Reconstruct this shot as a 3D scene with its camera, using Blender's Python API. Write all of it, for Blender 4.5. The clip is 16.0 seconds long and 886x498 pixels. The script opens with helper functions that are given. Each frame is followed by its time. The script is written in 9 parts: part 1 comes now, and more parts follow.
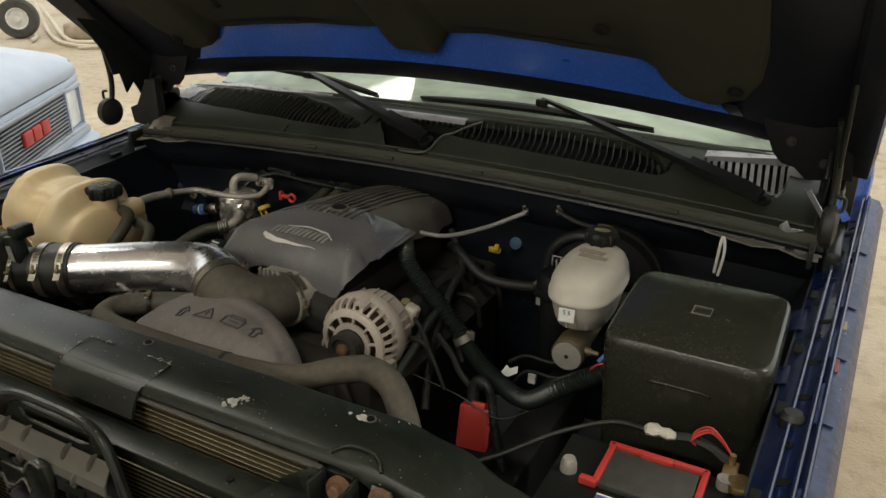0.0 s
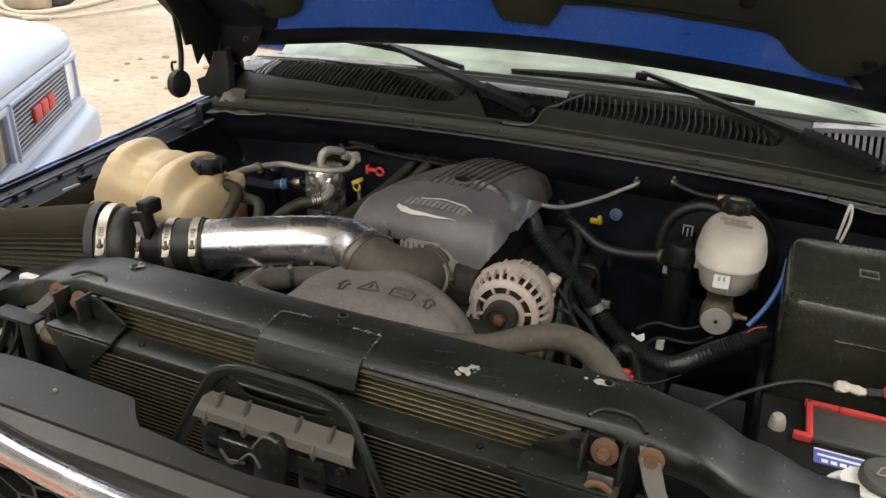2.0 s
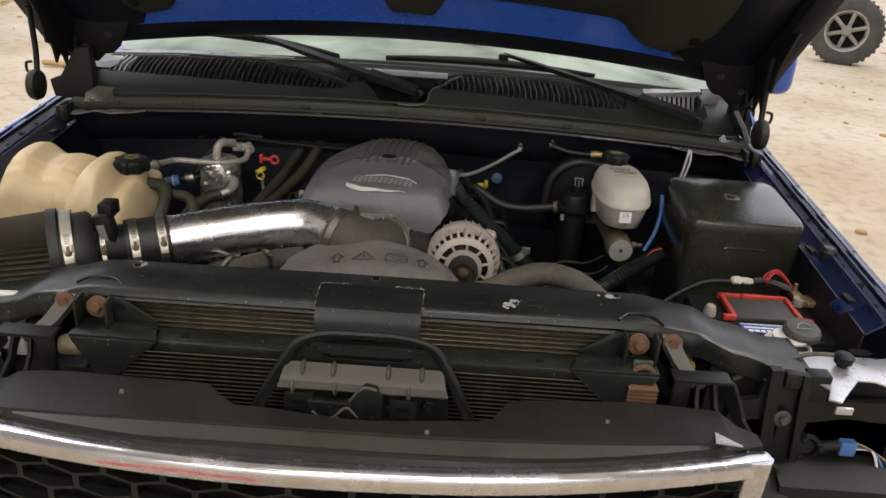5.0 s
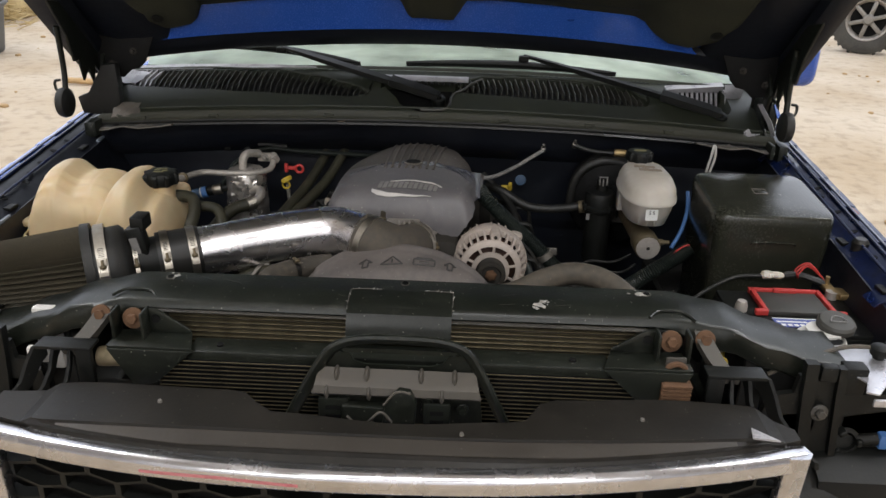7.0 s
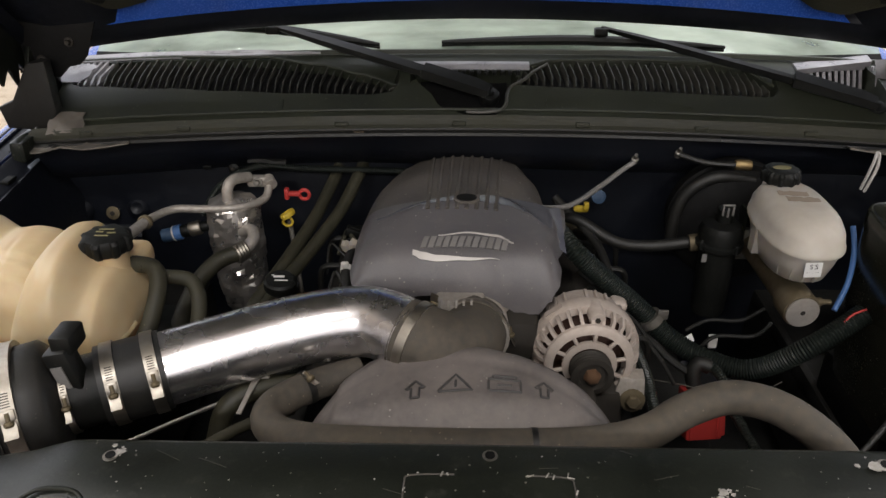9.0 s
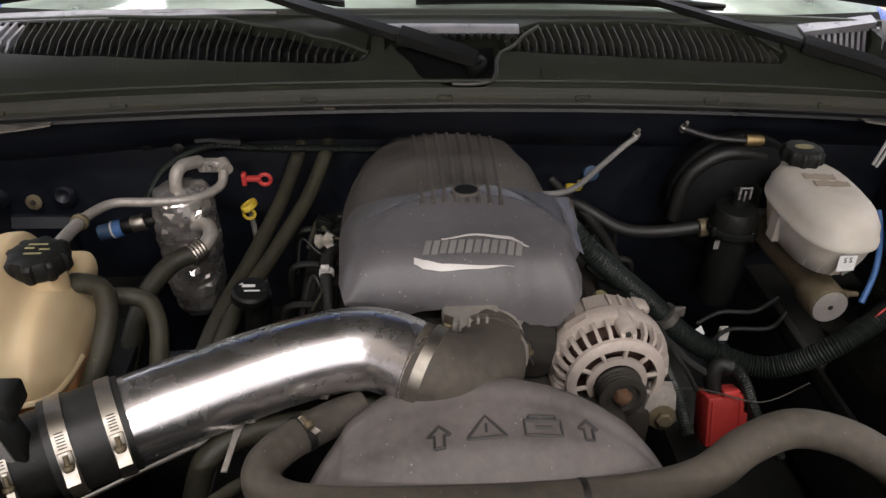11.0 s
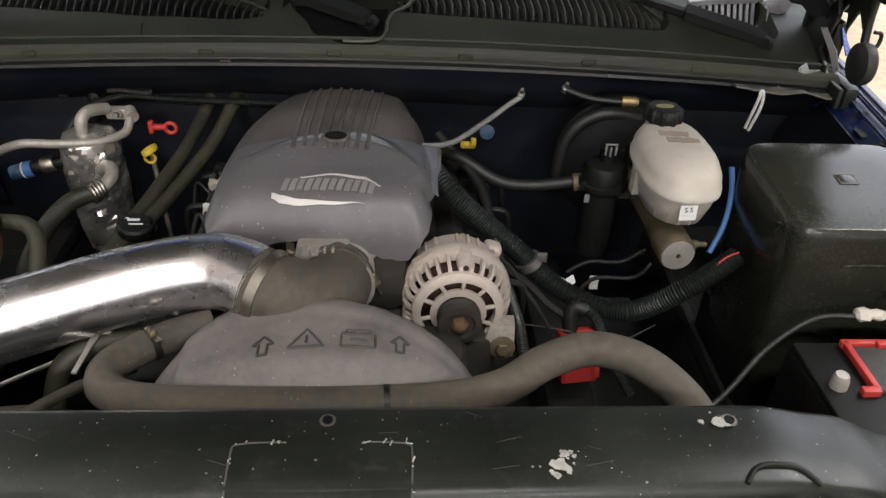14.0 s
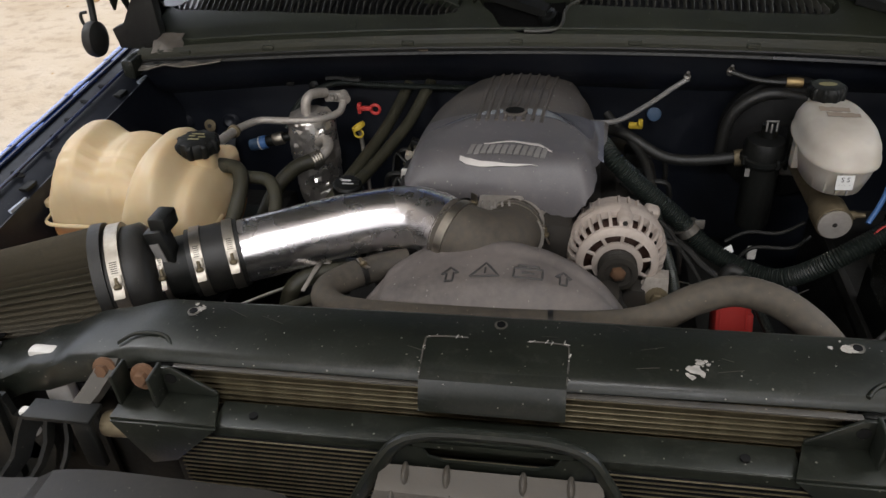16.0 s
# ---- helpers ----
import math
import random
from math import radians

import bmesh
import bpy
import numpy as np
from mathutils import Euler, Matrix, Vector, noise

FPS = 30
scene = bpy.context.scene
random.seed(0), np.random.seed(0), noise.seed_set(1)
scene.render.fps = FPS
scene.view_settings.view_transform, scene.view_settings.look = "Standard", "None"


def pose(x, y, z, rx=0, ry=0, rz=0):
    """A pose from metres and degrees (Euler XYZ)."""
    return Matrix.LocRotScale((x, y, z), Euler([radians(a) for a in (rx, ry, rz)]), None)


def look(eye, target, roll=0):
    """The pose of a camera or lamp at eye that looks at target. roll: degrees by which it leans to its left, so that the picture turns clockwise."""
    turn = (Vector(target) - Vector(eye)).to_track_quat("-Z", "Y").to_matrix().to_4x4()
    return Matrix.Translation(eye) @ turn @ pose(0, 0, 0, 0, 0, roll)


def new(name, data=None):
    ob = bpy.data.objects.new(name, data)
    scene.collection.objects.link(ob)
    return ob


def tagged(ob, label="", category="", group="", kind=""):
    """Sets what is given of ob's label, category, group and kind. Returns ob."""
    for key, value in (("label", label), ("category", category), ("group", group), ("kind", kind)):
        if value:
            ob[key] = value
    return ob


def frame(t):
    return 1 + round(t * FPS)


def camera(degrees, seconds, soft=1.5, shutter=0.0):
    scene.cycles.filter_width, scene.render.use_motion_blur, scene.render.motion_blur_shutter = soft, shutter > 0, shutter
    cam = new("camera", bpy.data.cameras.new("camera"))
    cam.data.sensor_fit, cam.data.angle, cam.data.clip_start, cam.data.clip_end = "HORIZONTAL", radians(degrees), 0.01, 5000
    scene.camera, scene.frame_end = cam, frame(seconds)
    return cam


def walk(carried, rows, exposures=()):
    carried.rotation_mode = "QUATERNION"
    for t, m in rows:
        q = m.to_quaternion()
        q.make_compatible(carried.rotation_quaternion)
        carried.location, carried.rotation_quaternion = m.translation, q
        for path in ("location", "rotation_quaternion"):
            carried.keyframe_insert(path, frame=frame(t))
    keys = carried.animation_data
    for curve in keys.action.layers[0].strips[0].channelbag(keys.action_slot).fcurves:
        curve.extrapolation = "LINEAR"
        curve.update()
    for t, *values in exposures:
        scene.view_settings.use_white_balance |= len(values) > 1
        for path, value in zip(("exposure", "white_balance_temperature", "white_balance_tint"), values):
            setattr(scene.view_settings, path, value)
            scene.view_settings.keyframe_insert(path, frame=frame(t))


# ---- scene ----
cam = camera(59.8, 16.0)
PATH = [
    (0, (0.965, -0.751, 1.751), (0.09, 0.866, 0.964), 0.1),
    (0.5, (0.898, -0.73, 1.739), (0.047, 0.89, 0.932), 0.4),
    (1, (0.806, -0.812, 1.75), (-0.028, 0.807, 0.923), 0.3),
    (1.5, (0.704, -0.925, 1.741), (-0.088, 0.712, 0.908), 0.6),
    (2, (0.586, -0.957, 1.74), (-0.128, 0.712, 0.901), 1.5),
    (2.5, (0.373, -0.951, 1.727), (-0.278, 0.745, 0.889), 1.6),
    (3, (0.25, -1.038, 1.737), (-0.317, 0.687, 0.9), 1.6),
    (3.5, (0.147, -1.195, 1.743), (-0.192, 0.589, 0.904), 3.1),
    (4, (0.138, -1.226, 1.74), (0.068, 0.592, 0.908), 4.9),
    (4.2, (0.134, -1.241, 1.751), (0.116, 0.577, 0.919), 5.1),
    (6.5, (0.114, -1.277, 1.749), (0.069, 0.543, 0.921), 2.0),
    (7, (0.111, -1.274, 1.751), (0.05, 0.547, 0.927), 1.5),
    (7.5, (0.108, -1.187, 1.757), (0.036, 0.635, 0.936), 1.2),
    (8, (0.104, -1.0, 1.762), (0.03, 0.82, 0.936), 0.4),
    (8.5, (0.09, -0.85, 1.754), (0.013, 0.924, 0.832), -0.2),
    (9, (-0.027, -0.656, 1.738), (-0.094, 1.089, 0.763), -0.4),
    (9.2, (-0.07, -0.571, 1.726), (-0.107, 1.179, 0.758), -0.4),
    (11.3, (-0.151, -0.451, 1.734), (-0.009, 1.202, 0.617), 1.7),
    (11.5, (-0.142, -0.458, 1.732), (0.001, 1.197, 0.618), 1.6),
    (12, (-0.149, -0.447, 1.735), (-0.024, 1.195, 0.599), 1.1),
    (12.5, (-0.145, -0.446, 1.733), (-0.026, 1.189, 0.587), 1.0),
    (13, (-0.115, -0.439, 1.733), (0.004, 1.191, 0.58), 0.8),
    (13.5, (-0.064, -0.482, 1.741), (0.062, 1.151, 0.592), 1.0),
    (14, (0.075, -0.583, 1.734), (0.19, 1.056, 0.594), 2.8),
    (14.5, (0.15, -0.668, 1.738), (0.019, 0.967, 0.594), 0.1),
    (15, (0.176, -0.694, 1.747), (-0.076, 0.93, 0.606), -2.6),
    (15.5, (0.134, -0.715, 1.769), (-0.176, 0.904, 0.637), -3.4),
    (16, (0.087, -0.794, 1.766), (-0.24, 0.832, 0.648), -3.7),
]
walk(cam, [(t, look(eye, target, roll)) for t, eye, target, roll in PATH],
     exposures=[(0.0, -0.3, 7300, 2), (0.5, 0.15, 7400, 2), (1.0, 0.4, 7200, 2), (1.5, 0.45, 7000, 5), (2.0, 0.32, 6850, 9), (2.5, 0.25, 6700, 10), (3.0, -0.3, 6500, 11), (3.5, -0.43, 6500, 13), (4.0, -0.15, 6800, 11), (4.2, -0.05, 6800, 11),
                (6.5, 0.0, 6500, 10), (8.0, -0.05, 6400, 10), (9.0, 0.05, 6700, 12), (11.3, 0.3, 6600, 14), (12.5, 0.3, 6550, 13), (13.0, 0.3, 6550, 13), (13.5, 0.4, 6550, 12), (14.0, 0.55, 6600, 10), (14.5, 0.5, 6600, 10),
                (15.0, 0.45, 6450, 11), (15.5, 0.12, 6450, 11), (16.0, 0.09, 6450, 11)])

# ---- world and light ----
world = bpy.data.worlds.new("world")
world.use_nodes = True
world.node_tree.nodes["Background"].inputs[0].default_value = (0.86, 0.9, 1.0, 1)
world.node_tree.nodes["Background"].inputs[1].default_value = 2.0
# the added roof stops here to let sky light in from behind
ROOF_END = 2.2
scene.world = world


def added_lamp(x, y, z, sx, sy, watts, colour=(1.0, 0.95, 0.88)):
    data = bpy.data.lights.new("added_lamp", "AREA")
    data.shape, data.size, data.size_y, data.energy, data.color = "RECTANGLE", sx, sy, watts, colour
    ob = new("added_lamp", data)
    ob.matrix_world = pose(x, y, z)
    return ob


# unseen lamps added overhead and in front to light the bay
LAMPS = [(0.3, -3.4, 6.9), (-5.0, 1.0, 6.9), (5.0, 1.0, 6.9), (-3.0, -9.0, 6.9), (3.0, -9.0, 6.9)]
for lx, ly, lz in LAMPS:
    added_lamp(lx, ly, lz - 0.06, 2.4, 0.5, 340 if ly < -5 else (165 if ly < 0 else 260), (0.975, 0.975, 0.98))

# ---- materials ----


def mat(name, base, rough=0.5, metal=0.0, dust=0.0, dust_colour=(0.10, 0.095, 0.08), grain=60.0, bump=0.15,
        vary=0.25, coat=0.0, spec=0.5, trans=0.0, sub=0.0, patch=7.0, specks=0.0, speck_colour=(0.3, 0.28, 0.25)):
    """A surface with grain, blotches, a dusty film and fine relief."""
    m = bpy.data.materials.new(name)
    m.use_nodes = True
    nt = m.node_tree
    n, k = nt.nodes, nt.links
    b = n["Principled BSDF"]
    tc = n.new("ShaderNodeTexCoord")
    big, fine = n.new("ShaderNodeTexNoise"), n.new("ShaderNodeTexNoise")
    big.inputs["Scale"].default_value, big.inputs["Detail"].default_value = patch, 6
    fine.inputs["Scale"].default_value, fine.inputs["Detail"].default_value = grain, 4
    k.new(tc.outputs["Object"], big.inputs["Vector"]), k.new(tc.outputs["Object"], fine.inputs["Vector"])
    oi = n.new("ShaderNodeObjectInfo")
    ramp = n.new("ShaderNodeMapRange")
    ramp.inputs[1].default_value, ramp.inputs[2].default_value = 0.25, 0.75
    ramp.inputs[3].default_value, ramp.inputs[4].default_value = 1 - vary, 1 + vary
    k.new(big.outputs["Fac"], ramp.inputs[0])
    mul = n.new("ShaderNodeMix")
    mul.data_type, mul.blend_type = "RGBA", "MULTIPLY"
    mul.inputs["Factor"].default_value = 1
    mul.inputs["A"].default_value = (*base, 1)
    k.new(ramp.outputs[0], mul.inputs["B"])
    last = mul.outputs["Result"]
    if dust:
        add = n.new("ShaderNodeMath")
        add.operation = "MULTIPLY_ADD"
        k.new(big.outputs["Fac"], add.inputs[0])
        add.inputs[1].default_value = 1.2
        k.new(fine.outputs["Fac"], add.inputs[2])
        dm = n.new("ShaderNodeMapRange")
        dm.inputs[1].default_value, dm.inputs[2].default_value = 0.75, 1.5
        dm.inputs[3].default_value, dm.inputs[4].default_value = dust * 0.25, min(1, dust * 1.7)
        k.new(add.outputs[0], dm.inputs[0])
        dx = n.new("ShaderNodeMix")
        dx.data_type = "RGBA"
        k.new(dm.outputs[0], dx.inputs["Factor"])
        k.new(last, dx.inputs["A"])
        dx.inputs["B"].default_value = (*dust_colour, 1)
        last = dx.outputs["Result"]
        rr = n.new("ShaderNodeMapRange")
        rr.inputs[1].default_value, rr.inputs[2].default_value = 0.75, 1.5
        rr.inputs[3].default_value, rr.inputs[4].default_value = rough, min(1, rough + 0.45 * dust + 0.1)
        k.new(add.outputs[0], rr.inputs[0])
        k.new(rr.outputs[0], b.inputs["Roughness"])
    else:
        rr = n.new("ShaderNodeMapRange")
        rr.inputs[3].default_value, rr.inputs[4].default_value = max(0.02, rough * 0.8), min(1, rough * 1.25)
        k.new(fine.outputs["Fac"], rr.inputs[0])
        k.new(rr.outputs[0], b.inputs["Roughness"])
    if specks:
        # scattered grains and smears of dry dust
        vo = n.new("ShaderNodeTexVoronoi")
        vo.inputs["Scale"].default_value = 130
        k.new(tc.outputs["Object"], vo.inputs["Vector"])
        sep = n.new("ShaderNodeSeparateColor")
        k.new(vo.outputs["Color"], sep.inputs[0])
        size = n.new("ShaderNodeMapRange")
        size.inputs[1].default_value, size.inputs[2].default_value = 0.72, 1.0
        size.inputs[3].default_value, size.inputs[4].default_value = 0.0, 0.2
        k.new(sep.outputs[0], size.inputs[0])
        inside = n.new("ShaderNodeMath")
        inside.operation = "LESS_THAN"
        k.new(vo.outputs["Distance"], inside.inputs[0]), k.new(size.outputs[0], inside.inputs[1])
        smear = n.new("ShaderNodeTexNoise")
        smear.inputs["Scale"].default_value, smear.inputs["Detail"].default_value = patch * 5, 10
        smear.inputs["Roughness"].default_value = 0.7
        k.new(tc.outputs["Object"], smear.inputs["Vector"])
        sm = n.new("ShaderNodeMapRange")
        sm.inputs[1].default_value, sm.inputs[2].default_value = 0.54, 0.8
        sm.inputs[3].default_value, sm.inputs[4].default_value = 0.0, 0.5
        k.new(smear.outputs["Fac"], sm.inputs[0])
        strong = n.new("ShaderNodeMath")
        strong.operation = "MULTIPLY"
        strong.inputs[1].default_value = 3.0
        k.new(inside.outputs[0], strong.inputs[0])
        both = n.new("ShaderNodeMath")
        both.operation = "MAXIMUM"
        k.new(strong.outputs[0], both.inputs[0]), k.new(sm.outputs[0], both.inputs[1])
        amount = n.new("ShaderNodeMath")
        amount.operation = "MULTIPLY"
        amount.inputs[1].default_value = specks
        amount.use_clamp = True
        k.new(both.outputs[0], amount.inputs[0])
        sx = n.new("ShaderNodeMix")
        sx.data_type = "RGBA"
        k.new(amount.outputs[0], sx.inputs["Factor"]), k.new(last, sx.inputs["A"])
        sx.inputs["B"].default_value = (*speck_colour, 1)
        last = sx.outputs["Result"]
    hue = n.new("ShaderNodeHueSaturation")
    vr = n.new("ShaderNodeMapRange")
    vr.inputs[3].default_value, vr.inputs[4].default_value = 0.92, 1.08
    k.new(oi.outputs["Random"], vr.inputs[0])
    k.new(vr.outputs[0], hue.inputs["Value"])
    k.new(last, hue.inputs["Color"])
    k.new(hue.outputs[0], b.inputs["Base Color"])
    b.inputs["Metallic"].default_value = metal
    b.inputs["Specular IOR Level"].default_value = spec
    b.inputs["Coat Weight"].default_value = coat
    b.inputs["Coat Roughness"].default_value = 0.05
    b.inputs["Transmission Weight"].default_value = trans
    if sub:
        b.inputs["Subsurface Weight"].default_value = sub
        b.inputs["Subsurface Radius"].default_value = (0.03, 0.02, 0.01)
        b.inputs["Subsurface Scale"].default_value = 0.6
    if bump:
        bp = n.new("ShaderNodeBump")
        bp.inputs["Strength"].default_value, bp.inputs["Distance"].default_value = bump, 0.002
        k.new(fine.outputs["Fac"], bp.inputs["Height"])
        k.new(bp.outputs[0], b.inputs["Normal"])
    return m


M_PLASTIC = mat("black_plastic", (0.005, 0.0055, 0.005), 0.42, dust=0.1, dust_colour=(0.035, 0.035, 0.03), grain=180, spec=0.24, specks=0.07, speck_colour=(0.16, 0.15, 0.12))
M_PLASTIC_DUSTY = mat("dusty_black_plastic", (0.095, 0.086, 0.080), 0.43, dust=0.55, dust_colour=(0.205, 0.18, 0.166), grain=90, vary=0.3, patch=11, specks=0.38)
M_COVER = mat("grey_cover_plastic", (0.088, 0.085, 0.092), 0.32, dust=0.4, dust_colour=(0.148, 0.135, 0.131), grain=420, bump=0.08, vary=0.28, patch=9, specks=0.42)
# paler cover plastic; a reflection is put into its colour
M_COVER_SHEEN = mat("cover_sheen_plastic", (0.12, 0.122, 0.14), 0.16, grain=420, bump=0.05, patch=12, specks=0.2)
M_COVER_DECK = mat("dusty_cover_deck", (0.06, 0.056, 0.052), 0.48, dust=0.55, dust_colour=(0.125, 0.108, 0.092), grain=300, bump=0.1, vary=0.35, patch=14, specks=0.45)
M_BEAM = mat("black_painted_steel", (0.0055, 0.007, 0.0052), 0.28, dust=0.25, dust_colour=(0.027, 0.03, 0.022), grain=240, bump=0.08, spec=0.36, patch=8, vary=0.3, specks=0.26, speck_colour=(0.2, 0.19, 0.165))
M_RUBBER = mat("black_rubber", (0.0075, 0.0075, 0.0068), 0.45, dust=0.18, dust_colour=(0.03, 0.028, 0.022), grain=120, specks=0.1, speck_colour=(0.12, 0.105, 0.08))
M_HOSE = mat("grimy_hose_rubber", (0.044, 0.039, 0.032), 0.58, dust=0.7, dust_colour=(0.132, 0.111, 0.084), grain=80, specks=0.25, speck_colour=(0.2, 0.165, 0.12))
M_LOOM = mat("split_loom_plastic", (0.009, 0.013, 0.011), 0.32, dust=0.1, dust_colour=(0.05, 0.055, 0.045), grain=150, specks=0.1, speck_colour=(0.15, 0.14, 0.1))
M_BLUE = mat("blue_car_paint", (0.022, 0.085, 0.4), 0.26, metal=0.15, coat=0.6, grain=300, bump=0.02, vary=0.1)
# near-black copy of the body blue; the shade is in its colour
M_BLUE_DARK = mat("shaded_blue_paint", (0.0025, 0.004, 0.0095), 0.38, dust=0.3, dust_colour=(0.011, 0.013, 0.0155), grain=60, bump=0.05, specks=0.1, speck_colour=(0.09, 0.085, 0.07))
M_FLANGE = mat("grimy_blue_flange", (0.0045, 0.015, 0.08), 0.22, dust=0.5, dust_colour=(0.005, 0.006, 0.008), grain=55, bump=0.08, patch=16, coat=0.7)
M_BLUE_DUSTY = mat("dusty_blue_paint", (0.006, 0.021, 0.105), 0.45, dust=0.5, dust_colour=(0.02, 0.023, 0.036), grain=80, bump=0.04, patch=10, coat=0.3, specks=0.15)
M_PAD = mat("hood_pad_felt", (0.0175, 0.0185, 0.009), 0.95, dust=0.3, dust_colour=(0.036, 0.037, 0.019), grain=140, bump=0.5)
M_ALLOY = mat("cast_aluminium", (0.55, 0.52, 0.48), 0.5, metal=0.6, dust=0.35, dust_colour=(0.28, 0.23, 0.18), grain=110, bump=0.3)
M_POLISH = mat("polished_aluminium", (0.77, 0.755, 0.77), 0.19, metal=0.97, dust=0.12, dust_colour=(0.3, 0.27, 0.25), grain=30, bump=0.0, vary=0.14, patch=12, specks=0.06, speck_colour=(0.5, 0.45, 0.4))
M_CASE = mat("pale_cast_case", (0.56, 0.49, 0.44), 0.55, metal=0.25, dust=0.35, dust_colour=(0.4, 0.33, 0.27), grain=120, bump=0.3)
M_WINDING = mat("varnished_winding", (0.05, 0.02, 0.012), 0.6, dust=0.2, dust_colour=(0.05, 0.03, 0.02), grain=150, bump=0.5)
M_CHROME = mat("chrome", (0.62, 0.625, 0.65), 0.13, metal=0.95, dust=0.3, dust_colour=(0.24, 0.218, 0.21), grain=40, bump=0.05, vary=0.25, patch=14, specks=0.2, speck_colour=(0.12, 0.09, 0.08))
M_CLAMP = mat("steel_band", (0.46, 0.43, 0.38), 0.34, metal=1.0, dust=0.25, dust_colour=(0.2, 0.16, 0.1), grain=120, bump=0.05)
M_LINE = mat("aged_brass_line", (0.1, 0.075, 0.05), 0.45, metal=0.7, dust=0.3, grain=90)
M_FUSE = mat("satin_black_lid", (0.017, 0.018, 0.0125), 0.1, dust=0.3, dust_colour=(0.036, 0.036, 0.026), grain=200, bump=0.07, vary=0.3, spec=0.4, specks=0.12, speck_colour=(0.16, 0.15, 0.12))
M_MASTER = mat("tarnished_casting", (0.2, 0.16, 0.1), 0.5, metal=0.6, dust=0.4, dust_colour=(0.12, 0.1, 0.06), grain=90)
M_STEEL = mat("dull_steel", (0.32, 0.3, 0.27), 0.45, metal=0.85, dust=0.3, grain=90)
M_RUST = mat("rusty_steel", (0.085, 0.04, 0.019), 0.75, dust=0.4, dust_colour=(0.135, 0.075, 0.038), grain=160, bump=0.5, vary=0.5, patch=30)
M_TANK = mat("yellowed_tank_plastic", (0.62, 0.515, 0.32), 0.36, dust=0.28, dust_colour=(0.5, 0.3, 0.15), grain=25, bump=0.04, sub=0.35, vary=0.12)
tank_nodes, tank_links = M_TANK.node_tree.nodes, M_TANK.node_tree.links
tank_xyz, tank_level, tank_mix = tank_nodes.new("ShaderNodeSeparateXYZ"), tank_nodes.new("ShaderNodeMapRange"), tank_nodes.new("ShaderNodeMix")
tank_level.inputs[1].default_value, tank_level.inputs[2].default_value, tank_level.inputs[3].default_value, tank_level.inputs[4].default_value = 1.0, 1.022, 0.75, 0.0
tank_mix.data_type = "RGBA"
tank_mix.inputs["B"].default_value = (0.55, 0.2, 0.055, 1)
tank_links.new(next(q for q in tank_nodes if q.type == "TEX_COORD").outputs["Object"], tank_xyz.inputs[0])
tank_links.new(tank_xyz.outputs[2], tank_level.inputs[0])
tank_links.new(tank_level.outputs[0], tank_mix.inputs["Factor"])
tank_links.new(next(q for q in tank_nodes if q.type == "HUE_SAT").outputs[0], tank_mix.inputs["A"])
tank_links.new(tank_mix.outputs["Result"], tank_nodes["Principled BSDF"].inputs["Base Color"])
M_RESERVOIR = mat("milky_reservoir_plastic", (0.52, 0.49, 0.435), 0.42, dust=0.28, dust_colour=(0.3, 0.25, 0.19), grain=35, bump=0.04, sub=0.25, vary=0.08)
M_RED = mat("red_plastic", (0.5, 0.035, 0.03), 0.45, dust=0.08, grain=90)
M_STREAK = mat("red_reflection_streak", (0.48, 0.11, 0.13), 0.35, dust=0.3, dust_colour=(0.35, 0.25, 0.24), grain=90, vary=0.3, patch=30)
M_YELLOW = mat("yellow_plastic", (0.6, 0.42, 0.03), 0.45, dust=0.1, grain=90)
M_BLUEPL = mat("blue_plastic", (0.06, 0.15, 0.36), 0.45, grain=90)
M_LABELBLUE = mat("blue_label_paper", (0.07, 0.1, 0.38), 0.5, dust=0.15, grain=90, bump=0.0)
M_BLUE_DULL = mat("dull_blue_plastic", (0.02, 0.06, 0.13), 0.5, dust=0.2, dust_colour=(0.05, 0.06, 0.06), grain=90)
M_WHITE = mat("white_plastic", (0.7, 0.68, 0.64), 0.5, dust=0.15, grain=90)
M_STAIN = mat("brown_dust_stain", (0.34, 0.28, 0.22), 0.8, grain=90)
M_MARK = mat("faded_red_mark", (0.2, 0.03, 0.05), 0.5, dust=0.3, grain=120)
M_PRINT = mat("faded_print", (0.3, 0.27, 0.12), 0.5, dust=0.3, grain=120)
M_LABEL = mat("label_paper", (0.72, 0.72, 0.7), 0.6, grain=90, bump=0.0)
# flat black for print, and painted in for shade in recesses
M_INK_SHADE = mat("ink_and_shade_black", (0.005, 0.005, 0.005), 0.7, grain=90, bump=0.0, spec=0.2)
M_EMBLEM = mat("silver_emblem", (0.6, 0.57, 0.54), 0.4, metal=0.1, grain=200, bump=0.02)
M_FOIL = mat("crumpled_foil", (0.78, 0.75, 0.72), 0.22, metal=0.85, dust=0.25, dust_colour=(0.3, 0.25, 0.17), grain=60, bump=0.5, patch=18)
M_TIE = mat("zinc_and_skylit_plate", (0.5, 0.5, 0.53), 0.22, metal=0.6, dust=0.2, dust_colour=(0.3, 0.28, 0.26), grain=90, bump=0.04, vary=0.2, patch=20)
M_EMBLEM_DULL = mat("dull_emblem", (0.27, 0.26, 0.25), 0.4, metal=0.2, dust=0.2, grain=200, bump=0.02)
M_SIGN = mat("embossed_dark_plastic", (0.035, 0.033, 0.032), 0.5, dust=0.25, dust_colour=(0.1, 0.095, 0.09), grain=90)
M_HOSE_DARK = mat("oily_hose_rubber", (0.015, 0.0148, 0.0095), 0.46, dust=0.5, dust_colour=(0.052, 0.048, 0.027), grain=80, specks=0.2, speck_colour=(0.15, 0.125, 0.08))
M_BRASS = mat("brass_terminal", (0.42, 0.3, 0.14), 0.45, metal=0.9, dust=0.2, grain=120)
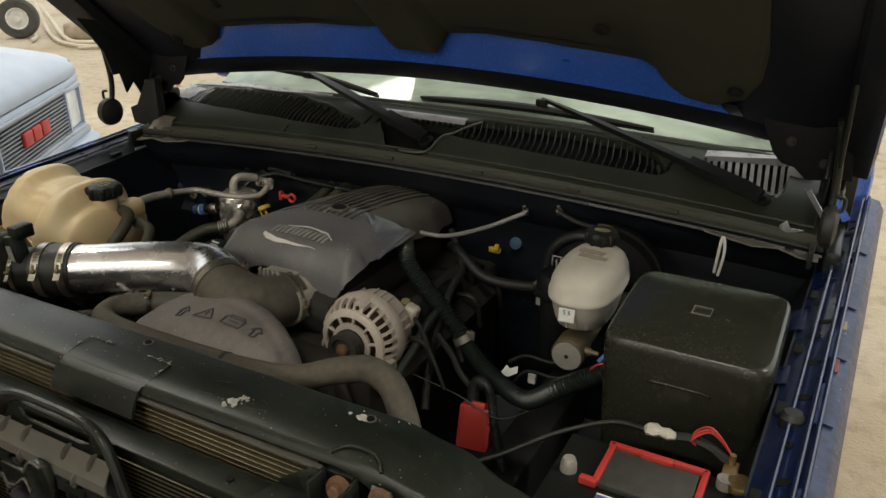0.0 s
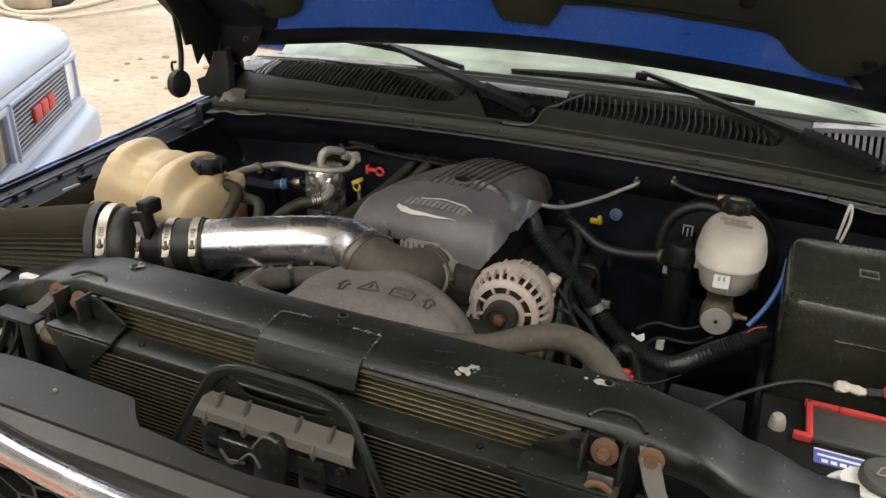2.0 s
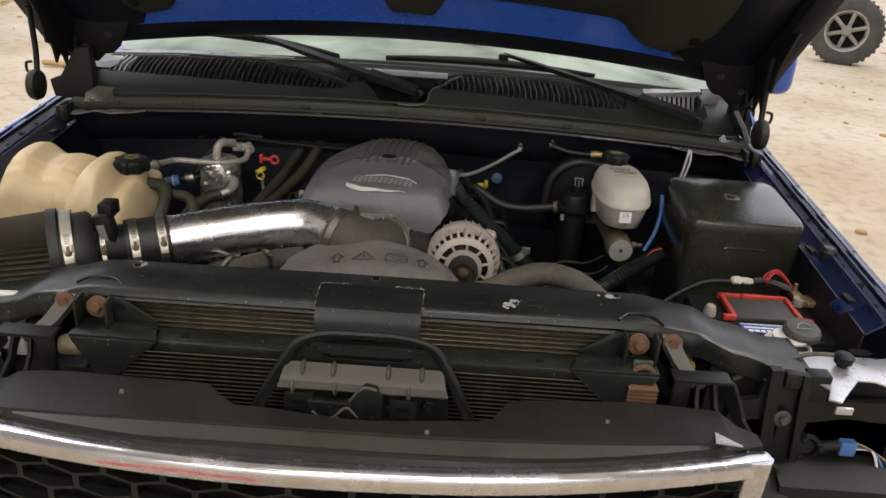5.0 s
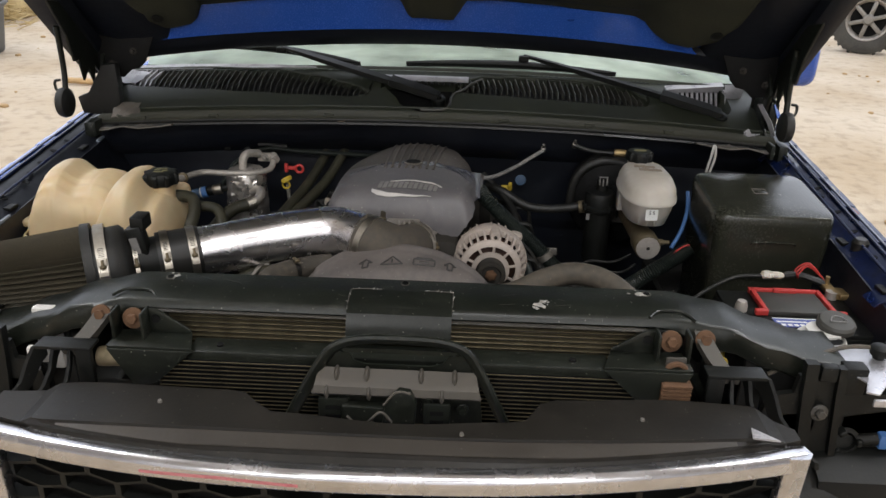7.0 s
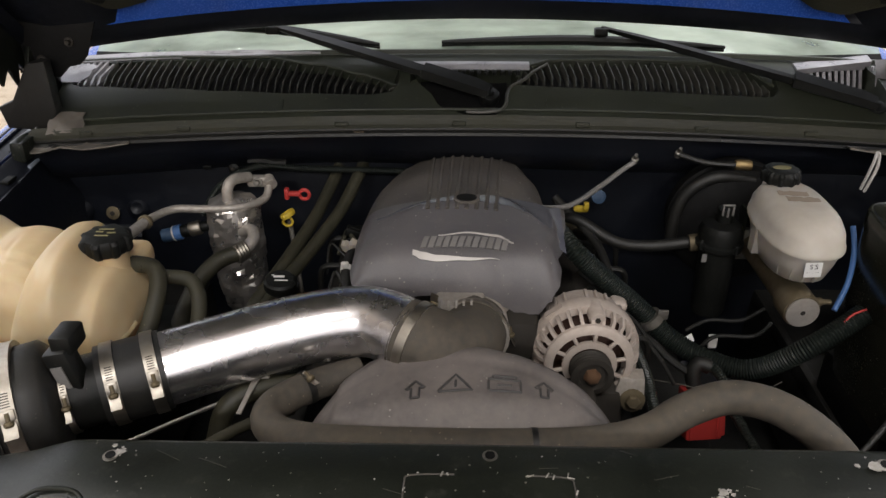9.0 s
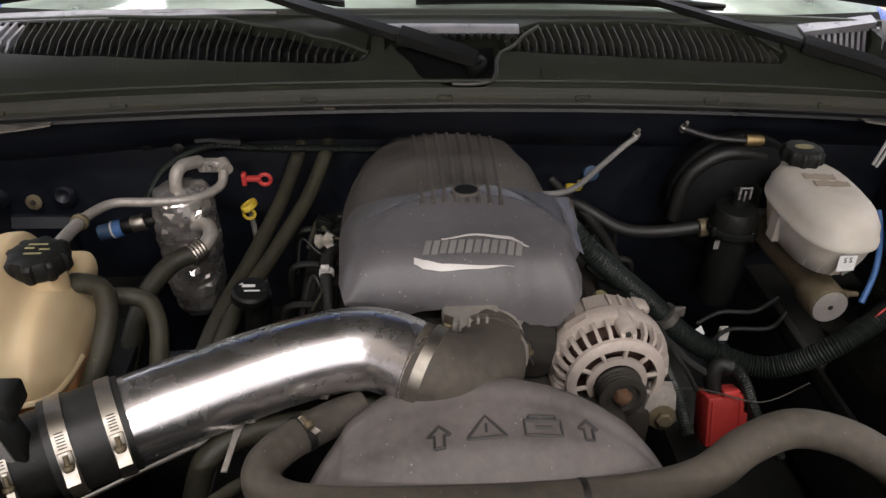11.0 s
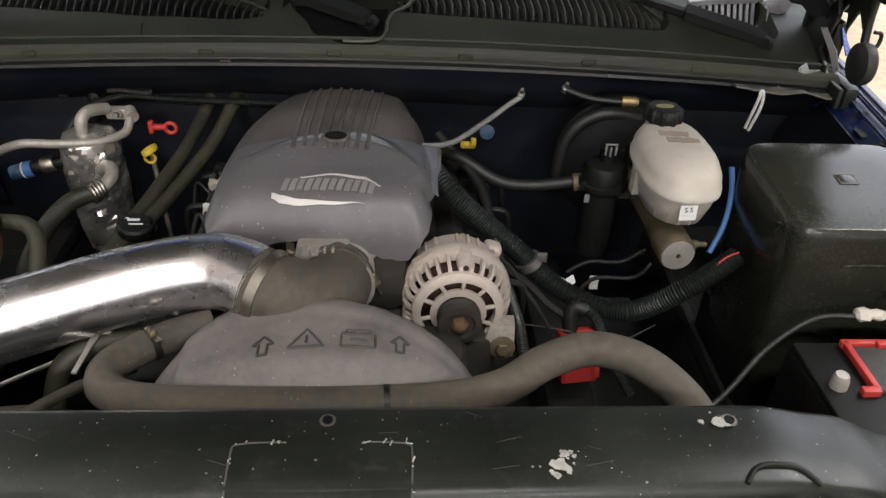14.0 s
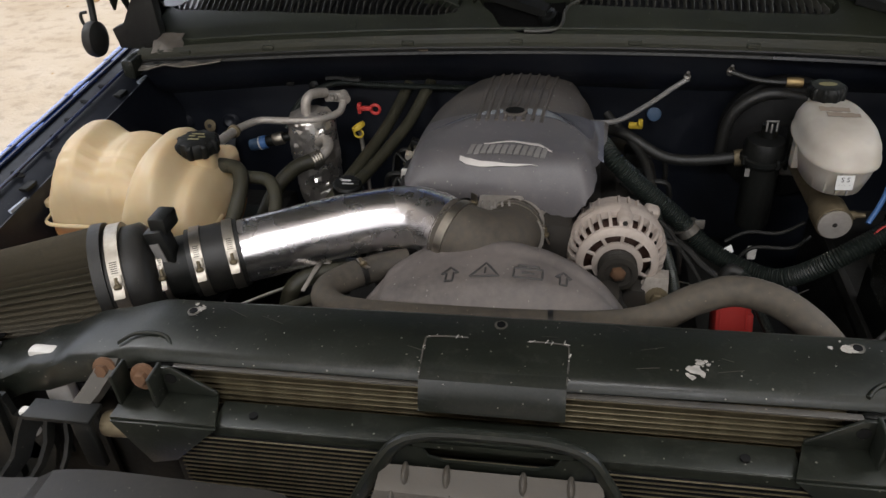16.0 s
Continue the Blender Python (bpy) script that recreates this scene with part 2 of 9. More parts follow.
M_CORE = mat("radiator_fins", (0.018, 0.016, 0.010), 0.6, metal=0.3, dust=0.3, dust_colour=(0.05, 0.04, 0.022), grain=350, bump=0.7)
M_CORE_BAR = mat("radiator_tube", (0.19, 0.16, 0.095), 0.4, metal=0.6, dust=0.35, dust_colour=(0.1, 0.085, 0.055), grain=200, vary=0.5, patch=40)
M_COND = mat("condenser_black", (0.009, 0.009, 0.009), 0.4, dust=0.12, grain=250, bump=0.4)
M_GREYPANEL = mat("dusty_grey_steel", (0.055, 0.052, 0.047), 0.45, metal=0.2, dust=0.35, dust_colour=(0.10, 0.09, 0.072), grain=90, specks=0.35, speck_colour=(0.25, 0.22, 0.18))
M_ENDPLATE = mat("scuffed_bare_steel", (0.2, 0.185, 0.165), 0.4, metal=0.3, dust=0.4, dust_colour=(0.12, 0.1, 0.075), grain=60, bump=0.3, patch=30, vary=0.5)
# lighter than the cowl: light on the slat edges is put into the colour
M_SLAT = mat("lit_edge_plastic", (0.045, 0.044, 0.036), 0.3, dust=0.25, dust_colour=(0.08, 0.08, 0.066), grain=160, bump=0.08)
M_CROSS = mat("rosy_dusty_steel", (0.06, 0.054, 0.045), 0.5, metal=0.1, dust=0.4, dust_colour=(0.095, 0.083, 0.067), grain=120, vary=0.15)
M_COWL = mat("cowl_plastic", (0.015, 0.0185, 0.0115), 0.42, dust=0.25, dust_colour=(0.055, 0.06, 0.04), grain=260, bump=0.08, spec=0.35, specks=0.14, speck_colour=(0.16, 0.155, 0.12))
M_SHELF = mat("dusty_shelf_plastic", (0.0065, 0.006, 0.0048), 0.38, dust=0.22, dust_colour=(0.036, 0.03, 0.023), grain=200, bump=0.08, spec=0.3, specks=0.1, speck_colour=(0.16, 0.14, 0.11))
M_BAND = mat("worn_shelf_band", (0.03, 0.026, 0.021), 0.4, dust=0.4, dust_colour=(0.05, 0.041, 0.032), grain=160, bump=0.08, specks=0.12, speck_colour=(0.16, 0.14, 0.11))
M_GLOSS = mat("glossy_black_paint", (0.006, 0.007, 0.008), 0.12, dust=0.04, dust_colour=(0.05, 0.048, 0.04), grain=120, bump=0.02, spec=0.5)
M_STRIP = mat("mossy_rubber_strip", (0.019, 0.021, 0.013), 0.5, dust=0.45, dust_colour=(0.045, 0.044, 0.028), grain=120, specks=0.2, speck_colour=(0.14, 0.135, 0.095))
M_WIPER = mat("wiper_black", (0.0065, 0.0072, 0.0065), 0.34, dust=0.12, dust_colour=(0.03, 0.031, 0.028), grain=90, bump=0.06, spec=0.32)
# lit copy of the cowl plastic: sky sheen is put into the colour
M_COWL_LIGHT = mat("skylit_cowl_plastic", (0.35, 0.345, 0.36), 0.22, dust=0.2, dust_colour=(0.16, 0.15, 0.14), grain=160, vary=0.3, patch=25)
M_ENGINE = mat("grimy_engine_metal", (0.022, 0.02, 0.018), 0.6, metal=0.2, dust=0.3, dust_colour=(0.05, 0.042, 0.03), grain=70, bump=0.5)
M_UNDERCOAT = mat("black_undercoat", (0.006, 0.006, 0.0055), 0.6, dust=0.2, dust_colour=(0.022, 0.02, 0.014), grain=70, bump=0.5)
M_FILTER = mat("oiled_filter_cotton", (0.03, 0.025, 0.0145), 0.62, dust=0.35, dust_colour=(0.095, 0.08, 0.05), grain=160, bump=0.4)
M_WHITEPAINT = mat("chipped_white_paint", (0.5, 0.48, 0.44), 0.6, grain=160, vary=0.55, patch=90, dust=0.35, dust_colour=(0.12, 0.11, 0.09))
M_SILVERCAR = mat("pale_silver_paint", (0.36, 0.42, 0.52), 0.4, metal=0.2, coat=0.2, dust=0.15, dust_colour=(0.5, 0.5, 0.48), grain=90, bump=0.02, vary=0.1)
M_GRILLEBAR = mat("dull_grille_bar", (0.26, 0.28, 0.31), 0.45, metal=0.3, dust=0.2, grain=90)
M_TYRE = mat("tyre_rubber", (0.03, 0.028, 0.026), 0.8, dust=0.4, grain=60, bump=0.4)
M_CRATE = mat("black_tote_plastic", (0.03, 0.03, 0.028), 0.5, dust=0.35, grain=60, specks=0.2, speck_colour=(0.12, 0.1, 0.06))
M_STRAW = mat("dry_straw", (0.45, 0.34, 0.16), 0.9, grain=60)
M_WOOD = mat("weathered_wood", (0.4, 0.26, 0.12), 0.8, grain=80)
M_HOSEPALE = mat("pale_dusty_hose", (0.6, 0.53, 0.42), 0.6, dust=0.4, dust_colour=(0.5, 0.41, 0.29), grain=40)
M_BLOCK = mat("tan_stone", (0.42, 0.34, 0.25), 0.85, grain=40, bump=0.4)
M_DARK = mat("cabin_trim", (0.02, 0.02, 0.02), 0.8, grain=60)
M_WALL = mat("added_wall_sheet", (0.74, 0.74, 0.76), 0.6, grain=20, vary=0.1)
M_CEIL = mat("added_ceiling_sheet", (0.55, 0.55, 0.56), 0.6, grain=20, vary=0.08)
M_LAMPHOUSE = mat("lamp_housing", (0.7, 0.7, 0.7), 0.5)
M_LAMP_DARK = mat("dark_lamp_glass", (0.06, 0.065, 0.06), 0.1, spec=0.8, grain=40, bump=0.1)
M_LAMP_HEAD = mat("headlamp_lens", (0.75, 0.78, 0.8), 0.08, spec=0.8, grain=40, bump=0.2)


def sand_material():
    m = bpy.data.materials.new("sandy_dirt")
    m.use_nodes = True
    n, k = m.node_tree.nodes, m.node_tree.links
    b = n["Principled BSDF"]
    tc = n.new("ShaderNodeTexCoord")
    a, c, d = (n.new("ShaderNodeTexNoise") for _ in range(3))
    for t, s, dt in ((a, 0.8, 8), (c, 9.0, 10), (d, 70.0, 4)):
        t.inputs["Scale"].default_value, t.inputs["Detail"].default_value = s, dt
        k.new(tc.outputs["Object"], t.inputs["Vector"])
    r = n.new("ShaderNodeValToRGB")
    r.color_ramp.elements[0].position, r.color_ramp.elements[1].position = 0.3, 0.7
    r.color_ramp.elements[0].color, r.color_ramp.elements[1].color = (0.40, 0.305, 0.195, 1), (0.54, 0.455, 0.345, 1)
    k.new(a.outputs["Fac"], r.inputs[0])
    r2 = n.new("ShaderNodeValToRGB")
    r2.color_ramp.elements[0].position, r2.color_ramp.elements[1].position = 0.33, 0.5
    r2.color_ramp.elements[0].color, r2.color_ramp.elements[1].color = (0.5, 0.47, 0.43, 1), (1, 1, 1, 1)
    k.new(c.outputs["Fac"], r2.inputs[0])
    mx = n.new("ShaderNodeMix")
    mx.data_type, mx.blend_type = "RGBA", "MULTIPLY"
    mx.inputs["Factor"].default_value = 0.4
    k.new(r.outputs[0], mx.inputs["A"]), k.new(r2.outputs[0], mx.inputs["B"])
    k.new(mx.outputs["Result"], b.inputs["Base Color"])
    b.inputs["Roughness"].default_value = 0.95
    sm = n.new("ShaderNodeMath")
    sm.operation = "MULTIPLY_ADD"
    k.new(c.outputs["Fac"], sm.inputs[0])
    sm.inputs[1].default_value = 3.0
    k.new(d.outputs["Fac"], sm.inputs[2])
    bp = n.new("ShaderNodeBump")
    bp.inputs["Strength"].default_value, bp.inputs["Distance"].default_value = 0.5, 0.02
    k.new(sm.outputs[0], bp.inputs["Height"]), k.new(bp.outputs[0], b.inputs["Normal"])
    return m


def windscreen_material():
    """Green-tinted glass under a pale, streaked film."""
    m = bpy.data.materials.new("filmed_windscreen")
    m.use_nodes = True
    n, k = m.node_tree.nodes, m.node_tree.links
    b = n["Principled BSDF"]
    b.inputs["Base Color"].default_value = (0.75, 0.9, 0.8, 1)
    b.inputs["Roughness"].default_value = 0.03
    b.inputs["Transmission Weight"].default_value = 1.0
    b.inputs["IOR"].default_value = 1.45
    film = n.new("ShaderNodeBsdfDiffuse")
    film.inputs["Color"].default_value = (0.62, 0.72, 0.62, 1)
    tc, ns = n.new("ShaderNodeTexCoord"), n.new("ShaderNodeTexNoise")
    ns.inputs["Scale"].default_value, ns.inputs["Detail"].default_value = 3.0, 8
    wipe = n.new("ShaderNodeMapping")
    wipe.inputs["Scale"].default_value = (0.7, 3.0, 3.0)
    k.new(tc.outputs["Object"], wipe.inputs["Vector"])
    k.new(wipe.outputs[0], ns.inputs["Vector"])
    mr = n.new("ShaderNodeMapRange")
    mr.inputs[1].default_value, mr.inputs[2].default_value = 0.35, 0.65
    mr.inputs[3].default_value, mr.inputs[4].default_value = 0.25, 0.85
    k.new(ns.outputs["Fac"], mr.inputs[0])
    mix = n.new("ShaderNodeMixShader")
    k.new(mr.outputs[0], mix.inputs[0])
    k.new(b.outputs[0], mix.inputs[1]), k.new(film.outputs[0], mix.inputs[2])
    k.new(mix.outputs[0], n["Material Output"].inputs["Surface"])
    return m


M_SAND = sand_material()
M_GLASS = windscreen_material()

# ---- building blocks: each gives (vertices, faces) ----


def V(*a):
    return Vector(a)


def from_bm(bm):
    bm.verts.index_update()
    g = ([v.co.copy() for v in bm.verts], [[v.index for v in f.verts] for f in bm.faces])
    bm.free()
    return g


def box(cx, cy, cz, sx, sy, sz, bev=0.004, seg=2, top=(1, 1), m=None):
    """A bevelled box; top scales the upper face."""
    bm = bmesh.new()
    bmesh.ops.create_cube(bm, size=1)
    for v in bm.verts:
        kx, ky = top if v.co.z > 0 else (1, 1)
        v.co = Vector((v.co.x * sx * kx, v.co.y * sy * ky, v.co.z * sz))
    if bev:
        bmesh.ops.bevel(bm, geom=bm.edges[:], offset=bev, segments=seg, profile=0.5, affect="EDGES")
    bmesh.ops.transform(bm, verts=bm.verts[:], matrix=Matrix.Translation((cx, cy, cz)) @ (m or Matrix()))
    return from_bm(bm)


def smooth_path(pts, per=6):
    """A curve through the points."""
    p = [Vector(q) for q in pts]
    if len(p) < 3:
        return p
    out = []
    for i in range(len(p) - 1):
        a, b, c, d = p[max(i - 1, 0)], p[i], p[i + 1], p[min(i + 2, len(p) - 1)]
        for j in range(per):
            t = j / per
            out.append(0.5 * ((2 * b) + (c - a) * t + (2 * a - 5 * b + 4 * c - d) * t * t + (3 * b - a - 3 * c + d) * t ** 3))
    return out + [p[-1]]


def tube(pts, r, n=12, per=6, caps=True, smooth=True, flat=1.0):
    """A hose along the points; r is a number or a function of the length share."""
    p = smooth_path(pts, per) if smooth else [Vector(q) for q in pts]
    rad = r if callable(r) else (lambda s: r)
    verts, faces, side = [], [], None
    for i, q in enumerate(p):
        d = (p[min(i + 1, len(p) - 1)] - p[max(i - 1, 0)]).normalized()
        if side is None:
            side = d.orthogonal().normalized()
        side = (side - d * side.dot(d)).normalized()
        up = d.cross(side)
        rr = rad(i / (len(p) - 1))
        for j in range(n):
            a = 2 * math.pi * j / n
            verts.append(q + (side * math.cos(a) + up * math.sin(a) * flat) * rr)
    for i in range(len(p) - 1):
        for j in range(n):
            faces.append([i * n + j, i * n + (j + 1) % n, (i + 1) * n + (j + 1) % n, (i + 1) * n + j])
    if caps:
        faces += [list(range(n))[::-1], [(len(p) - 1) * n + j for j in range(n)]]
    return verts, faces


def ribbed(pts, r, pitch=0.006, n=12, deep=0.1):
    """A corrugated conduit."""
    p = smooth_path(pts, 8)
    length = sum((b - a).length for a, b in zip(p, p[1:]))
    rings = int(length / pitch * 2)
    acc, res, i = [0.0], [], 0
    for a, b in zip(p, p[1:]):
        acc.append(acc[-1] + (b - a).length)
    for j in range(rings + 1):
        s = length * j / rings
        while i < len(p) - 2 and acc[i + 1] < s:
            i += 1
        f = (s - acc[i]) / max(acc[i + 1] - acc[i], 1e-9)
        res.append(p[i].lerp(p[i + 1], min(1, f)))
    return tube(res, lambda s: r * (1 - deep * (round(s * rings) % 2)), n, smooth=False)


def axis_matrix(at, direction):
    return Matrix.Translation(at) @ Vector(direction).to_track_quat("Z", "Y").to_matrix().to_4x4()


def lathe(profile, n=24, at=(0, 0, 0), direction=(0, 0, 1), squash=(1, 1)):
    """A turned body: rows of radius and height along the axis."""
    m = axis_matrix(at, direction)
    verts, faces = [], []
    for r, h in profile:
        for j in range(n):
            a = 2 * math.pi * j / n
            verts.append(m @ Vector((r * math.cos(a) * squash[0], r * math.sin(a) * squash[1], h)))
    for i in range(len(profile) - 1):
        for j in range(n):
            faces.append([i * n + j, i * n + (j + 1) % n, (i + 1) * n + (j + 1) % n, (i + 1) * n + j])
    if profile[0] != profile[-1]:
        faces += [list(range(n))[::-1], [(len(profile) - 1) * n + j for j in range(n)]]
    return verts, faces


def loft(rows, closed=True, caps=True):
    """A skin over rows of equally many points."""
    n = len(rows[0])
    verts = [Vector(q) for row in rows for q in row]
    faces = []
    for i in range(len(rows) - 1):
        for j in range(n if closed else n - 1):
            faces.append([i * n + j, i * n + (j + 1) % n, (i + 1) * n + (j + 1) % n, (i + 1) * n + j])
    if caps and closed:
        faces += [list(range(n))[::-1], [(len(rows) - 1) * n + j for j in range(n)]]
    return verts, faces


def sheet(rows, thick):
    """A grid of points thickened downwards along its normals."""
    bm = bmesh.new()
    n = len(rows[0])
    vs = [bm.verts.new(q) for row in rows for q in row]
    for i in range(len(rows) - 1):
        for j in range(n - 1):
            bm.faces.new([vs[i * n + j], vs[i * n + j + 1], vs[(i + 1) * n + j + 1], vs[(i + 1) * n + j]])
    bmesh.ops.recalc_face_normals(bm, faces=bm.faces[:])
    bmesh.ops.solidify(bm, geom=bm.faces[:], thickness=thick)
    return from_bm(bm)


def plate(poly, thick, m=None, bev=0.0):
    """A flat outline in x and y, thickened along z, then placed by m."""
    bm = bmesh.new()
    f = bm.faces.new([bm.verts.new((x, y, 0)) for x, y in poly])
    if f.normal.z < 0:
        f.normal_flip()
    bm.normal_update()
    r = bmesh.ops.extrude_face_region(bm, geom=[f])
    bmesh.ops.translate(bm, verts=[e for e in r["geom"] if isinstance(e, bmesh.types.BMVert)], vec=(0, 0, thick))
    bmesh.ops.recalc_face_normals(bm, faces=bm.faces[:])
    if bev:
        bmesh.ops.bevel(bm, geom=bm.edges[:], offset=bev, segments=2, profile=0.5, affect="EDGES")
    if m is not None:
        bmesh.ops.transform(bm, verts=bm.verts[:], matrix=m)
    return from_bm(bm)


def join(*geos):
    verts, faces = [], []
    for v, f in geos:
        o = len(verts)
        verts += v
        faces += [[i + o for i in q] for q in f]
    return verts, faces


def moved(g, m):
    return [m @ v for v in g[0]], g[1]


def mesh_of(name, g, material, angle=38):
    me = bpy.data.meshes.new(name)
    me.from_pydata([tuple(v) for v in g[0]], [], g[1])
    me.update()
    bm = bmesh.new()
    bm.from_mesh(me)
    bmesh.ops.recalc_face_normals(bm, faces=bm.faces[:])
    bm.to_mesh(me)
    bm.free()
    me.shade_smooth()
    me.set_sharp_from_angle(angle=radians(angle))
    me.materials.append(material)
    return me


def part(name, g, material, parent, label="", angle=38):
    ob = new(name, mesh_of(name, g, material, angle))
    ob.parent = parent
    return tagged(ob, label)


def solo(name, g, material, label, category, group="", kind="", angle=38):
    """A thing of one mesh."""
    return tagged(new(name, mesh_of(name, g, material, angle)), label, category, group, kind)


def thing(name, label, category, group="", at=(0, 0, 0), kind=""):
    ob = new(name)
    ob.empty_display_size = 0.05
    ob.location = at
    return tagged(ob, label, category, group, kind)


def piece(name, me, parent, m):
    """One more object on a shared mesh."""
    ob = new(name, me)
    ob.parent = parent
    ob.matrix_basis = m
    return ob


def superellipse(cx, cy, rx, ry, z, n=32, e=3.0):
    out = []
    for j in range(n):
        a = 2 * math.pi * j / n
        c, s = math.cos(a), math.sin(a)
        out.append(Vector((cx + rx * math.copysign(abs(c) ** (2 / e), c), cy + ry * math.copysign(abs(s) ** (2 / e), s), z)))
    return out


def lerp_table(table, t):
    for (a, *p), (b, *q) in zip(table, table[1:]):
        if t <= b:
            f = max(0, (t - a) / (b - a))
            f = f * f * (3 - 2 * f)
            return [u + (w - u) * f for u, w in zip(p, q)]
    return list(table[-1][1:])


def eased(table, t, w):
    """A table read by straight lines and rounded over a width w."""
    acc = [0.0] * (len(table[0]) - 1)
    for k in range(9):
        q = min(max(t + w * (k - 4) / 4, table[0][0]), table[-1][0])
        for (a, *p), (b, *r) in zip(table, table[1:]):
            if q <= b:
                f = (q - a) / (b - a)
                acc = [o + (u + (v - u) * f) / 9 for o, u, v in zip(acc, p, r)]
                break
    return acc


def lobed(profile, at, lobes, deep, n=96):
    """A turned cap whose rim swells into grip lobes."""
    rows = []
    for r, h, k in profile:
        rows.append([Vector(at) + V(r * (1 + deep * k * max(0, math.cos(lobes * a)) ** 0.5) * math.cos(a), r * (1 + deep * k * max(0, math.cos(lobes * a)) ** 0.5) * math.sin(a), h) for a in [2 * math.pi * i / n for i in range(n)]])
    return loft(rows)


def bolt(at, direction, r, material, parent, name="bolt", washer=True):
    g = lathe([(r * 0.98, 0.004), (r, 0.006), (r, 0.011), (r * 0.8, 0.013)], 6, at, direction)
    if washer:
        g = join(lathe([(r * 1.7, 0), (r * 1.7, 0.003), (r * 1.5, 0.004)], 16, at, direction), g)
    return part(name, g, material, parent)


# ---- the ground, and an unseen shed added to shape the light ----


def ground_height(x, y):
    return 0.03 * (noise.noise((x * 0.5, y * 0.5, 0)) + 0.35 * noise.noise((x * 2.1, y * 2.1, 3)))


def build_added_shed():
    span = [-400, -120, -40] + [i * 0.4 - 16 for i in range(81)] + [40, 120, 400]
    rows = [[V(x, y + 2, ground_height(x, y) if max(abs(x), abs(y)) < 15 else 0) for x in span] for y in span]
    solo("ground", loft(rows, closed=False), M_SAND, "pale sandy dirt floor with tracks and dark crumbs", "ground", kind="structure")
    # unseen walls and ceiling, added to block the sky and feed reflections
    deep, mid = ROOF_END + 11.0, (ROOF_END - 11.0) / 2
    for nm, c, s in (("wall_south", (0, -11.1, 3.6), (28, 0.2, 7.4)), ("wall_east", (14.1, mid, 3.6), (0.2, deep, 7.4)), ("wall_west", (-14.1, mid, 3.6), (0.2, deep, 7.4))):
        solo(nm, box(*c, *s, bev=0), M_WALL, "unseen pale wall added to shape the light", "wall", kind="structure")
    solo("ceiling", box(0, mid, 7.35, 28.6, deep, 0.2, bev=0), M_CEIL, "unseen pale ceiling added to shape the light", "ceiling", kind="structure")
    # housings for the added, unseen lamps
    for x, y, z in LAMPS:
        t = thing("added_lamp_body", "unseen long white lamp housing, open below, added for light", "ceiling light", "shed lights")
        part("housing", join(box(x, y, z + 0.2, 2.5, 0.6, 0.3), box(x - 1.24, y, z + 0.01, 0.03, 0.6, 0.08), box(x + 1.24, y, z + 0.01, 0.03, 0.6, 0.08)),
             M_LAMPHOUSE, t)


build_added_shed()

# ---- truck body: fenders, hood, cowl, windscreen ----


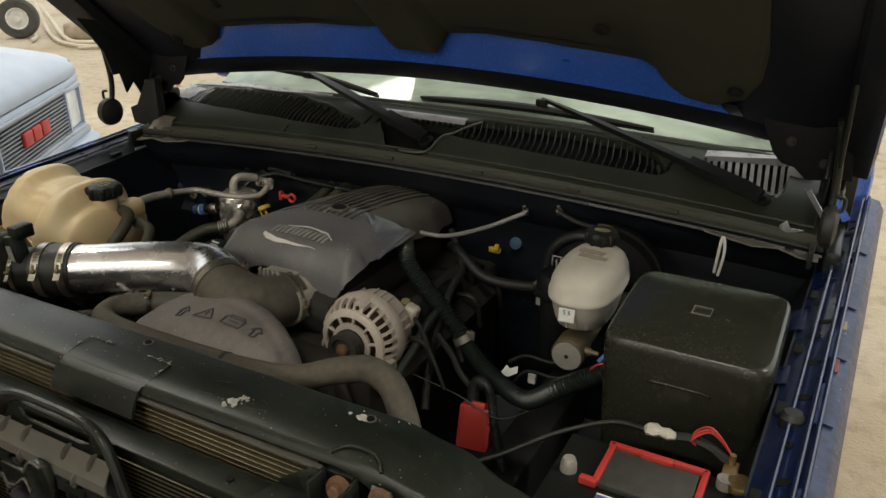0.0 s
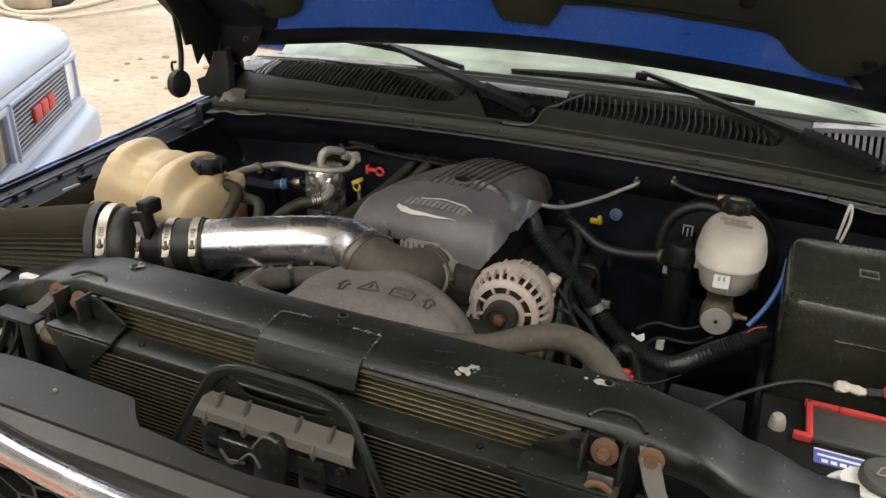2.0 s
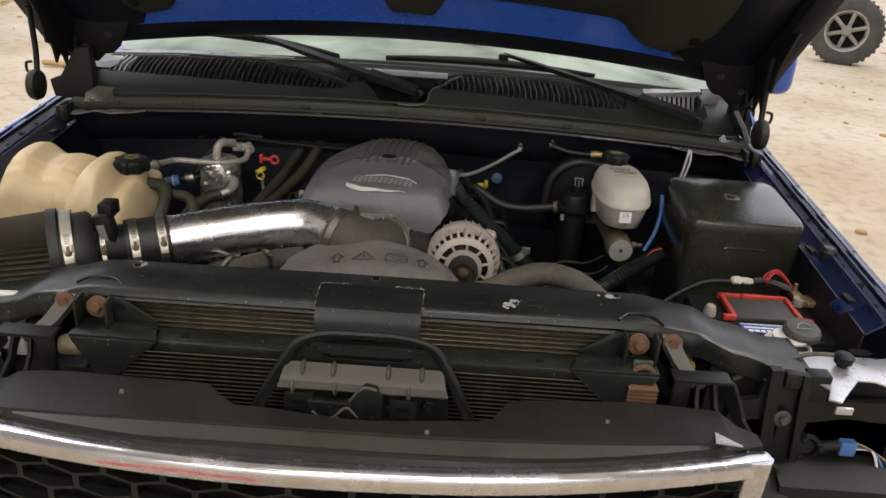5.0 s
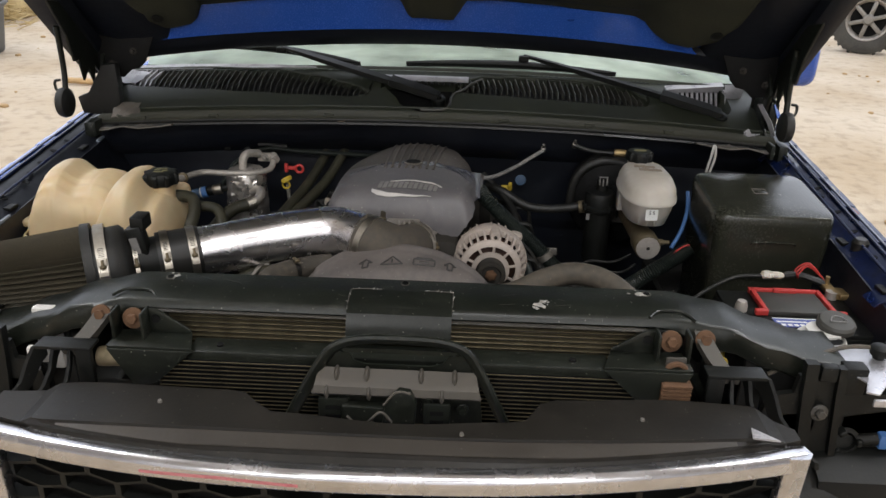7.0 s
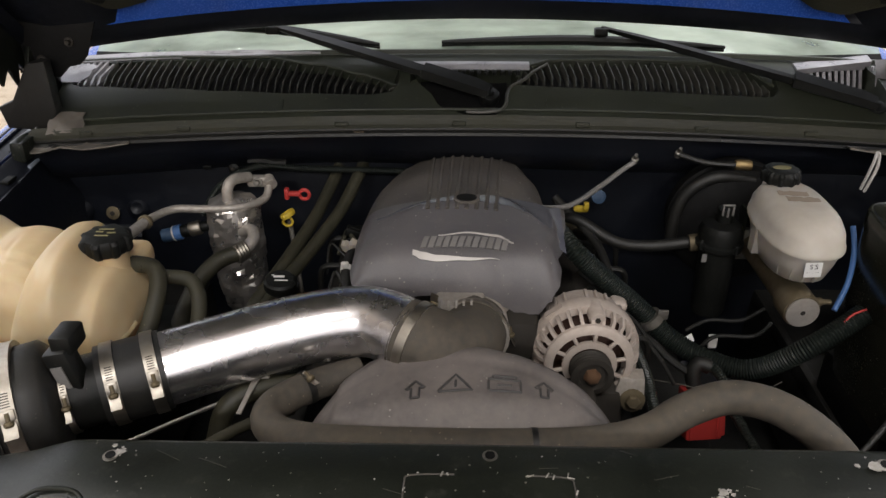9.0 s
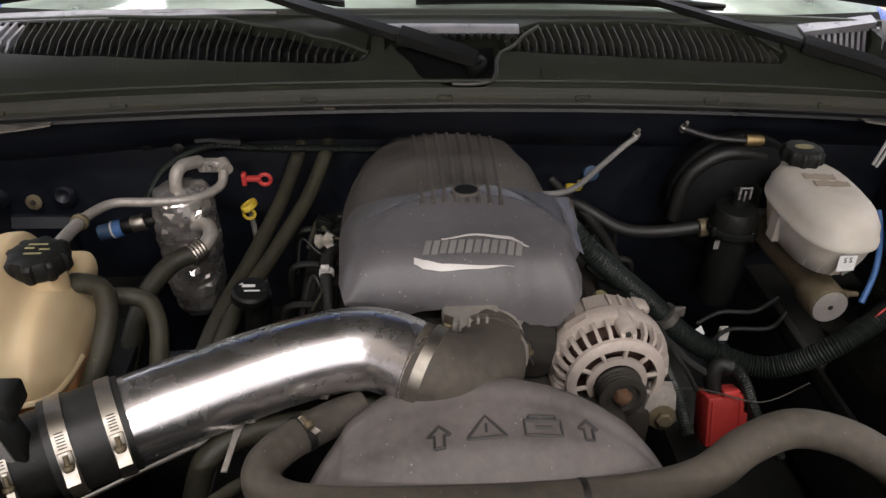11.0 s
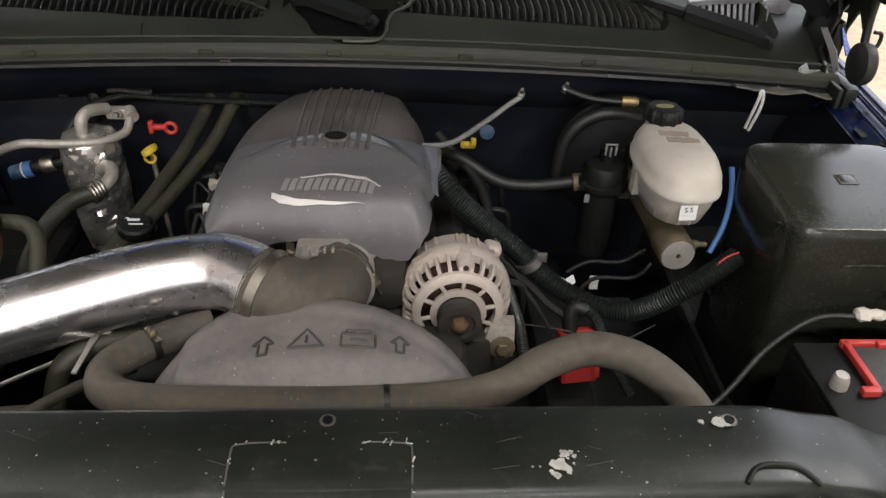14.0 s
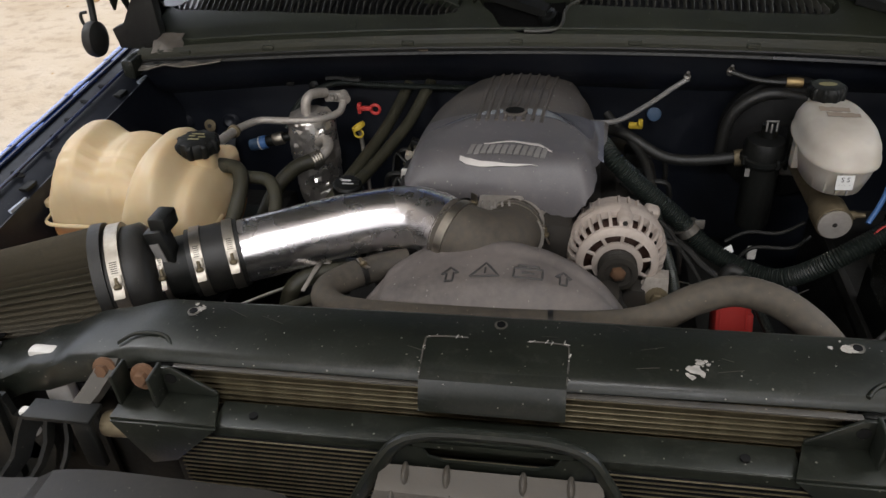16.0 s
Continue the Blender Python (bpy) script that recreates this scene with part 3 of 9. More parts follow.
def build_fender(sx):
    t = thing("fender", "dark blue front fender with worn inner flange", "fender", "truck body")
    first = 0.02 if sx > 0 else -0.14
    ys = [first + (1.2 - first) * i / 16 for i in range(17)]
    reach = 0.012 if sx > 0 else 0.036

    def outline(y):
        f = (y - 0.02) / 1.18
        x, z = 1.005 + reach + 0.035 * f, 1.085 + 0.075 * f
        return [(x - 0.075 - reach, z - 0.035), (x - 0.05 - 0.5 * reach, z - 0.012), (x - 0.018, z), (x, z - 0.004), (x + 0.012, z - 0.025),
                (x + 0.014, z - 0.2), (x + 0.008, z - 0.5)]
    part("outer_panel", sheet([[V(sx * x, y, z) for x, z in ([(outline(y)[2][0] - 0.016, outline(y)[2][1] - 0.004)] if sx < 0 else []) + outline(y)[2:]] for y in ys], 0.004), M_BLUE if sx < 0 else M_BLUE_DUSTY, t, "blue outer panel")
    # same paint on both sides; the left flange takes the shaded copy
    part("inner_flange", sheet([[V(sx * x, y, z - 0.003) for x, z in outline(y)[:3]] for y in ys], 0.004), M_FLANGE if sx > 0 else M_BLUE_DARK, t, "grimy blue inner flange")
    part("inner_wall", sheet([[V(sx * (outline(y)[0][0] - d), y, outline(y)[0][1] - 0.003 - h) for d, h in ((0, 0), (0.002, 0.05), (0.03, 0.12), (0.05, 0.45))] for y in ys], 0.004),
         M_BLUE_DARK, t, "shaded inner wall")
    rnd = random.Random(3 if sx > 0 else 5)
    for i in range(5):
        y = 0.15 + 0.19 * i + rnd.uniform(-0.03, 0.03)
        x, z = outline(y)[0]
        part("edge_clip", box(sx * (x + 0.012), y, z + 0.006, 0.018, 0.035, 0.008, 0.002), M_PLASTIC, t)
    for k, up, shift in ((1, 0.003, 0.004), (2, 0.002, 0.004), (2, -0.001, 0.016)):
        part("flange_bead", tube([V(sx * (outline(y)[k][0] - shift), y, outline(y)[k][1] + up) for y in ys], 0.0035, 8, per=2), M_FLANGE, t, "rolled bead along the flange")
    for i in range(4 if sx > 0 else 0):
        y = 0.16 + 0.25 * i + rnd.uniform(-0.05, 0.05)
        x, z = outline(y)[0]
        w = rnd.uniform(0.05, 0.085)
        part("flange_tab", sheet([[V(sx * (x + a), yy, z + b) for a, b in ((-0.020, -0.012), (-0.012, -0.003), (0.006, 0.004))] for yy in (y - w / 2, y, y + w / 2)], 0.002), M_FLANGE, t, "blue weld tab")
    for i in range(14):
        y = 0.08 + 0.075 * i + rnd.uniform(-0.02, 0.02)
        x, z = outline(y)[1]
        part("flange_hole", lathe([(0.0085, 0.0), (0.008, 0.0016)], 12, (sx * (x + rnd.uniform(-0.012, 0.01)), y, z - 0.001), (-0.35 * sx, 0, 1), (1, rnd.uniform(0.8, 1.8))), M_INK_SHADE, t)
    # scuffed edges in pale silver; the light they catch is in the colour
    for i in range(3 if sx < 0 else 0):
        y = 0.30 + 0.27 * i
        x, z = outline(y)[0]
        part("paint_scuff", box(sx * (x + 0.002), y, z - 0.001, 0.006, 0.05, 0.008, 0.001), M_SILVERCAR, t, "scuffed paint edge catching light")
    for i in range(5):
        y = 0.10 + 0.2 * i + rnd.uniform(-0.02, 0.04)
        w = rnd.uniform(0.05, 0.11)
        part("edge_tab", sheet([[V(sx * (outline(yy)[2][0] + a), yy, outline(yy)[2][1] + b) for a, b in ((-0.012, 0.001), (0.002, 0.004), (0.014, 0.001))] for yy in (y - w / 2, y, y + w / 2)], 0.002), M_BLUE if sx < 0 else M_BLUE_DUSTY, t, "bright blue edge tab")
    if sx > 0:
        for nm, y, m, lab in (("yellow_mark", 0.57, M_PRINT, "worn yellow paint mark"), ("red_mark", 0.45, M_MARK, "small red paint mark")):
            x, z = outline(y)[2]
            part(nm, box(x + 0.002, y, z + 0.0016, 0.006, 0.05, 0.0012, 0.0004, 1), m, t, lab)
        part("rubber_stop", join(lathe([(0.017, -0.02), (0.018, 0.01), (0.012, 0.018)], 14, (sx * 0.968, 0.30, 1.085)),
                             lathe([(0.024, -0.03), (0.024, -0.02)], 14, (sx * 0.968, 0.30, 1.085))), M_RUBBER, t, "black rubber hood stop")
    return t


for side in (-1, 1):
    build_fender(side)

HOOD_Y, HOOD_Z, HOOD_A = 0.985, 1.375, radians(43)


def on_hood(x, s, d):
    """A place under the open hood: s along it from the hinge end, d out of the underside."""
    c, n = math.cos(HOOD_A), math.sin(HOOD_A)
    bow = 0.010 - 0.075 * (x / 0.95) ** 2
    return V(x, HOOD_Y - c * s - n * d, HOOD_Z + n * s - c * d + bow)


def build_hood():
    global HOOD
    t = HOOD = thing("hood", "open blue hood with felt pad under it", "hood", "truck body", kind="")
    xs = [-1.0 + 2.0 * i / 32 for i in range(33)]
    ss = [-0.02 + 1.24 * i / 20 for i in range(21)]
    part("outer_skin", sheet([[on_hood(x, s, -0.055) for x in xs] for s in ss], 0.003), M_BLUE, t, "glossy blue outer skin")
    for sx, wide in ((-1, 0.042), (1, 0.012)):
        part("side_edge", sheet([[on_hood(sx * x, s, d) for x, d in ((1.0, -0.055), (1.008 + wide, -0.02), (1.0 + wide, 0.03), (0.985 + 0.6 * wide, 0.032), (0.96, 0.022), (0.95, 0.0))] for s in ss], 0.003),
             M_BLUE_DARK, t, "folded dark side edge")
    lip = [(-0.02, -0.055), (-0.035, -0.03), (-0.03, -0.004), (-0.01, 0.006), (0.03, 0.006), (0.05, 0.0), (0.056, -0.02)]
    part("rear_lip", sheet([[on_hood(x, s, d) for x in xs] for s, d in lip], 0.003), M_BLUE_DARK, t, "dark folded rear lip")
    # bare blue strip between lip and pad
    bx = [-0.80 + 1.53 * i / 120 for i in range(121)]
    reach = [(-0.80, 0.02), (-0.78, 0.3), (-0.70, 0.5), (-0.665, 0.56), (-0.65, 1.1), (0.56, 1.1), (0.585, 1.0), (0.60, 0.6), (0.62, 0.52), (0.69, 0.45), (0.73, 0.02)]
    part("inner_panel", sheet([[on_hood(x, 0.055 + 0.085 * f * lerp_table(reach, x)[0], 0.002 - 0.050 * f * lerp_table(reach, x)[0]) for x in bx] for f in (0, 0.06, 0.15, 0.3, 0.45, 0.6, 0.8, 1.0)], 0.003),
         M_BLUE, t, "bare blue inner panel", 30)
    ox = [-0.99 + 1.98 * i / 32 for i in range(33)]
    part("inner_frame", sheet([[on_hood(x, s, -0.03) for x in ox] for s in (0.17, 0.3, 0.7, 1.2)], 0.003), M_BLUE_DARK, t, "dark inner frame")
    for sx in (-1, 1):
        part("frame_bulge", sheet([[on_hood(sx * x, q, d) for x, d in ((0.745, -0.02), (0.765, 0.0), (0.82, 0.004), (0.9, 0.0), (0.98, -0.02))] for q in (0.05, 0.1, 0.3, 0.7, 1.15)], 0.003), M_BLUE_DARK, t)
    # felt pad with a notch and rounded corners

    pad_edge = [(-0.86, 0.26, -0.01), (-0.80, 0.13, -0.008), (-0.74, 0.105, -0.006), (-0.68, 0.108, -0.012), (-0.665, 0.118, -0.02), (-0.65, 0.144, -0.045), (-0.3, 0.148, -0.045), (-0.28, 0.144, -0.045), (-0.1, 0.15, -0.04), (-0.062, 0.108, -0.006), (0.044, 0.104, -0.008),
                (0.085, 0.147, -0.04), (0.2, 0.146, -0.045), (0.3, 0.142, -0.045), (0.545, 0.132, -0.046), (0.58, 0.12, -0.04), (0.605, 0.105, -0.015), (0.65, 0.095, 0.0), (0.70, 0.095, 0.004), (0.75, 0.12, 0.0), (0.79, 0.18, -0.005), (0.81, 0.30, -0.005)]
    px = sorted(set([-0.85 + 1.66 * i / 100 for i in range(101)] + [-0.1, -0.062, 0.044, 0.085]))
    rows = []
    for ds, w, lift in ((0, 0, -0.004), (0.002, 0.0, 0.003), (0.02, 0.06, 0.005), (0.05, 0.2, 0.004), (0.10, 0.42, 0.002)):
        rows.append([on_hood(x, lerp_table(pad_edge, x)[0] + ds, lerp_table(pad_edge, x)[1] * (1 - w) + 0.012 * w + lift + 0.003 * noise.noise((x * 9, ds * 30, 0))) for x in px])
    for f, d in ((0.12, 0.004), (0.3, 0.014), (0.6, 0.022), (0.8, 0.016), (1.0, 0.012)):
        rows.append([on_hood(x, lerp_table(pad_edge, x)[0] + 0.10 + (1.02 - lerp_table(pad_edge, x)[0]) * f, d + 0.006 * noise.noise((x * 5, f * 6, 0))) for x in px])
    part("felt_pad", sheet(rows, 0.006), M_PAD, t, "dusty olive-black felt pad")
    for x, s in ((-0.5, 0.3), (0.5, 0.3), (0.75, 0.17), (-0.75, 0.17), (0.0, 0.35)):
        p = on_hood(x, s, 0.018)
        part("pad_clip", lathe([(0.016, 0), (0.016, 0.004), (0.006, 0.008)], 12, p, (0, -math.sin(HOOD_A), -math.cos(HOOD_A))), M_PLASTIC, t)
    part("dent", lathe([(0.012, 0), (0.006, 0.002)], 10, on_hood(0.372, 0.098, -0.023), (0, -0.6, -0.8)), M_BLUE, t, "small dent catching light")
    return t


build_hood()


def build_hinge(sx):
    o = -0.052 if sx > 0 else 0.009
    m = Matrix.Translation((sx * (0.955 if sx > 0 else 0.967), 0, 0)) @ Matrix(((0, 0, sx, 0), (1, 0, 0, 0), (0, 1, 0, 0), (0, 0, 0, 1)))
    upper = [(0.70, 1.50), (0.86, 1.47), (0.95, 1.40), (0.96, 1.33), (0.93, 1.265), (0.90, 1.30), (0.885, 1.252), (0.86, 1.30), (0.83, 1.27), (0.815, 1.33), (0.79, 1.33), (0.77, 1.40)]
    t = part("hinge", plate(upper, 0.008, m, 0.002), M_BEAM, HOOD, "black hinge plate with a torn lower edge")
    lower = [(0.80, 1.12), (1.0, 1.13), (1.02, 1.2), (0.97, 1.3), (0.92, 1.33), (0.89, 1.28), (0.92, 1.2), (0.86, 1.16), (0.80, 1.16)]
    part("lower_plate", plate(lower, 0.01, Matrix.Translation((sx * -0.02, 0, 0)) @ m, 0.002), M_BEAM, t)
    inner = [(0.80, 1.38), (0.97, 1.39), (0.985, 1.27), (0.957, 1.275), (0.945, 1.243), (0.93, 1.265), (0.90, 1.262), (0.875, 1.285), (0.85, 1.29), (0.83, 1.31)]
    part("inner_bracket", plate([(sx * a, b) for a, b in inner], 0.006, Matrix(((1, 0, 0, 0), (0, 0, -1, 0.93), (0, 1, 0, 0), (0, 0, 0, 1))), 0.002), M_INK_SHADE, t, "dark folded hinge bracket")
    for x, z in ((0.862, 1.338), (0.93, 1.30)):
        bolt((sx * x, 0.924, z), (0, -1, 0.1), 0.006, M_ENGINE, t, "pivot_bolt")
    part("strut_rod", tube([(sx * (1.010 + o), 0.80, 1.21), (sx * (1.010 + o), 0.82, 1.30), (sx * (1.0 + o), 0.80, 1.42)], 0.008, 10), M_BEAM, t)
    part("bumper_disc", lathe([(0.015, -0.016), (0.028, -0.015), (0.033, -0.012), (0.039, -0.010), (0.042, 0.0), (0.039, 0.010), (0.033, 0.012), (0.028, 0.015), (0.015, 0.016)], 28, (sx * (1.012 + o), 0.80, 1.214), (1, 0, 0)),
         M_RUBBER, t, "dusty round spring end")
    part("ring_tab", tube([(sx * (1.015 + o), 0.80, 1.245), (sx * (1.03 + o), 0.80, 1.25), (sx * (1.03 + o), 0.80, 1.272), (sx * (1.015 + o), 0.80, 1.276)], 0.004, 8), M_BEAM, t)
    part("hinge_box", join(box(sx * 0.962, 0.96, 1.20, 0.03, 0.12, 0.12, 0.012), box(sx * 0.978, 0.92, 1.13, 0.03, 0.2, 0.05, 0.010)), M_BEAM, t)
    arm = [(-1.023, 1.212), (-0.99, 1.225), (-0.94, 1.305), (-0.90, 1.31), (-0.90, 1.20), (-0.93, 1.16), (-1.014, 1.165)]
    if sx < 0:
        part("lower_arm", plate([(sx * abs(a), b) for a, b in arm], 0.03, Matrix(((1, 0, 0, 0), (0, 0, -1, 0.905), (0, 1, 0, 0), (0, 0, 0, 1))), 0.004), M_UNDERCOAT, t, "black lower hinge arm")
    if sx > 0:
        # zinc grey here paints the sky reflected in blue panels
        part("folded_flap", sheet([[V(0.905, 0.885, 1.255), V(0.94, 0.888, 1.205), V(0.962, 0.885, 1.162)], [V(0.915, 0.881, 1.258), V(0.952, 0.88, 1.207), V(0.970, 0.88, 1.168)]], 0.002), M_TIE, t, "folded flap with sky reflection in its colour")
        part("torn_tab", sheet([[V(0.884, 0.86, 1.192), V(0.872, 0.86, 1.18), V(0.874, 0.86, 1.172)], [V(0.893, 0.858, 1.178), V(0.888, 0.858, 1.174), V(0.886, 0.858, 1.169)], [V(0.918, 0.86, 1.177), V(0.905, 0.86, 1.172), V(0.90, 0.86, 1.169)]], 0.002), M_TIE, t, "torn tab with sky reflection in its colour")
        part("fender_corner", sheet([[V(0.955, 0.895, 1.252), V(0.968, 0.895, 1.222), V(0.983, 0.895, 1.194)], [V(0.966, 0.905, 1.25), V(0.980, 0.905, 1.224), V(0.997, 0.905, 1.20)]], 0.002), M_BLUE, t, "crumpled blue corner")
        part("back_gusset", box(0.962, 1.0, 1.235, 0.07, 0.008, 0.18, 0.003), M_BEAM, t, "black folded gusset")
    return t


for side in (-1, 1):
    build_hinge(side)

# the cowl: front edge, louvre edge and glass edge across the truck


def cowl_front(x):
    return V(x, 0.853 + 0.01 * (x / 0.95) ** 2, 1.197 - 0.04 * (x / 0.95) ** 2)


def cowl_back(x):
    return V(x, 1.03 + 0.075 * (x / 0.95) ** 2, 1.287 - 0.045 * (x / 0.95) ** 2)


def cowl_at(x, f, up=0.0):
    return cowl_front(x).lerp(cowl_back(x), f) + V(0, -0.4, 0.9) * up


def build_cowl():
    t = thing("cowl_panel", "dusty black plastic cowl with vent louvres", "cowl panel", "truck body")
    xs = [-0.96 + 1.92 * i / 160 for i in range(161)]
    vents = [([(-0.96, 0.95), (-0.74, 0.95), (-0.49, 0.9), (-0.36, 0.76), (-0.25, 0.59), (-0.18, 0.42)], [(-0.96, 0.72), (-0.89, 0.60), (-0.70, 0.52), (-0.55, 0.45), (-0.39, 0.39), (-0.24, 0.36), (-0.18, 0.40)], -0.955, -0.185),
             ([(0.065, 0.52), (0.09, 0.72), (0.148, 0.82), (0.34, 0.85), (0.49, 0.82), (0.563, 0.74), (0.62, 0.50)], [(0.065, 0.49), (0.19, 0.46), (0.34, 0.43), (0.48, 0.41), (0.60, 0.41), (0.62, 0.45)], 0.07, 0.615),
             ([(0.66, 0.86), (0.70, 0.90), (0.87, 0.965)], [(0.66, 0.80), (0.705, 0.66), (0.80, 0.46), (0.83, 0.42), (0.87, 0.42)], 0.692, 0.862),
             ([(-0.15, 0.66), (0.064, 0.66)], [(-0.15, 0.60), (-0.12, 0.42), (-0.085, 0.18), (-0.03, 0.10), (0.03, 0.10), (0.043, 0.2), (0.046, 0.36), (0.064, 0.5)], -0.148, 0.064)]

    def span(x):
        for top, bot, x0, x1 in vents:
            if x0 < x < x1:
                return lerp_table(bot, x)[0], lerp_table(top, x)[0], 1.7 if x0 == -0.148 else (3.2 if x0 == 0.692 else 1)
        return 0.5, 0.75, 0
    cols = []
    for x in xs:
        b, e, v = span(x)
        col = []
        q = min(1.0, (b - 0.04) / 0.22)
        for f, deep in ((0, 0), (0.05 * q, 0), (0.12 * q, 0), (0.22 * q, 0), (b - 0.03, 0), (b, 1), (b + (e - b) * 0.4, 1), (b + (e - b) * 0.8, 1), (e, 1), (min(0.985, e + 0.025), 0), (1.0, 0)):
            col.append(cowl_at(x, f, -0.02 * deep * v + 0.012 * math.sin(f * math.pi)))
        cols.append(col)
    part("panel", sheet([[c[k] for c in cols] for k in range(11)], 0.004), M_COWL, t, angle=25)
    # ridged weather strip on the front edge and the pinch flange under it
    ridges = [(0.008, 0.008), (0.003, 0.011), (0.000, 0.0055), (-0.004, 0.0095), (-0.007, 0.004), (-0.010, 0.0075), (-0.012, 0.0015), (-0.0155, 0.0045), (-0.017, -0.002), (-0.0205, 0.0), (-0.020, -0.008), (-0.012, -0.012)]
    part("weather_strip", sheet([[cowl_front(x) + V(0, dy, dz + 0.0012 * noise.noise((x * 9, dy * 200, 0))) for x in xs[::2]] for dy, dz in ridges], 0.003), M_STRIP, t, "grimy olive ridged rubber strip", 25)
    part("lower_strip", tube([cowl_front(x) + V(0, -0.014, -0.012) for x in xs[::5]], 0.005, 8, per=2), M_RUBBER, t, "black rubber strip")
    # one flange in two finishes, so only its end carries the highlight
    for nm, span_x, m, lab in (("pinch_flange", xs[:121:4], M_RUBBER, "dull black pinch flange"), ("flange_end", xs[120::4], M_GLOSS, "flange end made glossy for its highlight")):
        part(nm, sheet([[cowl_front(x) + V(0, dy, dz) for x in span_x] for dy, dz in ((-0.012, -0.0135), (-0.027, -0.0165), (-0.029, -0.022))], 0.002), m, t, lab, 25)
    for x in (-0.83, -0.62, -0.29, -0.05, 0.2, 0.44, 0.66):
        part("strip_clip", box(x, cowl_front(x).y - 0.019, cowl_front(x).z + 0.001, 0.028, 0.008, 0.010, 0.002, 1), M_STRIP, t, "strip clip")
    part("flange_stain", box(-0.255, cowl_front(-0.255).y - 0.022, cowl_front(-0.255).z - 0.0145, 0.022, 0.008, 0.003, 0.0012), M_LINE, t, "crust of dried mud")
    for x0, x1, f0, f1 in ((-0.955, -0.42, 0.13, 0.27), (0.13, 0.43, 0.12, 0.27)):
        px = [x0 + (x1 - x0) * i / 24 for i in range(25)]
        part("moulded_pad", sheet([[cowl_at(x, f0 + (f1 - f0 - 0.08 * max(0, (k - 18) / 6 if x0 > 0 else 0)) * g, 0.012 * math.sin((f0 + (f1 - f0) * g) * math.pi) + u) for k, x in enumerate(px)] for g, u in ((0, 0.001), (0.04, 0.0045), (0.96, 0.0045), (1, 0.001))], 0.002), M_COWL, t, "raised moulded pad", 25)
    part("bead", tube([cowl_at(x, 0.13, 0.006) for x in xs[::5]], 0.004, 8, per=2), M_COWL, t, "moulded bead")
    part("rear_lip", sheet([[cowl_at(x, f, u) for x in xs[::2]] for f, u in ((0.97, 0.006), (1.0, 0.012), (1.04, 0.008))], 0.003), M_COWL, t)
    # bent plate at both ends
    for sx in (-1, 1):
        part("end_plate", sheet([[V(sx * x, y + 0.006 * math.sin(x * 60), z + 0.004 * math.sin(x * 47 + y * 90)) for x, z in ((0.735, 1.154), (0.78, 1.150), (0.83, 1.147), (0.88, 1.143), (0.92, 1.140), (0.955, 1.136))] for y in (0.815, 0.825, 0.84, 0.86)], 0.003),
             M_ENDPLATE, t, "bare scuffed sheet-metal end")
        part("plate_slot", lathe([(0.006, 0), (0.006, 0.0015)], 12, (sx * 0.90, 0.828, 1.146), (0, -0.2, 1), (1.6, 0.8)), M_INK_SHADE, t)
        if sx < 0:
            part("crumpled_tab", sheet([[V(sx * (0.845 + 0.075 * u + 0.012 * noise.noise((u * 5, w * 5, sx))), 0.845 + 0.045 * w, 1.163 + 0.035 * w + 0.014 * noise.noise((u * 4, w * 4, sx + 3))) for u in (0, 0.2, 0.4, 0.6, 0.8, 1)] for w in (0, 0.25, 0.5, 0.75, 1)], 0.002), M_ENDPLATE, t, "crumpled sheet-metal tab", 20)
    # louvres: curved slats standing in the troughs

    def slat_mesh(name, thick, lean, material):
        rows = []
        for i in range(9):
            f = i / 8
            bend = lean * max(0, (f - 0.36) / 0.64) ** 1.25 - lean * 0.10 * math.exp(-((f - 0.36) / 0.1) ** 2)
            rows.append([V(bend - 0.004 * (z < 0), (f - 0.5) * 0.1, z - 0.004 * (1 - f)) for z in (-0.017, -0.005, 0.0055)])
        return mesh_of(name, sheet(rows, thick), material)
    dark = slat_mesh("slat", 0.0016, 0.010, M_SLAT)
    # end slats take the lit copy, painting the sky light on them
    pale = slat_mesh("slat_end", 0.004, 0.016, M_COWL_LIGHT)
    upright = slat_mesh("slat_upright", 0.0016, -0.010, M_SLAT)

    def set_in(name, me, x, wide=1.0, share=1.0):
        b, e, v = span(x)
        e = b + (e - b) * share
        p, q = cowl_at(x, b + 0.01, 0.008), cowl_at(x, e - 0.01, 0.008)
        d = q - p
        k = d.length / 0.1
        m = Matrix.Translation((p + q) / 2) @ Matrix.Rotation(math.atan2(d.z, d.y), 4, "X") @ Matrix.Diagonal((wide, k, min(1.1, 0.55 + 0.6 * k), 1))
        piece(name, me, t, m)
    # black sheets stand in for the shade between the slats
    for top, bot, x0, x1 in vents[:2]:
        vx = [x0 + 0.012 + (x1 - x0 - 0.024) * i / 40 for i in range(41)]
        part("vent_floor", sheet([[cowl_at(x, lerp_table(bot, x)[0] * (1 - g) + lerp_table(top, x)[0] * g, -0.017 + 0.012 * math.sin((lerp_table(bot, x)[0] * (1 - g) + lerp_table(top, x)[0] * g) * math.pi)) for x in vx] for g in (0.03, 0.5, 0.97)], 0.001), M_INK_SHADE, t, "black sheet for the shade in the vent")
    for i in range(46):
        set_in("slat", pale if i < 6 else dark, -0.945 + i * 0.0166, 1.0, 1.0 if i % 2 == 0 or i < 4 else 0.88)
    for i in range(33):
        set_in("slat", upright, 0.080 + i * 0.0163, 1.0, 1.0 if i % 2 == 0 else 0.9)
    tooth = mesh_of("tooth", box(0, 0, 0, 0.009, 0.022, 0.01, 0.002, 1), M_PLASTIC)
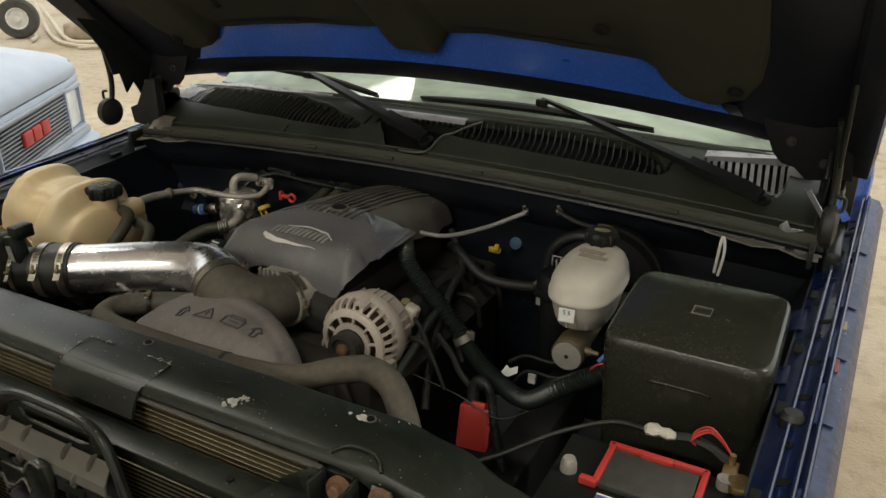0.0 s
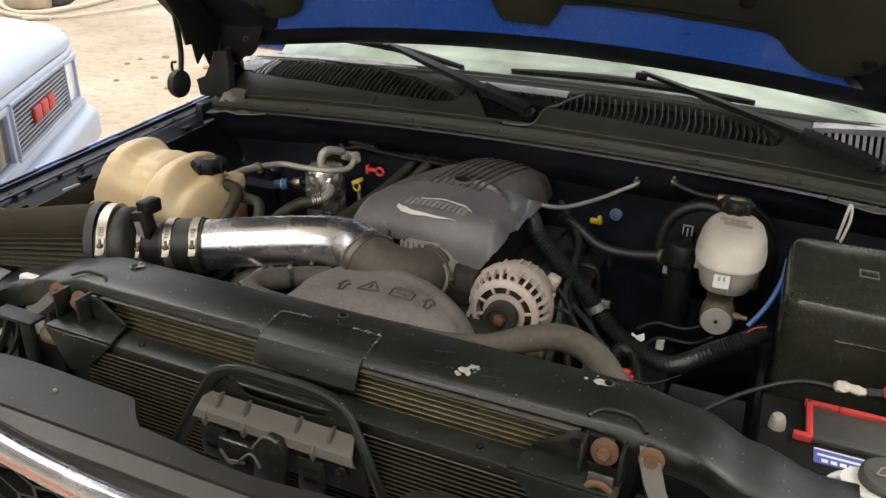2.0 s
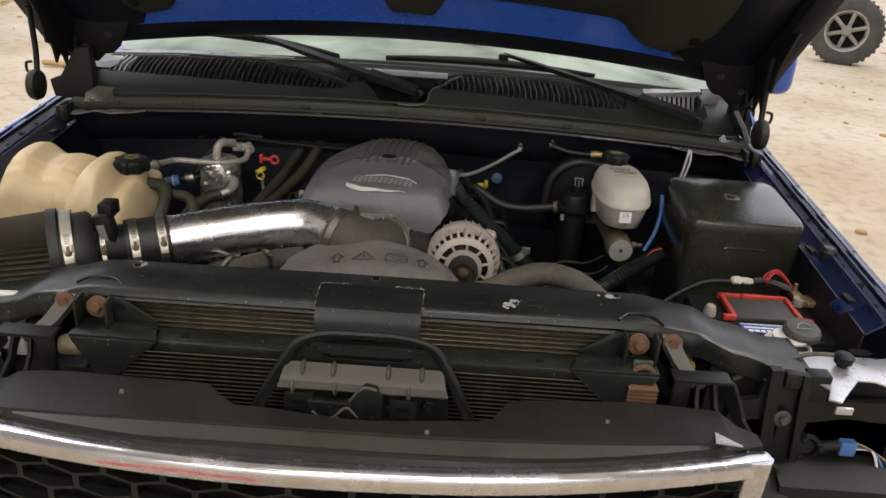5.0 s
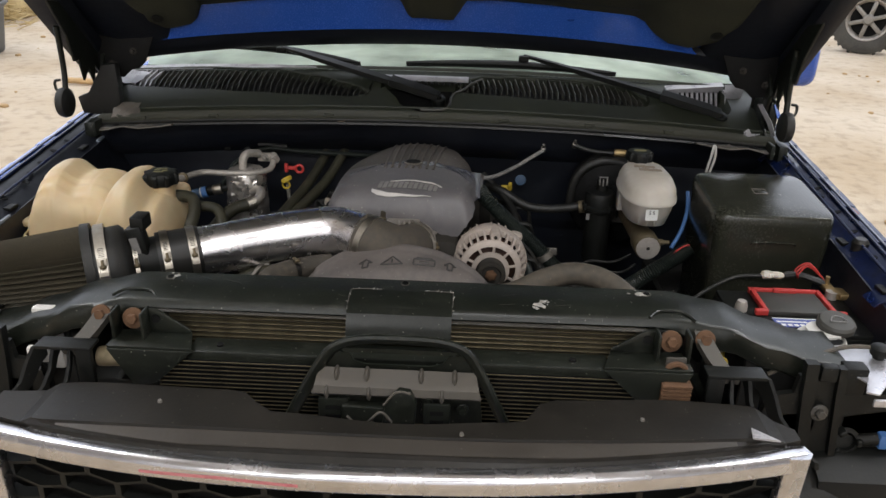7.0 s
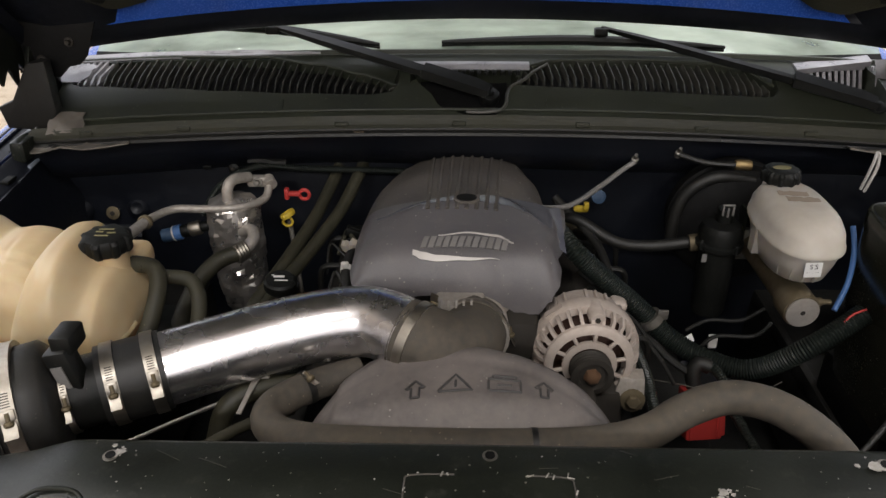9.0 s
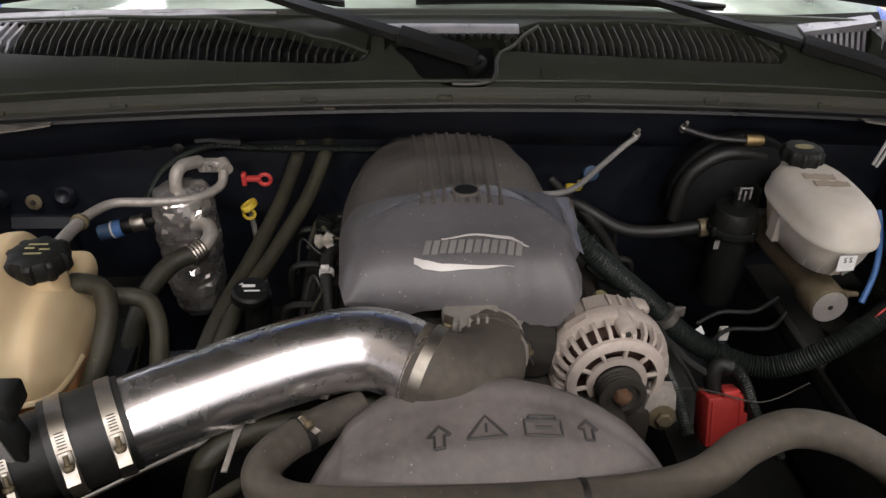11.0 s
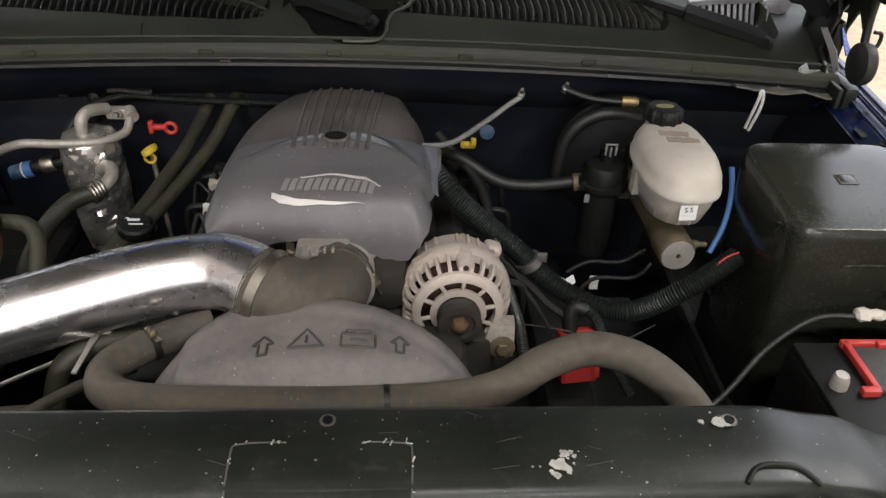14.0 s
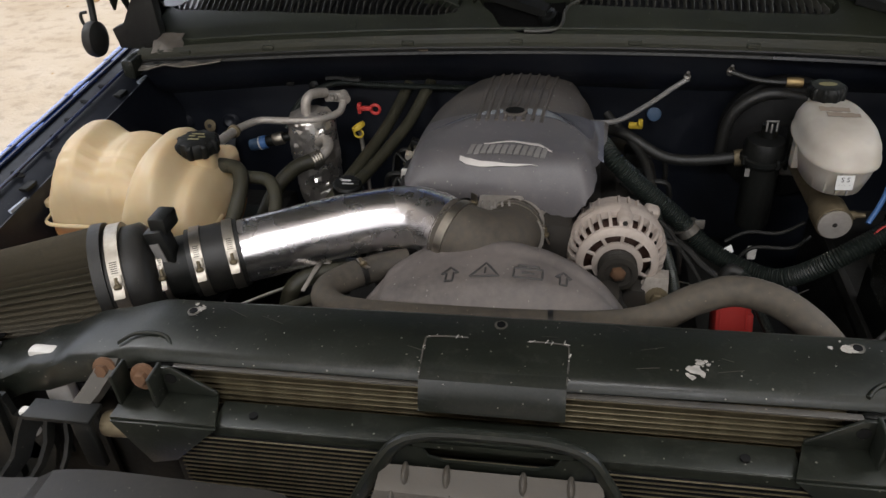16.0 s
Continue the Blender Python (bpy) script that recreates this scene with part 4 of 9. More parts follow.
    for i in range(13):
        piece("tooth", tooth, t, Matrix.Translation(cowl_at(-0.125 + i * 0.0165, 0.655, 0.012)))
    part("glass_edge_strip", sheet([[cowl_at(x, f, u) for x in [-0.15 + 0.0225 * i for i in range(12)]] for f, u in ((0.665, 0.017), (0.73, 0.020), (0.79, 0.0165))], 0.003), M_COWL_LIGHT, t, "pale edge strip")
    # black sheet painting the shade round the wiper pivot
    part("vent_floor", sheet([[cowl_at(x, lerp_table(vents[3][1], x)[0] * (1 - g) + 0.65 * g, -0.014) for x in [-0.135 + 0.0185 * i for i in range(11)]] for g in (0.06, 0.5, 0.95)], 0.001), M_INK_SHADE, t, "black sheet for the shade in the wiper recess")
    part("recess_rim", tube([cowl_at(x, f, 0.011) for x, f in ((0.135, 0.78), (0.105, 0.66), (0.085, 0.54), (0.06, 0.45), (0.049, 0.34), (0.047, 0.2), (0.034, 0.10), (0.0, 0.065), (-0.035, 0.07))], 0.0035, 8), M_SLAT, t, "pale rim of the wiper recess")
    part("wiper_shaft", lathe([(0.012, -0.045), (0.012, 0.0)], 14, (0.013, 0.918, 1.222), (0, -0.4, 0.9)), M_STEEL, t)
    # steep slotted panel behind the far wiper

    def edge(u):
        return V(0.682, 1.022, 1.257).lerp(V(0.866, 1.078, 1.261), u)

    def hang(u, down):
        return edge(u) + V(0.006 * down, 0.012 - 0.028 * down, -0.084 * down * (0.5 + 0.6 * u))
    us = [i / 16 for i in range(17)]
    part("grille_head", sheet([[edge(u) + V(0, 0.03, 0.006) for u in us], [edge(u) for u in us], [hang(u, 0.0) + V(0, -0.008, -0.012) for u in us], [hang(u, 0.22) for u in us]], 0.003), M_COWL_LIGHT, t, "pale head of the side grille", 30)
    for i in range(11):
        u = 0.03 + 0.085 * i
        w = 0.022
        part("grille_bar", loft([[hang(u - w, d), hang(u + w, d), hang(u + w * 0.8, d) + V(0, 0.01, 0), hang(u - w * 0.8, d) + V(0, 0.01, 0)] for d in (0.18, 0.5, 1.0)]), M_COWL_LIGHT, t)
    # black sheet painting the shade behind the grille bars
    part("grille_back", sheet([[hang(u, d) + V(0, 0.022, 0) for u in us] for d in (0.1, 1.05)], 0.002), M_INK_SHADE, t, "black sheet for the shade behind the bars")
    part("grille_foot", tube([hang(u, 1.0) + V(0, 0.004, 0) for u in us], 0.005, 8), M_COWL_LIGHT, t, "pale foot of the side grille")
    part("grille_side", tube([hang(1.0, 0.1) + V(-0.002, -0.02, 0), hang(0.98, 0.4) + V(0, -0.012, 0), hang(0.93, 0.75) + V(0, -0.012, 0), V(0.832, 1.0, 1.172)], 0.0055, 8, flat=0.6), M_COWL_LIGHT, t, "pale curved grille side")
    # ledge coloured pale for the sky it reflects
    part("rim_ledge", sheet([[cowl_at(x, f0 + (f1 - f0) * g, 0.012) for x, f0, f1 in ((-0.985, 0.86, 1.0), (-0.93, 0.95, 1.05), (-0.8, 0.955, 1.06), (-0.65, 0.955, 1.05), (-0.5, 0.96, 1.04), (-0.36, 0.97, 0.985))] for g in (0, 0.5, 1)], 0.003), M_COWL_LIGHT, t, "ledge behind the louvres with sky sheen in its colour", 30)
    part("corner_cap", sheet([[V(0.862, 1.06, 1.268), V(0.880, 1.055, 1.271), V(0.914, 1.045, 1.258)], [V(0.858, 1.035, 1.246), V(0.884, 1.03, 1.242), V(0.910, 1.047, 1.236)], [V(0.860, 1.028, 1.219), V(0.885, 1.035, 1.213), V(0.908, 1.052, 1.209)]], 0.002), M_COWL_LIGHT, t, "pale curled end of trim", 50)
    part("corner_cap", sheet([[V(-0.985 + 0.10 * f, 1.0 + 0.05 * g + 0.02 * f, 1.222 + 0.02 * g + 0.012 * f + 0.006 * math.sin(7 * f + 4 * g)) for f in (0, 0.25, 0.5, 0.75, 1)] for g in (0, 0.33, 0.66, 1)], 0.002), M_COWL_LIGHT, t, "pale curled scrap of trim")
    # raised vent edges
    for top, bot, x0, x1 in vents[:2]:
        n = 24
        part("vent_rim", tube([cowl_at(x0 + (x1 - x0) * i / n, min(0.975, lerp_table(top, x0 + (x1 - x0) * i / n)[0] + 0.03), 0.010) for i in range(n + 1)], 0.004, 8, per=1), M_COWL, t)
    return t


build_cowl()


def build_windscreen():
    t = thing("windscreen", "green-tinted curved windscreen glass under a pale film", "windscreen", "truck body")
    def at(x, s):
        return V(x, 1.045 + 0.16 * (x / 0.95) ** 2 + 0.75 * s, 1.262 - 0.03 * (x / 0.95) ** 2 + 0.62 * s)
    xs = [-0.95 + 1.9 * i / 24 for i in range(25)]
    part("glass", sheet([[at(x, s) for x in xs] for s in (0, 0.1, 0.3, 0.6, 0.95)], 0.005), M_GLASS, t)
    part("black_border", sheet([[at(x, s) + V(0, -0.002, 0.003) for x in xs] for s in (-0.02, 0.012)], 0.001), M_INK_SHADE, t, "black printed lower border")
    for sx in (-1, 1):
        part("pillar", tube([at(sx * 0.97, 0.3), at(sx * 0.94, 0.5), at(sx * 0.88, 0.98)], 0.03, 10), M_BLUE_DARK, t, "windscreen pillar in shaded blue")
    return t


build_windscreen()


def build_cab():
    t = thing("cab", "blue truck cab behind the windscreen", "truck cab", "truck body")
    part("dashboard", box(0, 1.55, 1.10, 1.7, 0.5, 0.25, 0.05), M_DARK, t)
    part("back_wall", box(0, 2.75, 1.35, 1.8, 0.05, 1.1, 0.01), M_DARK, t)
    part("roof", box(0, 2.3, 1.88, 1.72, 1.0, 0.05, 0.02), M_BLUE, t)
    for sx in (-1, 1):
        part("door_skin", box(sx * 1.0, 1.95, 0.85, 0.06, 1.5, 0.75, 0.02), M_BLUE, t)
        part("side_mirror", moved(box(0, 0, 0, 0.2, 0.12, 0.17, 0.045, 4), Matrix.Translation((sx * 1.245, 1.6, 1.25))), M_BLUE, t, "blue door mirror")
    return t


build_cab()


def build_wiper(name_pts, elbow, tips, label, slim=1.0):
    t = thing("wiper", label, "wiper", "wipers")
    piv = Vector(name_pts)
    e = Vector(elbow)
    d = (e - piv)
    part("pivot_cap", lathe([(0.02, -0.01), (0.022, 0.006), (0.019, 0.012), (0.010, 0.013), (0.009, 0.018), (0.003, 0.019)], 16, piv, (0, -0.4, 0.9)), M_WIPER, t)
    rows = []
    for f, w, h in ((0, 0.017, 0.02), (0.06, 0.020, 0.028), (0.29, 0.019, 0.03), (0.295, 0.0145, 0.02), (0.7, 0.0135, 0.018), (0.86, 0.010, 0.014), (1.0, 0.006, 0.008)):
        c = piv + d * f + V(0, -0.004, 0.012)
        sd = d.cross(V(0, -0.4, 0.9)).normalized()
        up = V(0, -0.4, 0.9)
        w *= slim if f > 0.292 else 1.0
        rows.append([c - sd * w, c - sd * w * 0.7 + up * h * 0.6, c + sd * w * 0.7 + up * h * 0.6, c + sd * w, c + sd * w * 0.8 - up * 0.004, c - sd * w * 0.8 - up * 0.004])
    part("arm", loft(rows), M_WIPER, t, "black tapered arm", 30)
    low = -1 if d.x > 0 else 1
    for i in range(16):
        c = piv + d * (0.08 + 0.03 * i) + d.cross(V(0, -0.4, 0.9)).normalized() * (0.0175 * low) + V(0, -0.006, 0.006)
        part("serration", lathe([(0.0055, -0.004), (0.0055, 0.006)], 8, c, V(0, -0.4, 0.9)), M_WIPER, t)
    a, b = Vector(tips[0]), Vector(tips[1])
    part("blade", tube([a, a.lerp(b, 0.5) + V(0, -0.006, 0.012), b], lambda s: 0.004 + 0.007 * math.sin(s * math.pi), 8), M_PLASTIC, t, "black wiper blade")
    part("rubber_edge", tube([a + V(0, 0.006, -0.008), a.lerp(b, 0.5) + V(0, 0.0, 0.002), b + V(0, 0.006, -0.008)], 0.004, 6), M_RUBBER, t)
    part("joint", box(e.x, e.y - 0.006, e.z + 0.004, 0.03, 0.02, 0.018, 0.004), M_PLASTIC, t)
    return t


build_wiper((0.013, 0.918, 1.225), (-0.47, 1.075, 1.325), ((-0.70, 1.10, 1.335), (-0.232, 1.07, 1.297)), "black wiper with its pivot at the middle of the cowl")
build_wiper((0.822, 0.935, 1.198), (0.26, 1.085, 1.32), ((-0.093, 1.075, 1.302), (0.543, 1.10, 1.285)), "black wiper pivoting near the cowl end", 0.6)


def build_firewall():
    t = thing("firewall", "firewall with seams in shaded blue paint", "firewall", "truck body")
    xs = [-0.97 + 1.94 * i / 30 for i in range(31)]
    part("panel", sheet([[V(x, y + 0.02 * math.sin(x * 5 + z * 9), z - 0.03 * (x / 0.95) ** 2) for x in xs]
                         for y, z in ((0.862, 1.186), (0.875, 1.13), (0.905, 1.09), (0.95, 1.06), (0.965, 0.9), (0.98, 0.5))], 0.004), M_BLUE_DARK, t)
    for x, z, m, k in ((-0.862, 0.935, M_MASTER, 1.35), (-0.62, 1.06, M_PLASTIC, 1), (-0.56, 1.05, M_PLASTIC, 1), (-0.45, 1.07, M_ALLOY, 1), (0.02, 1.04, M_PLASTIC, 1)):
        p = part("plug", lathe([(0.012 * k, 0), (0.012 * k, 0.003), (0.008 * k, 0.005), (0.003, 0.005)], 14, (x, 0.937, z), (0, -1, 0.2)), m, t, "round grommet")
        part("plug_centre", lathe([(0.004 * k, 0.004), (0.004 * k, 0.008), (0.002, 0.0085)], 8, (x, 0.937, z), (0, -1, 0.2)), M_ENGINE, p)
    for x, z in ((-0.80, 0.949), (-0.934, 0.947)):
        part("pressed_cup", lathe([(0.028, -0.004), (0.022, 0.006), (0.014, 0.012), (0.010, 0.010), (0.004, 0.006)], 20, (x, 0.938, z), (0.1, -1, 0.35)), M_BLUE_DARK, t, "pressed cup in the panel")
    part("pressed_ledge", sheet([[V(x, y + 0.01 * math.sin(x * 5), z) for x in (-0.95, -0.9, -0.86, -0.82, -0.80)] for y, z in ((0.955, 0.908), (0.93, 0.898), (0.915, 0.88), (0.93, 0.8))], 0.003), M_BLUE_DARK, t, "pressed ledge", 25)
    part("clip_plate", sheet([[V(x, y, z + 0.003 * math.sin(x * 60)) for x in (-0.52, -0.49, -0.46, -0.435)] for y, z in ((0.93, 1.083), (0.915, 1.080), (0.912, 1.074))], 0.002), M_UNDERCOAT, t, "dark clip plate for the loom", 25)
    return t


build_firewall()


# ---- front of the bay: radiator support, radiator, latch, grille ----


def build_support():
    t = thing("radiator_support", "black steel radiator support bar with scratches and paint chips", "radiator support", "front end")
    table = [(-0.97, -0.02, 0.05, 1.0), (-0.80, -0.04, 0.05, 1.004), (-0.74, -0.045, 0.05, 1.020), (-0.66, -0.045, 0.052, 1.050), (-0.57, -0.043, 0.058, 1.082),
             (-0.48, -0.036, 0.060, 1.098), (0, -0.036, 0.062, 1.1), (0.48, -0.03, 0.060, 1.098), (0.57, -0.03, 0.060, 1.084),
             (0.66, -0.04, 0.06, 1.056), (0.74, -0.045, 0.062, 1.034), (0.83, -0.03, 0.075, 1.018), (0.97, -0.02, 0.07, 1.012)]
    rows = []
    for i in range(65):
        x = -0.79 + 1.58 * i / 64
        y, w, z = lerp_table(table, x)
        low = 0.018 + 0.027 * min(1, max(0, (abs(x) - 0.46) / 0.08))
        rows.append([V(x, y - w, z - low), V(x, y - w - 0.003, z - low + 0.004), V(x, y - w + 0.001, z - 0.006), V(x, y - w + 0.010, z), V(x, y + w - 0.012, z + 0.001), V(x, y + w - 0.003, z - 0.004),
                     V(x, y + w, z - 0.012), V(x, y + w, z - 0.05)])
    part("bar", loft(rows), M_BEAM, t, angle=50)
    tie = [(0.745, -0.10), (0.775, -0.015), (0.83, -0.012), (0.88, -0.02), (0.95, -0.02), (1.0, 0.0), (1.02, -0.03), (0.99, -0.075), (0.935, -0.125), (0.90, -0.10), (0.87, -0.10), (0.845, -0.13), (0.81, -0.172), (0.79, -0.165), (0.805, -0.135), (0.775, -0.09)]
    for sx in (-1, 1):
        part("tie_plate", plate([(sx * x, y) for x, y in tie], 0.004, Matrix.Translation((0, 0, 1.014)), 0.001), M_TIE, t, "bare grey tie plate at the bar's end")
        part("plate_step", box(sx * 0.82, -0.168, 0.998, 0.03, 0.006, 0.014, 0.002), M_TIE, t)
    # front flange below the bar
    part("front_flange", box(0, -0.101, 1.0805, 0.86, 0.010, 0.003, 0.001), M_GREYPANEL, t, "thin dusty front lip")
    # latch plate
    rows = []
    for y, z in ((-0.035, 1.1035), (-0.06, 1.1025), (-0.09, 1.0985), (-0.104, 1.092), (-0.113, 1.08), (-0.119, 1.067), (-0.123, 1.055)):
        rows.append([V(x, y, z) for x in (-0.094, -0.09, 0, 0.086, 0.09)])
    part("latch_plate", sheet(rows, 0.005), M_BEAM, t, "bolted black plate", 25)
    for sx, e in ((-1, -0.094), (1, 0.09)):
        part("plate_seam", tube([(e, -0.10, 1.096), (e + sx * 0.001, -0.05, 1.105), (e - sx * 0.006, -0.036, 1.105), (sx * 0.04, -0.033, 1.1045)], 0.0011, 6), M_GREYPANEL, t, "worn seam with flaking paint")
    rnd = random.Random(23)
    for sx, e in ((-1, -0.094), (1, 0.09)):
        for i in range(9):
            f = rnd.random()
            x, y = (e, -0.10 + 0.06 * f * 2) if f < 0.5 else (e - sx * (f - 0.5) * 0.1, -0.035)
            part("seam_flake", moved(box(0, 0, 0, rnd.uniform(0.001, 0.008), rnd.uniform(0.0008, 0.002), 0.0006, 0), Matrix.Translation((x + rnd.uniform(-0.003, 0.003), y + rnd.uniform(-0.003, 0.003), 1.1062 if y > -0.09 else 1.098)) @ Matrix.Rotation(rnd.uniform(0, 3), 4, "Z")), M_WHITEPAINT, t)
    for x, y in ((-0.436, -0.012), (0.0, 0.0), (0.444, -0.002)):
        part("bolt_hole", lathe([(0.0085, 0), (0.009, 0.0015)], 16, (x, y, 1.1)), M_STEEL, t, "bare metal ring round a bolt hole")
        part("hole", lathe([(0.006, 0), (0.0058, 0.003)], 14, (x, y, 1.1)), M_INK_SHADE, t, "dark hole")

    def chip(cx, cy, r, seed, z=1.1012):
        rnd = random.Random(seed)
        flakes = []
        for k in range(16):
            px, py = (cx + rnd.gauss(0, 0.45) * r, cy + rnd.gauss(0, 0.4) * r) if k else (cx, cy)
            q = r * (rnd.uniform(0.08, 0.3) if k else 0.62)
            turn = rnd.uniform(0, 6)
            flakes.append(plate([(px + q * rnd.uniform(0.5, 1.2) * math.cos(turn + 2 * math.pi * i / 11), py + q * rnd.uniform(0.5, 1.2) * math.sin(turn + 2 * math.pi * i / 11)) for i in range(11)], 0.0006, Matrix.Translation((0, 0, z + 0.00005 * k))))
        part("paint_chip", join(*flakes), M_WHITEPAINT, t, "flaked white paint chip")
    chip(0.243, -0.062, 0.017, 4)
    chip(0.252, -0.048, 0.009, 9)
    chip(0.43, -0.006, 0.014, 7)
    chip(-0.428, -0.006, 0.012, 8)
    rnd = random.Random(11)
    spots = [box(rnd.uniform(-0.5, 0.5), rnd.uniform(-0.085, 0.015), 1.1015, rnd.uniform(0.0008, 0.002), rnd.uniform(0.0008, 0.002), 0.0005, 0) for _ in range(34)]
    tagged(part("paint_specks", join(*spots), M_WHITEPAINT, t, "fine overspray specks"), kind="stuff")
    rk = random.Random(41)
    for k in range(9):
        x, y, a = rk.uniform(-0.42, 0.42), rk.uniform(-0.08, 0.01), rk.uniform(-0.5, 0.5)
        part("scratch", moved(box(0, 0, 0, rk.uniform(0.01, 0.04), 0.0007, 0.0004, 0), Matrix.Translation((x, y, 1.1014)) @ Matrix.Rotation(a, 4, "Z")), M_GREYPANEL, t)
    for x in (0.475, -0.475):
        part("embossed_arc", tube([(x - 0.04, -0.085, 1.098), (x - 0.02, -0.066, 1.1015), (x + 0.02, -0.066, 1.1005), (x + 0.04, -0.085, 1.094)], 0.003, 8), M_BEAM, t)
    return t


build_support()


def build_cooler():
    t = thing("radiator", "radiator core with tan fins and thin tubes", "radiator", "front end")
    part("fin_core", box(0, -0.07, 0.87, 0.86, 0.03, 0.42, 0.002), M_CORE, t)
    bar = mesh_of("core_tube", box(0, 0, 0, 0.83, 0.012, 0.0024, 0.0008, 1), M_CORE_BAR)
    for i in range(8):
        piece("core_tube", bar, t, Matrix.Translation((0, -0.088, 1.076 - i * 0.0098)))
    for sx in (-1, 1):
        part("side_tank", box(sx * 0.455, -0.07, 0.85, 0.05, 0.06, 0.46, 0.01), M_PLASTIC, t)
    c = thing("condenser", "black condenser with many flat horizontal rows", "condenser", "front end")
    part("top_bar", join(box(0, -0.138, 1.034, 0.72, 0.044, 0.006, 0.0015), box(0, -0.159, 1.026, 0.72, 0.004, 0.02, 0.0015)), M_BEAM, c, "flat black top bar")
    part("fin_core", box(0, -0.15, 0.83, 0.84, 0.014, 0.38, 0.002), M_COND, c)
    row = mesh_of("core_strip", box(0, 0, 0, 0.83, 0.008, 0.0036, 0.001, 1), M_INK_SHADE)
    pale = mesh_of("row_edge", box(0, 0, 0, 0.83, 0.002, 0.0009, 0, 1), M_CORE_BAR)
    for i in range(38):
        z = 1.018 - i * 0.0084
        piece("core_strip", row, c, Matrix.Translation((0, -0.161, z)))
        piece("row_edge", pale, c, Matrix.Translation((0, -0.1655, z + 0.001)))
    for x in (-0.31, 0.30):
        part("bar_clip", lathe([(0.006, 0), (0.006, 0.004)], 10, (x, -0.14, 1.0365), (0, 0, 1)), M_INK_SHADE, c)


build_cooler()


def build_latch():
    t = thing("latch_bracket", "black arched hood latch bracket with a dusty grey crossplate", "latch bracket", "front end")
    arch = [(-0.185, -0.215, 0.93), (-0.155, -0.208, 0.99), (-0.125, -0.2, 1.045), (-0.10, -0.195, 1.078), (-0.06, -0.192, 1.092), (0, -0.192, 1.095),
            (0.07, -0.192, 1.093), (0.115, -0.195, 1.08), (0.14, -0.2, 1.045), (0.168, -0.208, 0.99), (0.197, -0.215, 0.93)]
    part("arch", tube(arch, 0.0125, 10, flat=0.6), M_BEAM, t)
    slot = [(-0.075, 1.066), (-0.068, 1.052), (-0.05, 1.046), (0.06, 1.046), (0.08, 1.052), (0.088, 1.066)]
    m = Matrix(((1, 0, 0, 0), (0, 0, -1, -0.188), (0, 1, 0, 0), (0, 0, 0, 1)))
    part("back_plate", plate([(-0.135, 0.93), (-0.12, 1.03), (-0.1, 1.07)] + slot + [(0.115, 1.07), (0.14, 1.03), (0.15, 0.93)], 0.004, m), M_BEAM, t)
    part("top_strap", plate([(-0.09, 1.076), (0.105, 1.076), (0.1, 1.068), (-0.085, 1.068)], 0.004, m), M_BEAM, t)
    rows = [[V(x * k + 0.005, y, z) for x in [-0.14 + 0.28 * i / 20 for i in range(21)]] for k, y, z in ((0.93, -0.2, 1.043), (0.97, -0.222, 1.02), (1.0, -0.226, 1.008), (1.0, -0.218, 1.0))]
    part("crossplate", sheet(rows, 0.003), M_CROSS, t, "dusty grey ribbed crossplate", 25)
    for x in (-0.095, -0.045, 0.045, 0.10):
        part("rib", lathe([(0.009, -0.004), (0.006, 0.004), (0.002, 0.007)], 10, (x, -0.208, 1.038), (0, -0.7, 0.7), (0.6, 1.6)), M_CROSS, t)
    for x in (-0.11, -0.04, 0.08):
        part("rib", lathe([(0.008, -0.004), (0.005, 0.005), (0.002, 0.008)], 10, (x, -0.223, 1.012), (0, -0.8, 0.6), (0.6, 1.8)), M_CROSS, t)
    part("latch_hook", moved(plate([(-0.02, 0), (0.035, 0), (0.04, 0.06), (0.03, 0.085), (0.01, 0.088), (-0.012, 0.06)], 0.014, None, 0.003),
                             Matrix.Translation((0.0, -0.225, 0.94)) @ Matrix.Rotation(radians(90), 4, "X")), M_BEAM, t, "worn black latch hook")
    part("latch_body", box(-0.035, -0.225, 0.955, 0.10, 0.02, 0.07, 0.004), M_BEAM, t)
    for x0, x1, z in ((-0.125, -0.075, 0.968), (0.05, 0.095, 0.965)):
        part("hinge_plate", box((x0 + x1) / 2, -0.222, z, x1 - x0, 0.006, 0.06, 0.003), M_BEAM, t)
        part("plate_slot", box((x0 + x1) / 2, -0.2255, z + 0.012, (x1 - x0) * 0.5, 0.001, 0.008, 0), M_INK_SHADE, t)
        part("plate_slot", box((x0 + x1) / 2, -0.2255, z - 0.006, (x1 - x0) * 0.5, 0.001, 0.008, 0), M_INK_SHADE, t)
    part("hook_edge", tube([(-0.014, -0.241, 1.0), (0.002, -0.241, 1.022), (0.014, -0.241, 1.028), (0.03, -0.241, 1.024)], 0.0022, 6), M_CROSS, t, "paler hook edge")
    part("spring", tube([(-0.075, -0.24, 0.975), (-0.05, -0.245, 0.96), (-0.02, -0.24, 0.985), (0.0, -0.245, 0.97)], 0.0025, 6), M_CROSS, t, "thin steel spring wire")
    part("lever", tube([(-0.07, -0.24, 0.94), (-0.06, -0.242, 0.96), (-0.03, -0.244, 0.968)], 0.003, 6), M_CROSS, t)
    for x, z in ((-0.085, 0.985), (0.055, 0.985), (0.055, 0.968), (0.115, 0.975)):
        bolt((x, -0.205, z), (0, -1, 0), 0.006, M_BEAM, t)


build_latch()


def grille_y(x):
    return -0.392 + 0.082 * (abs(x) / 0.64) ** 2.2 + 0.02 * x


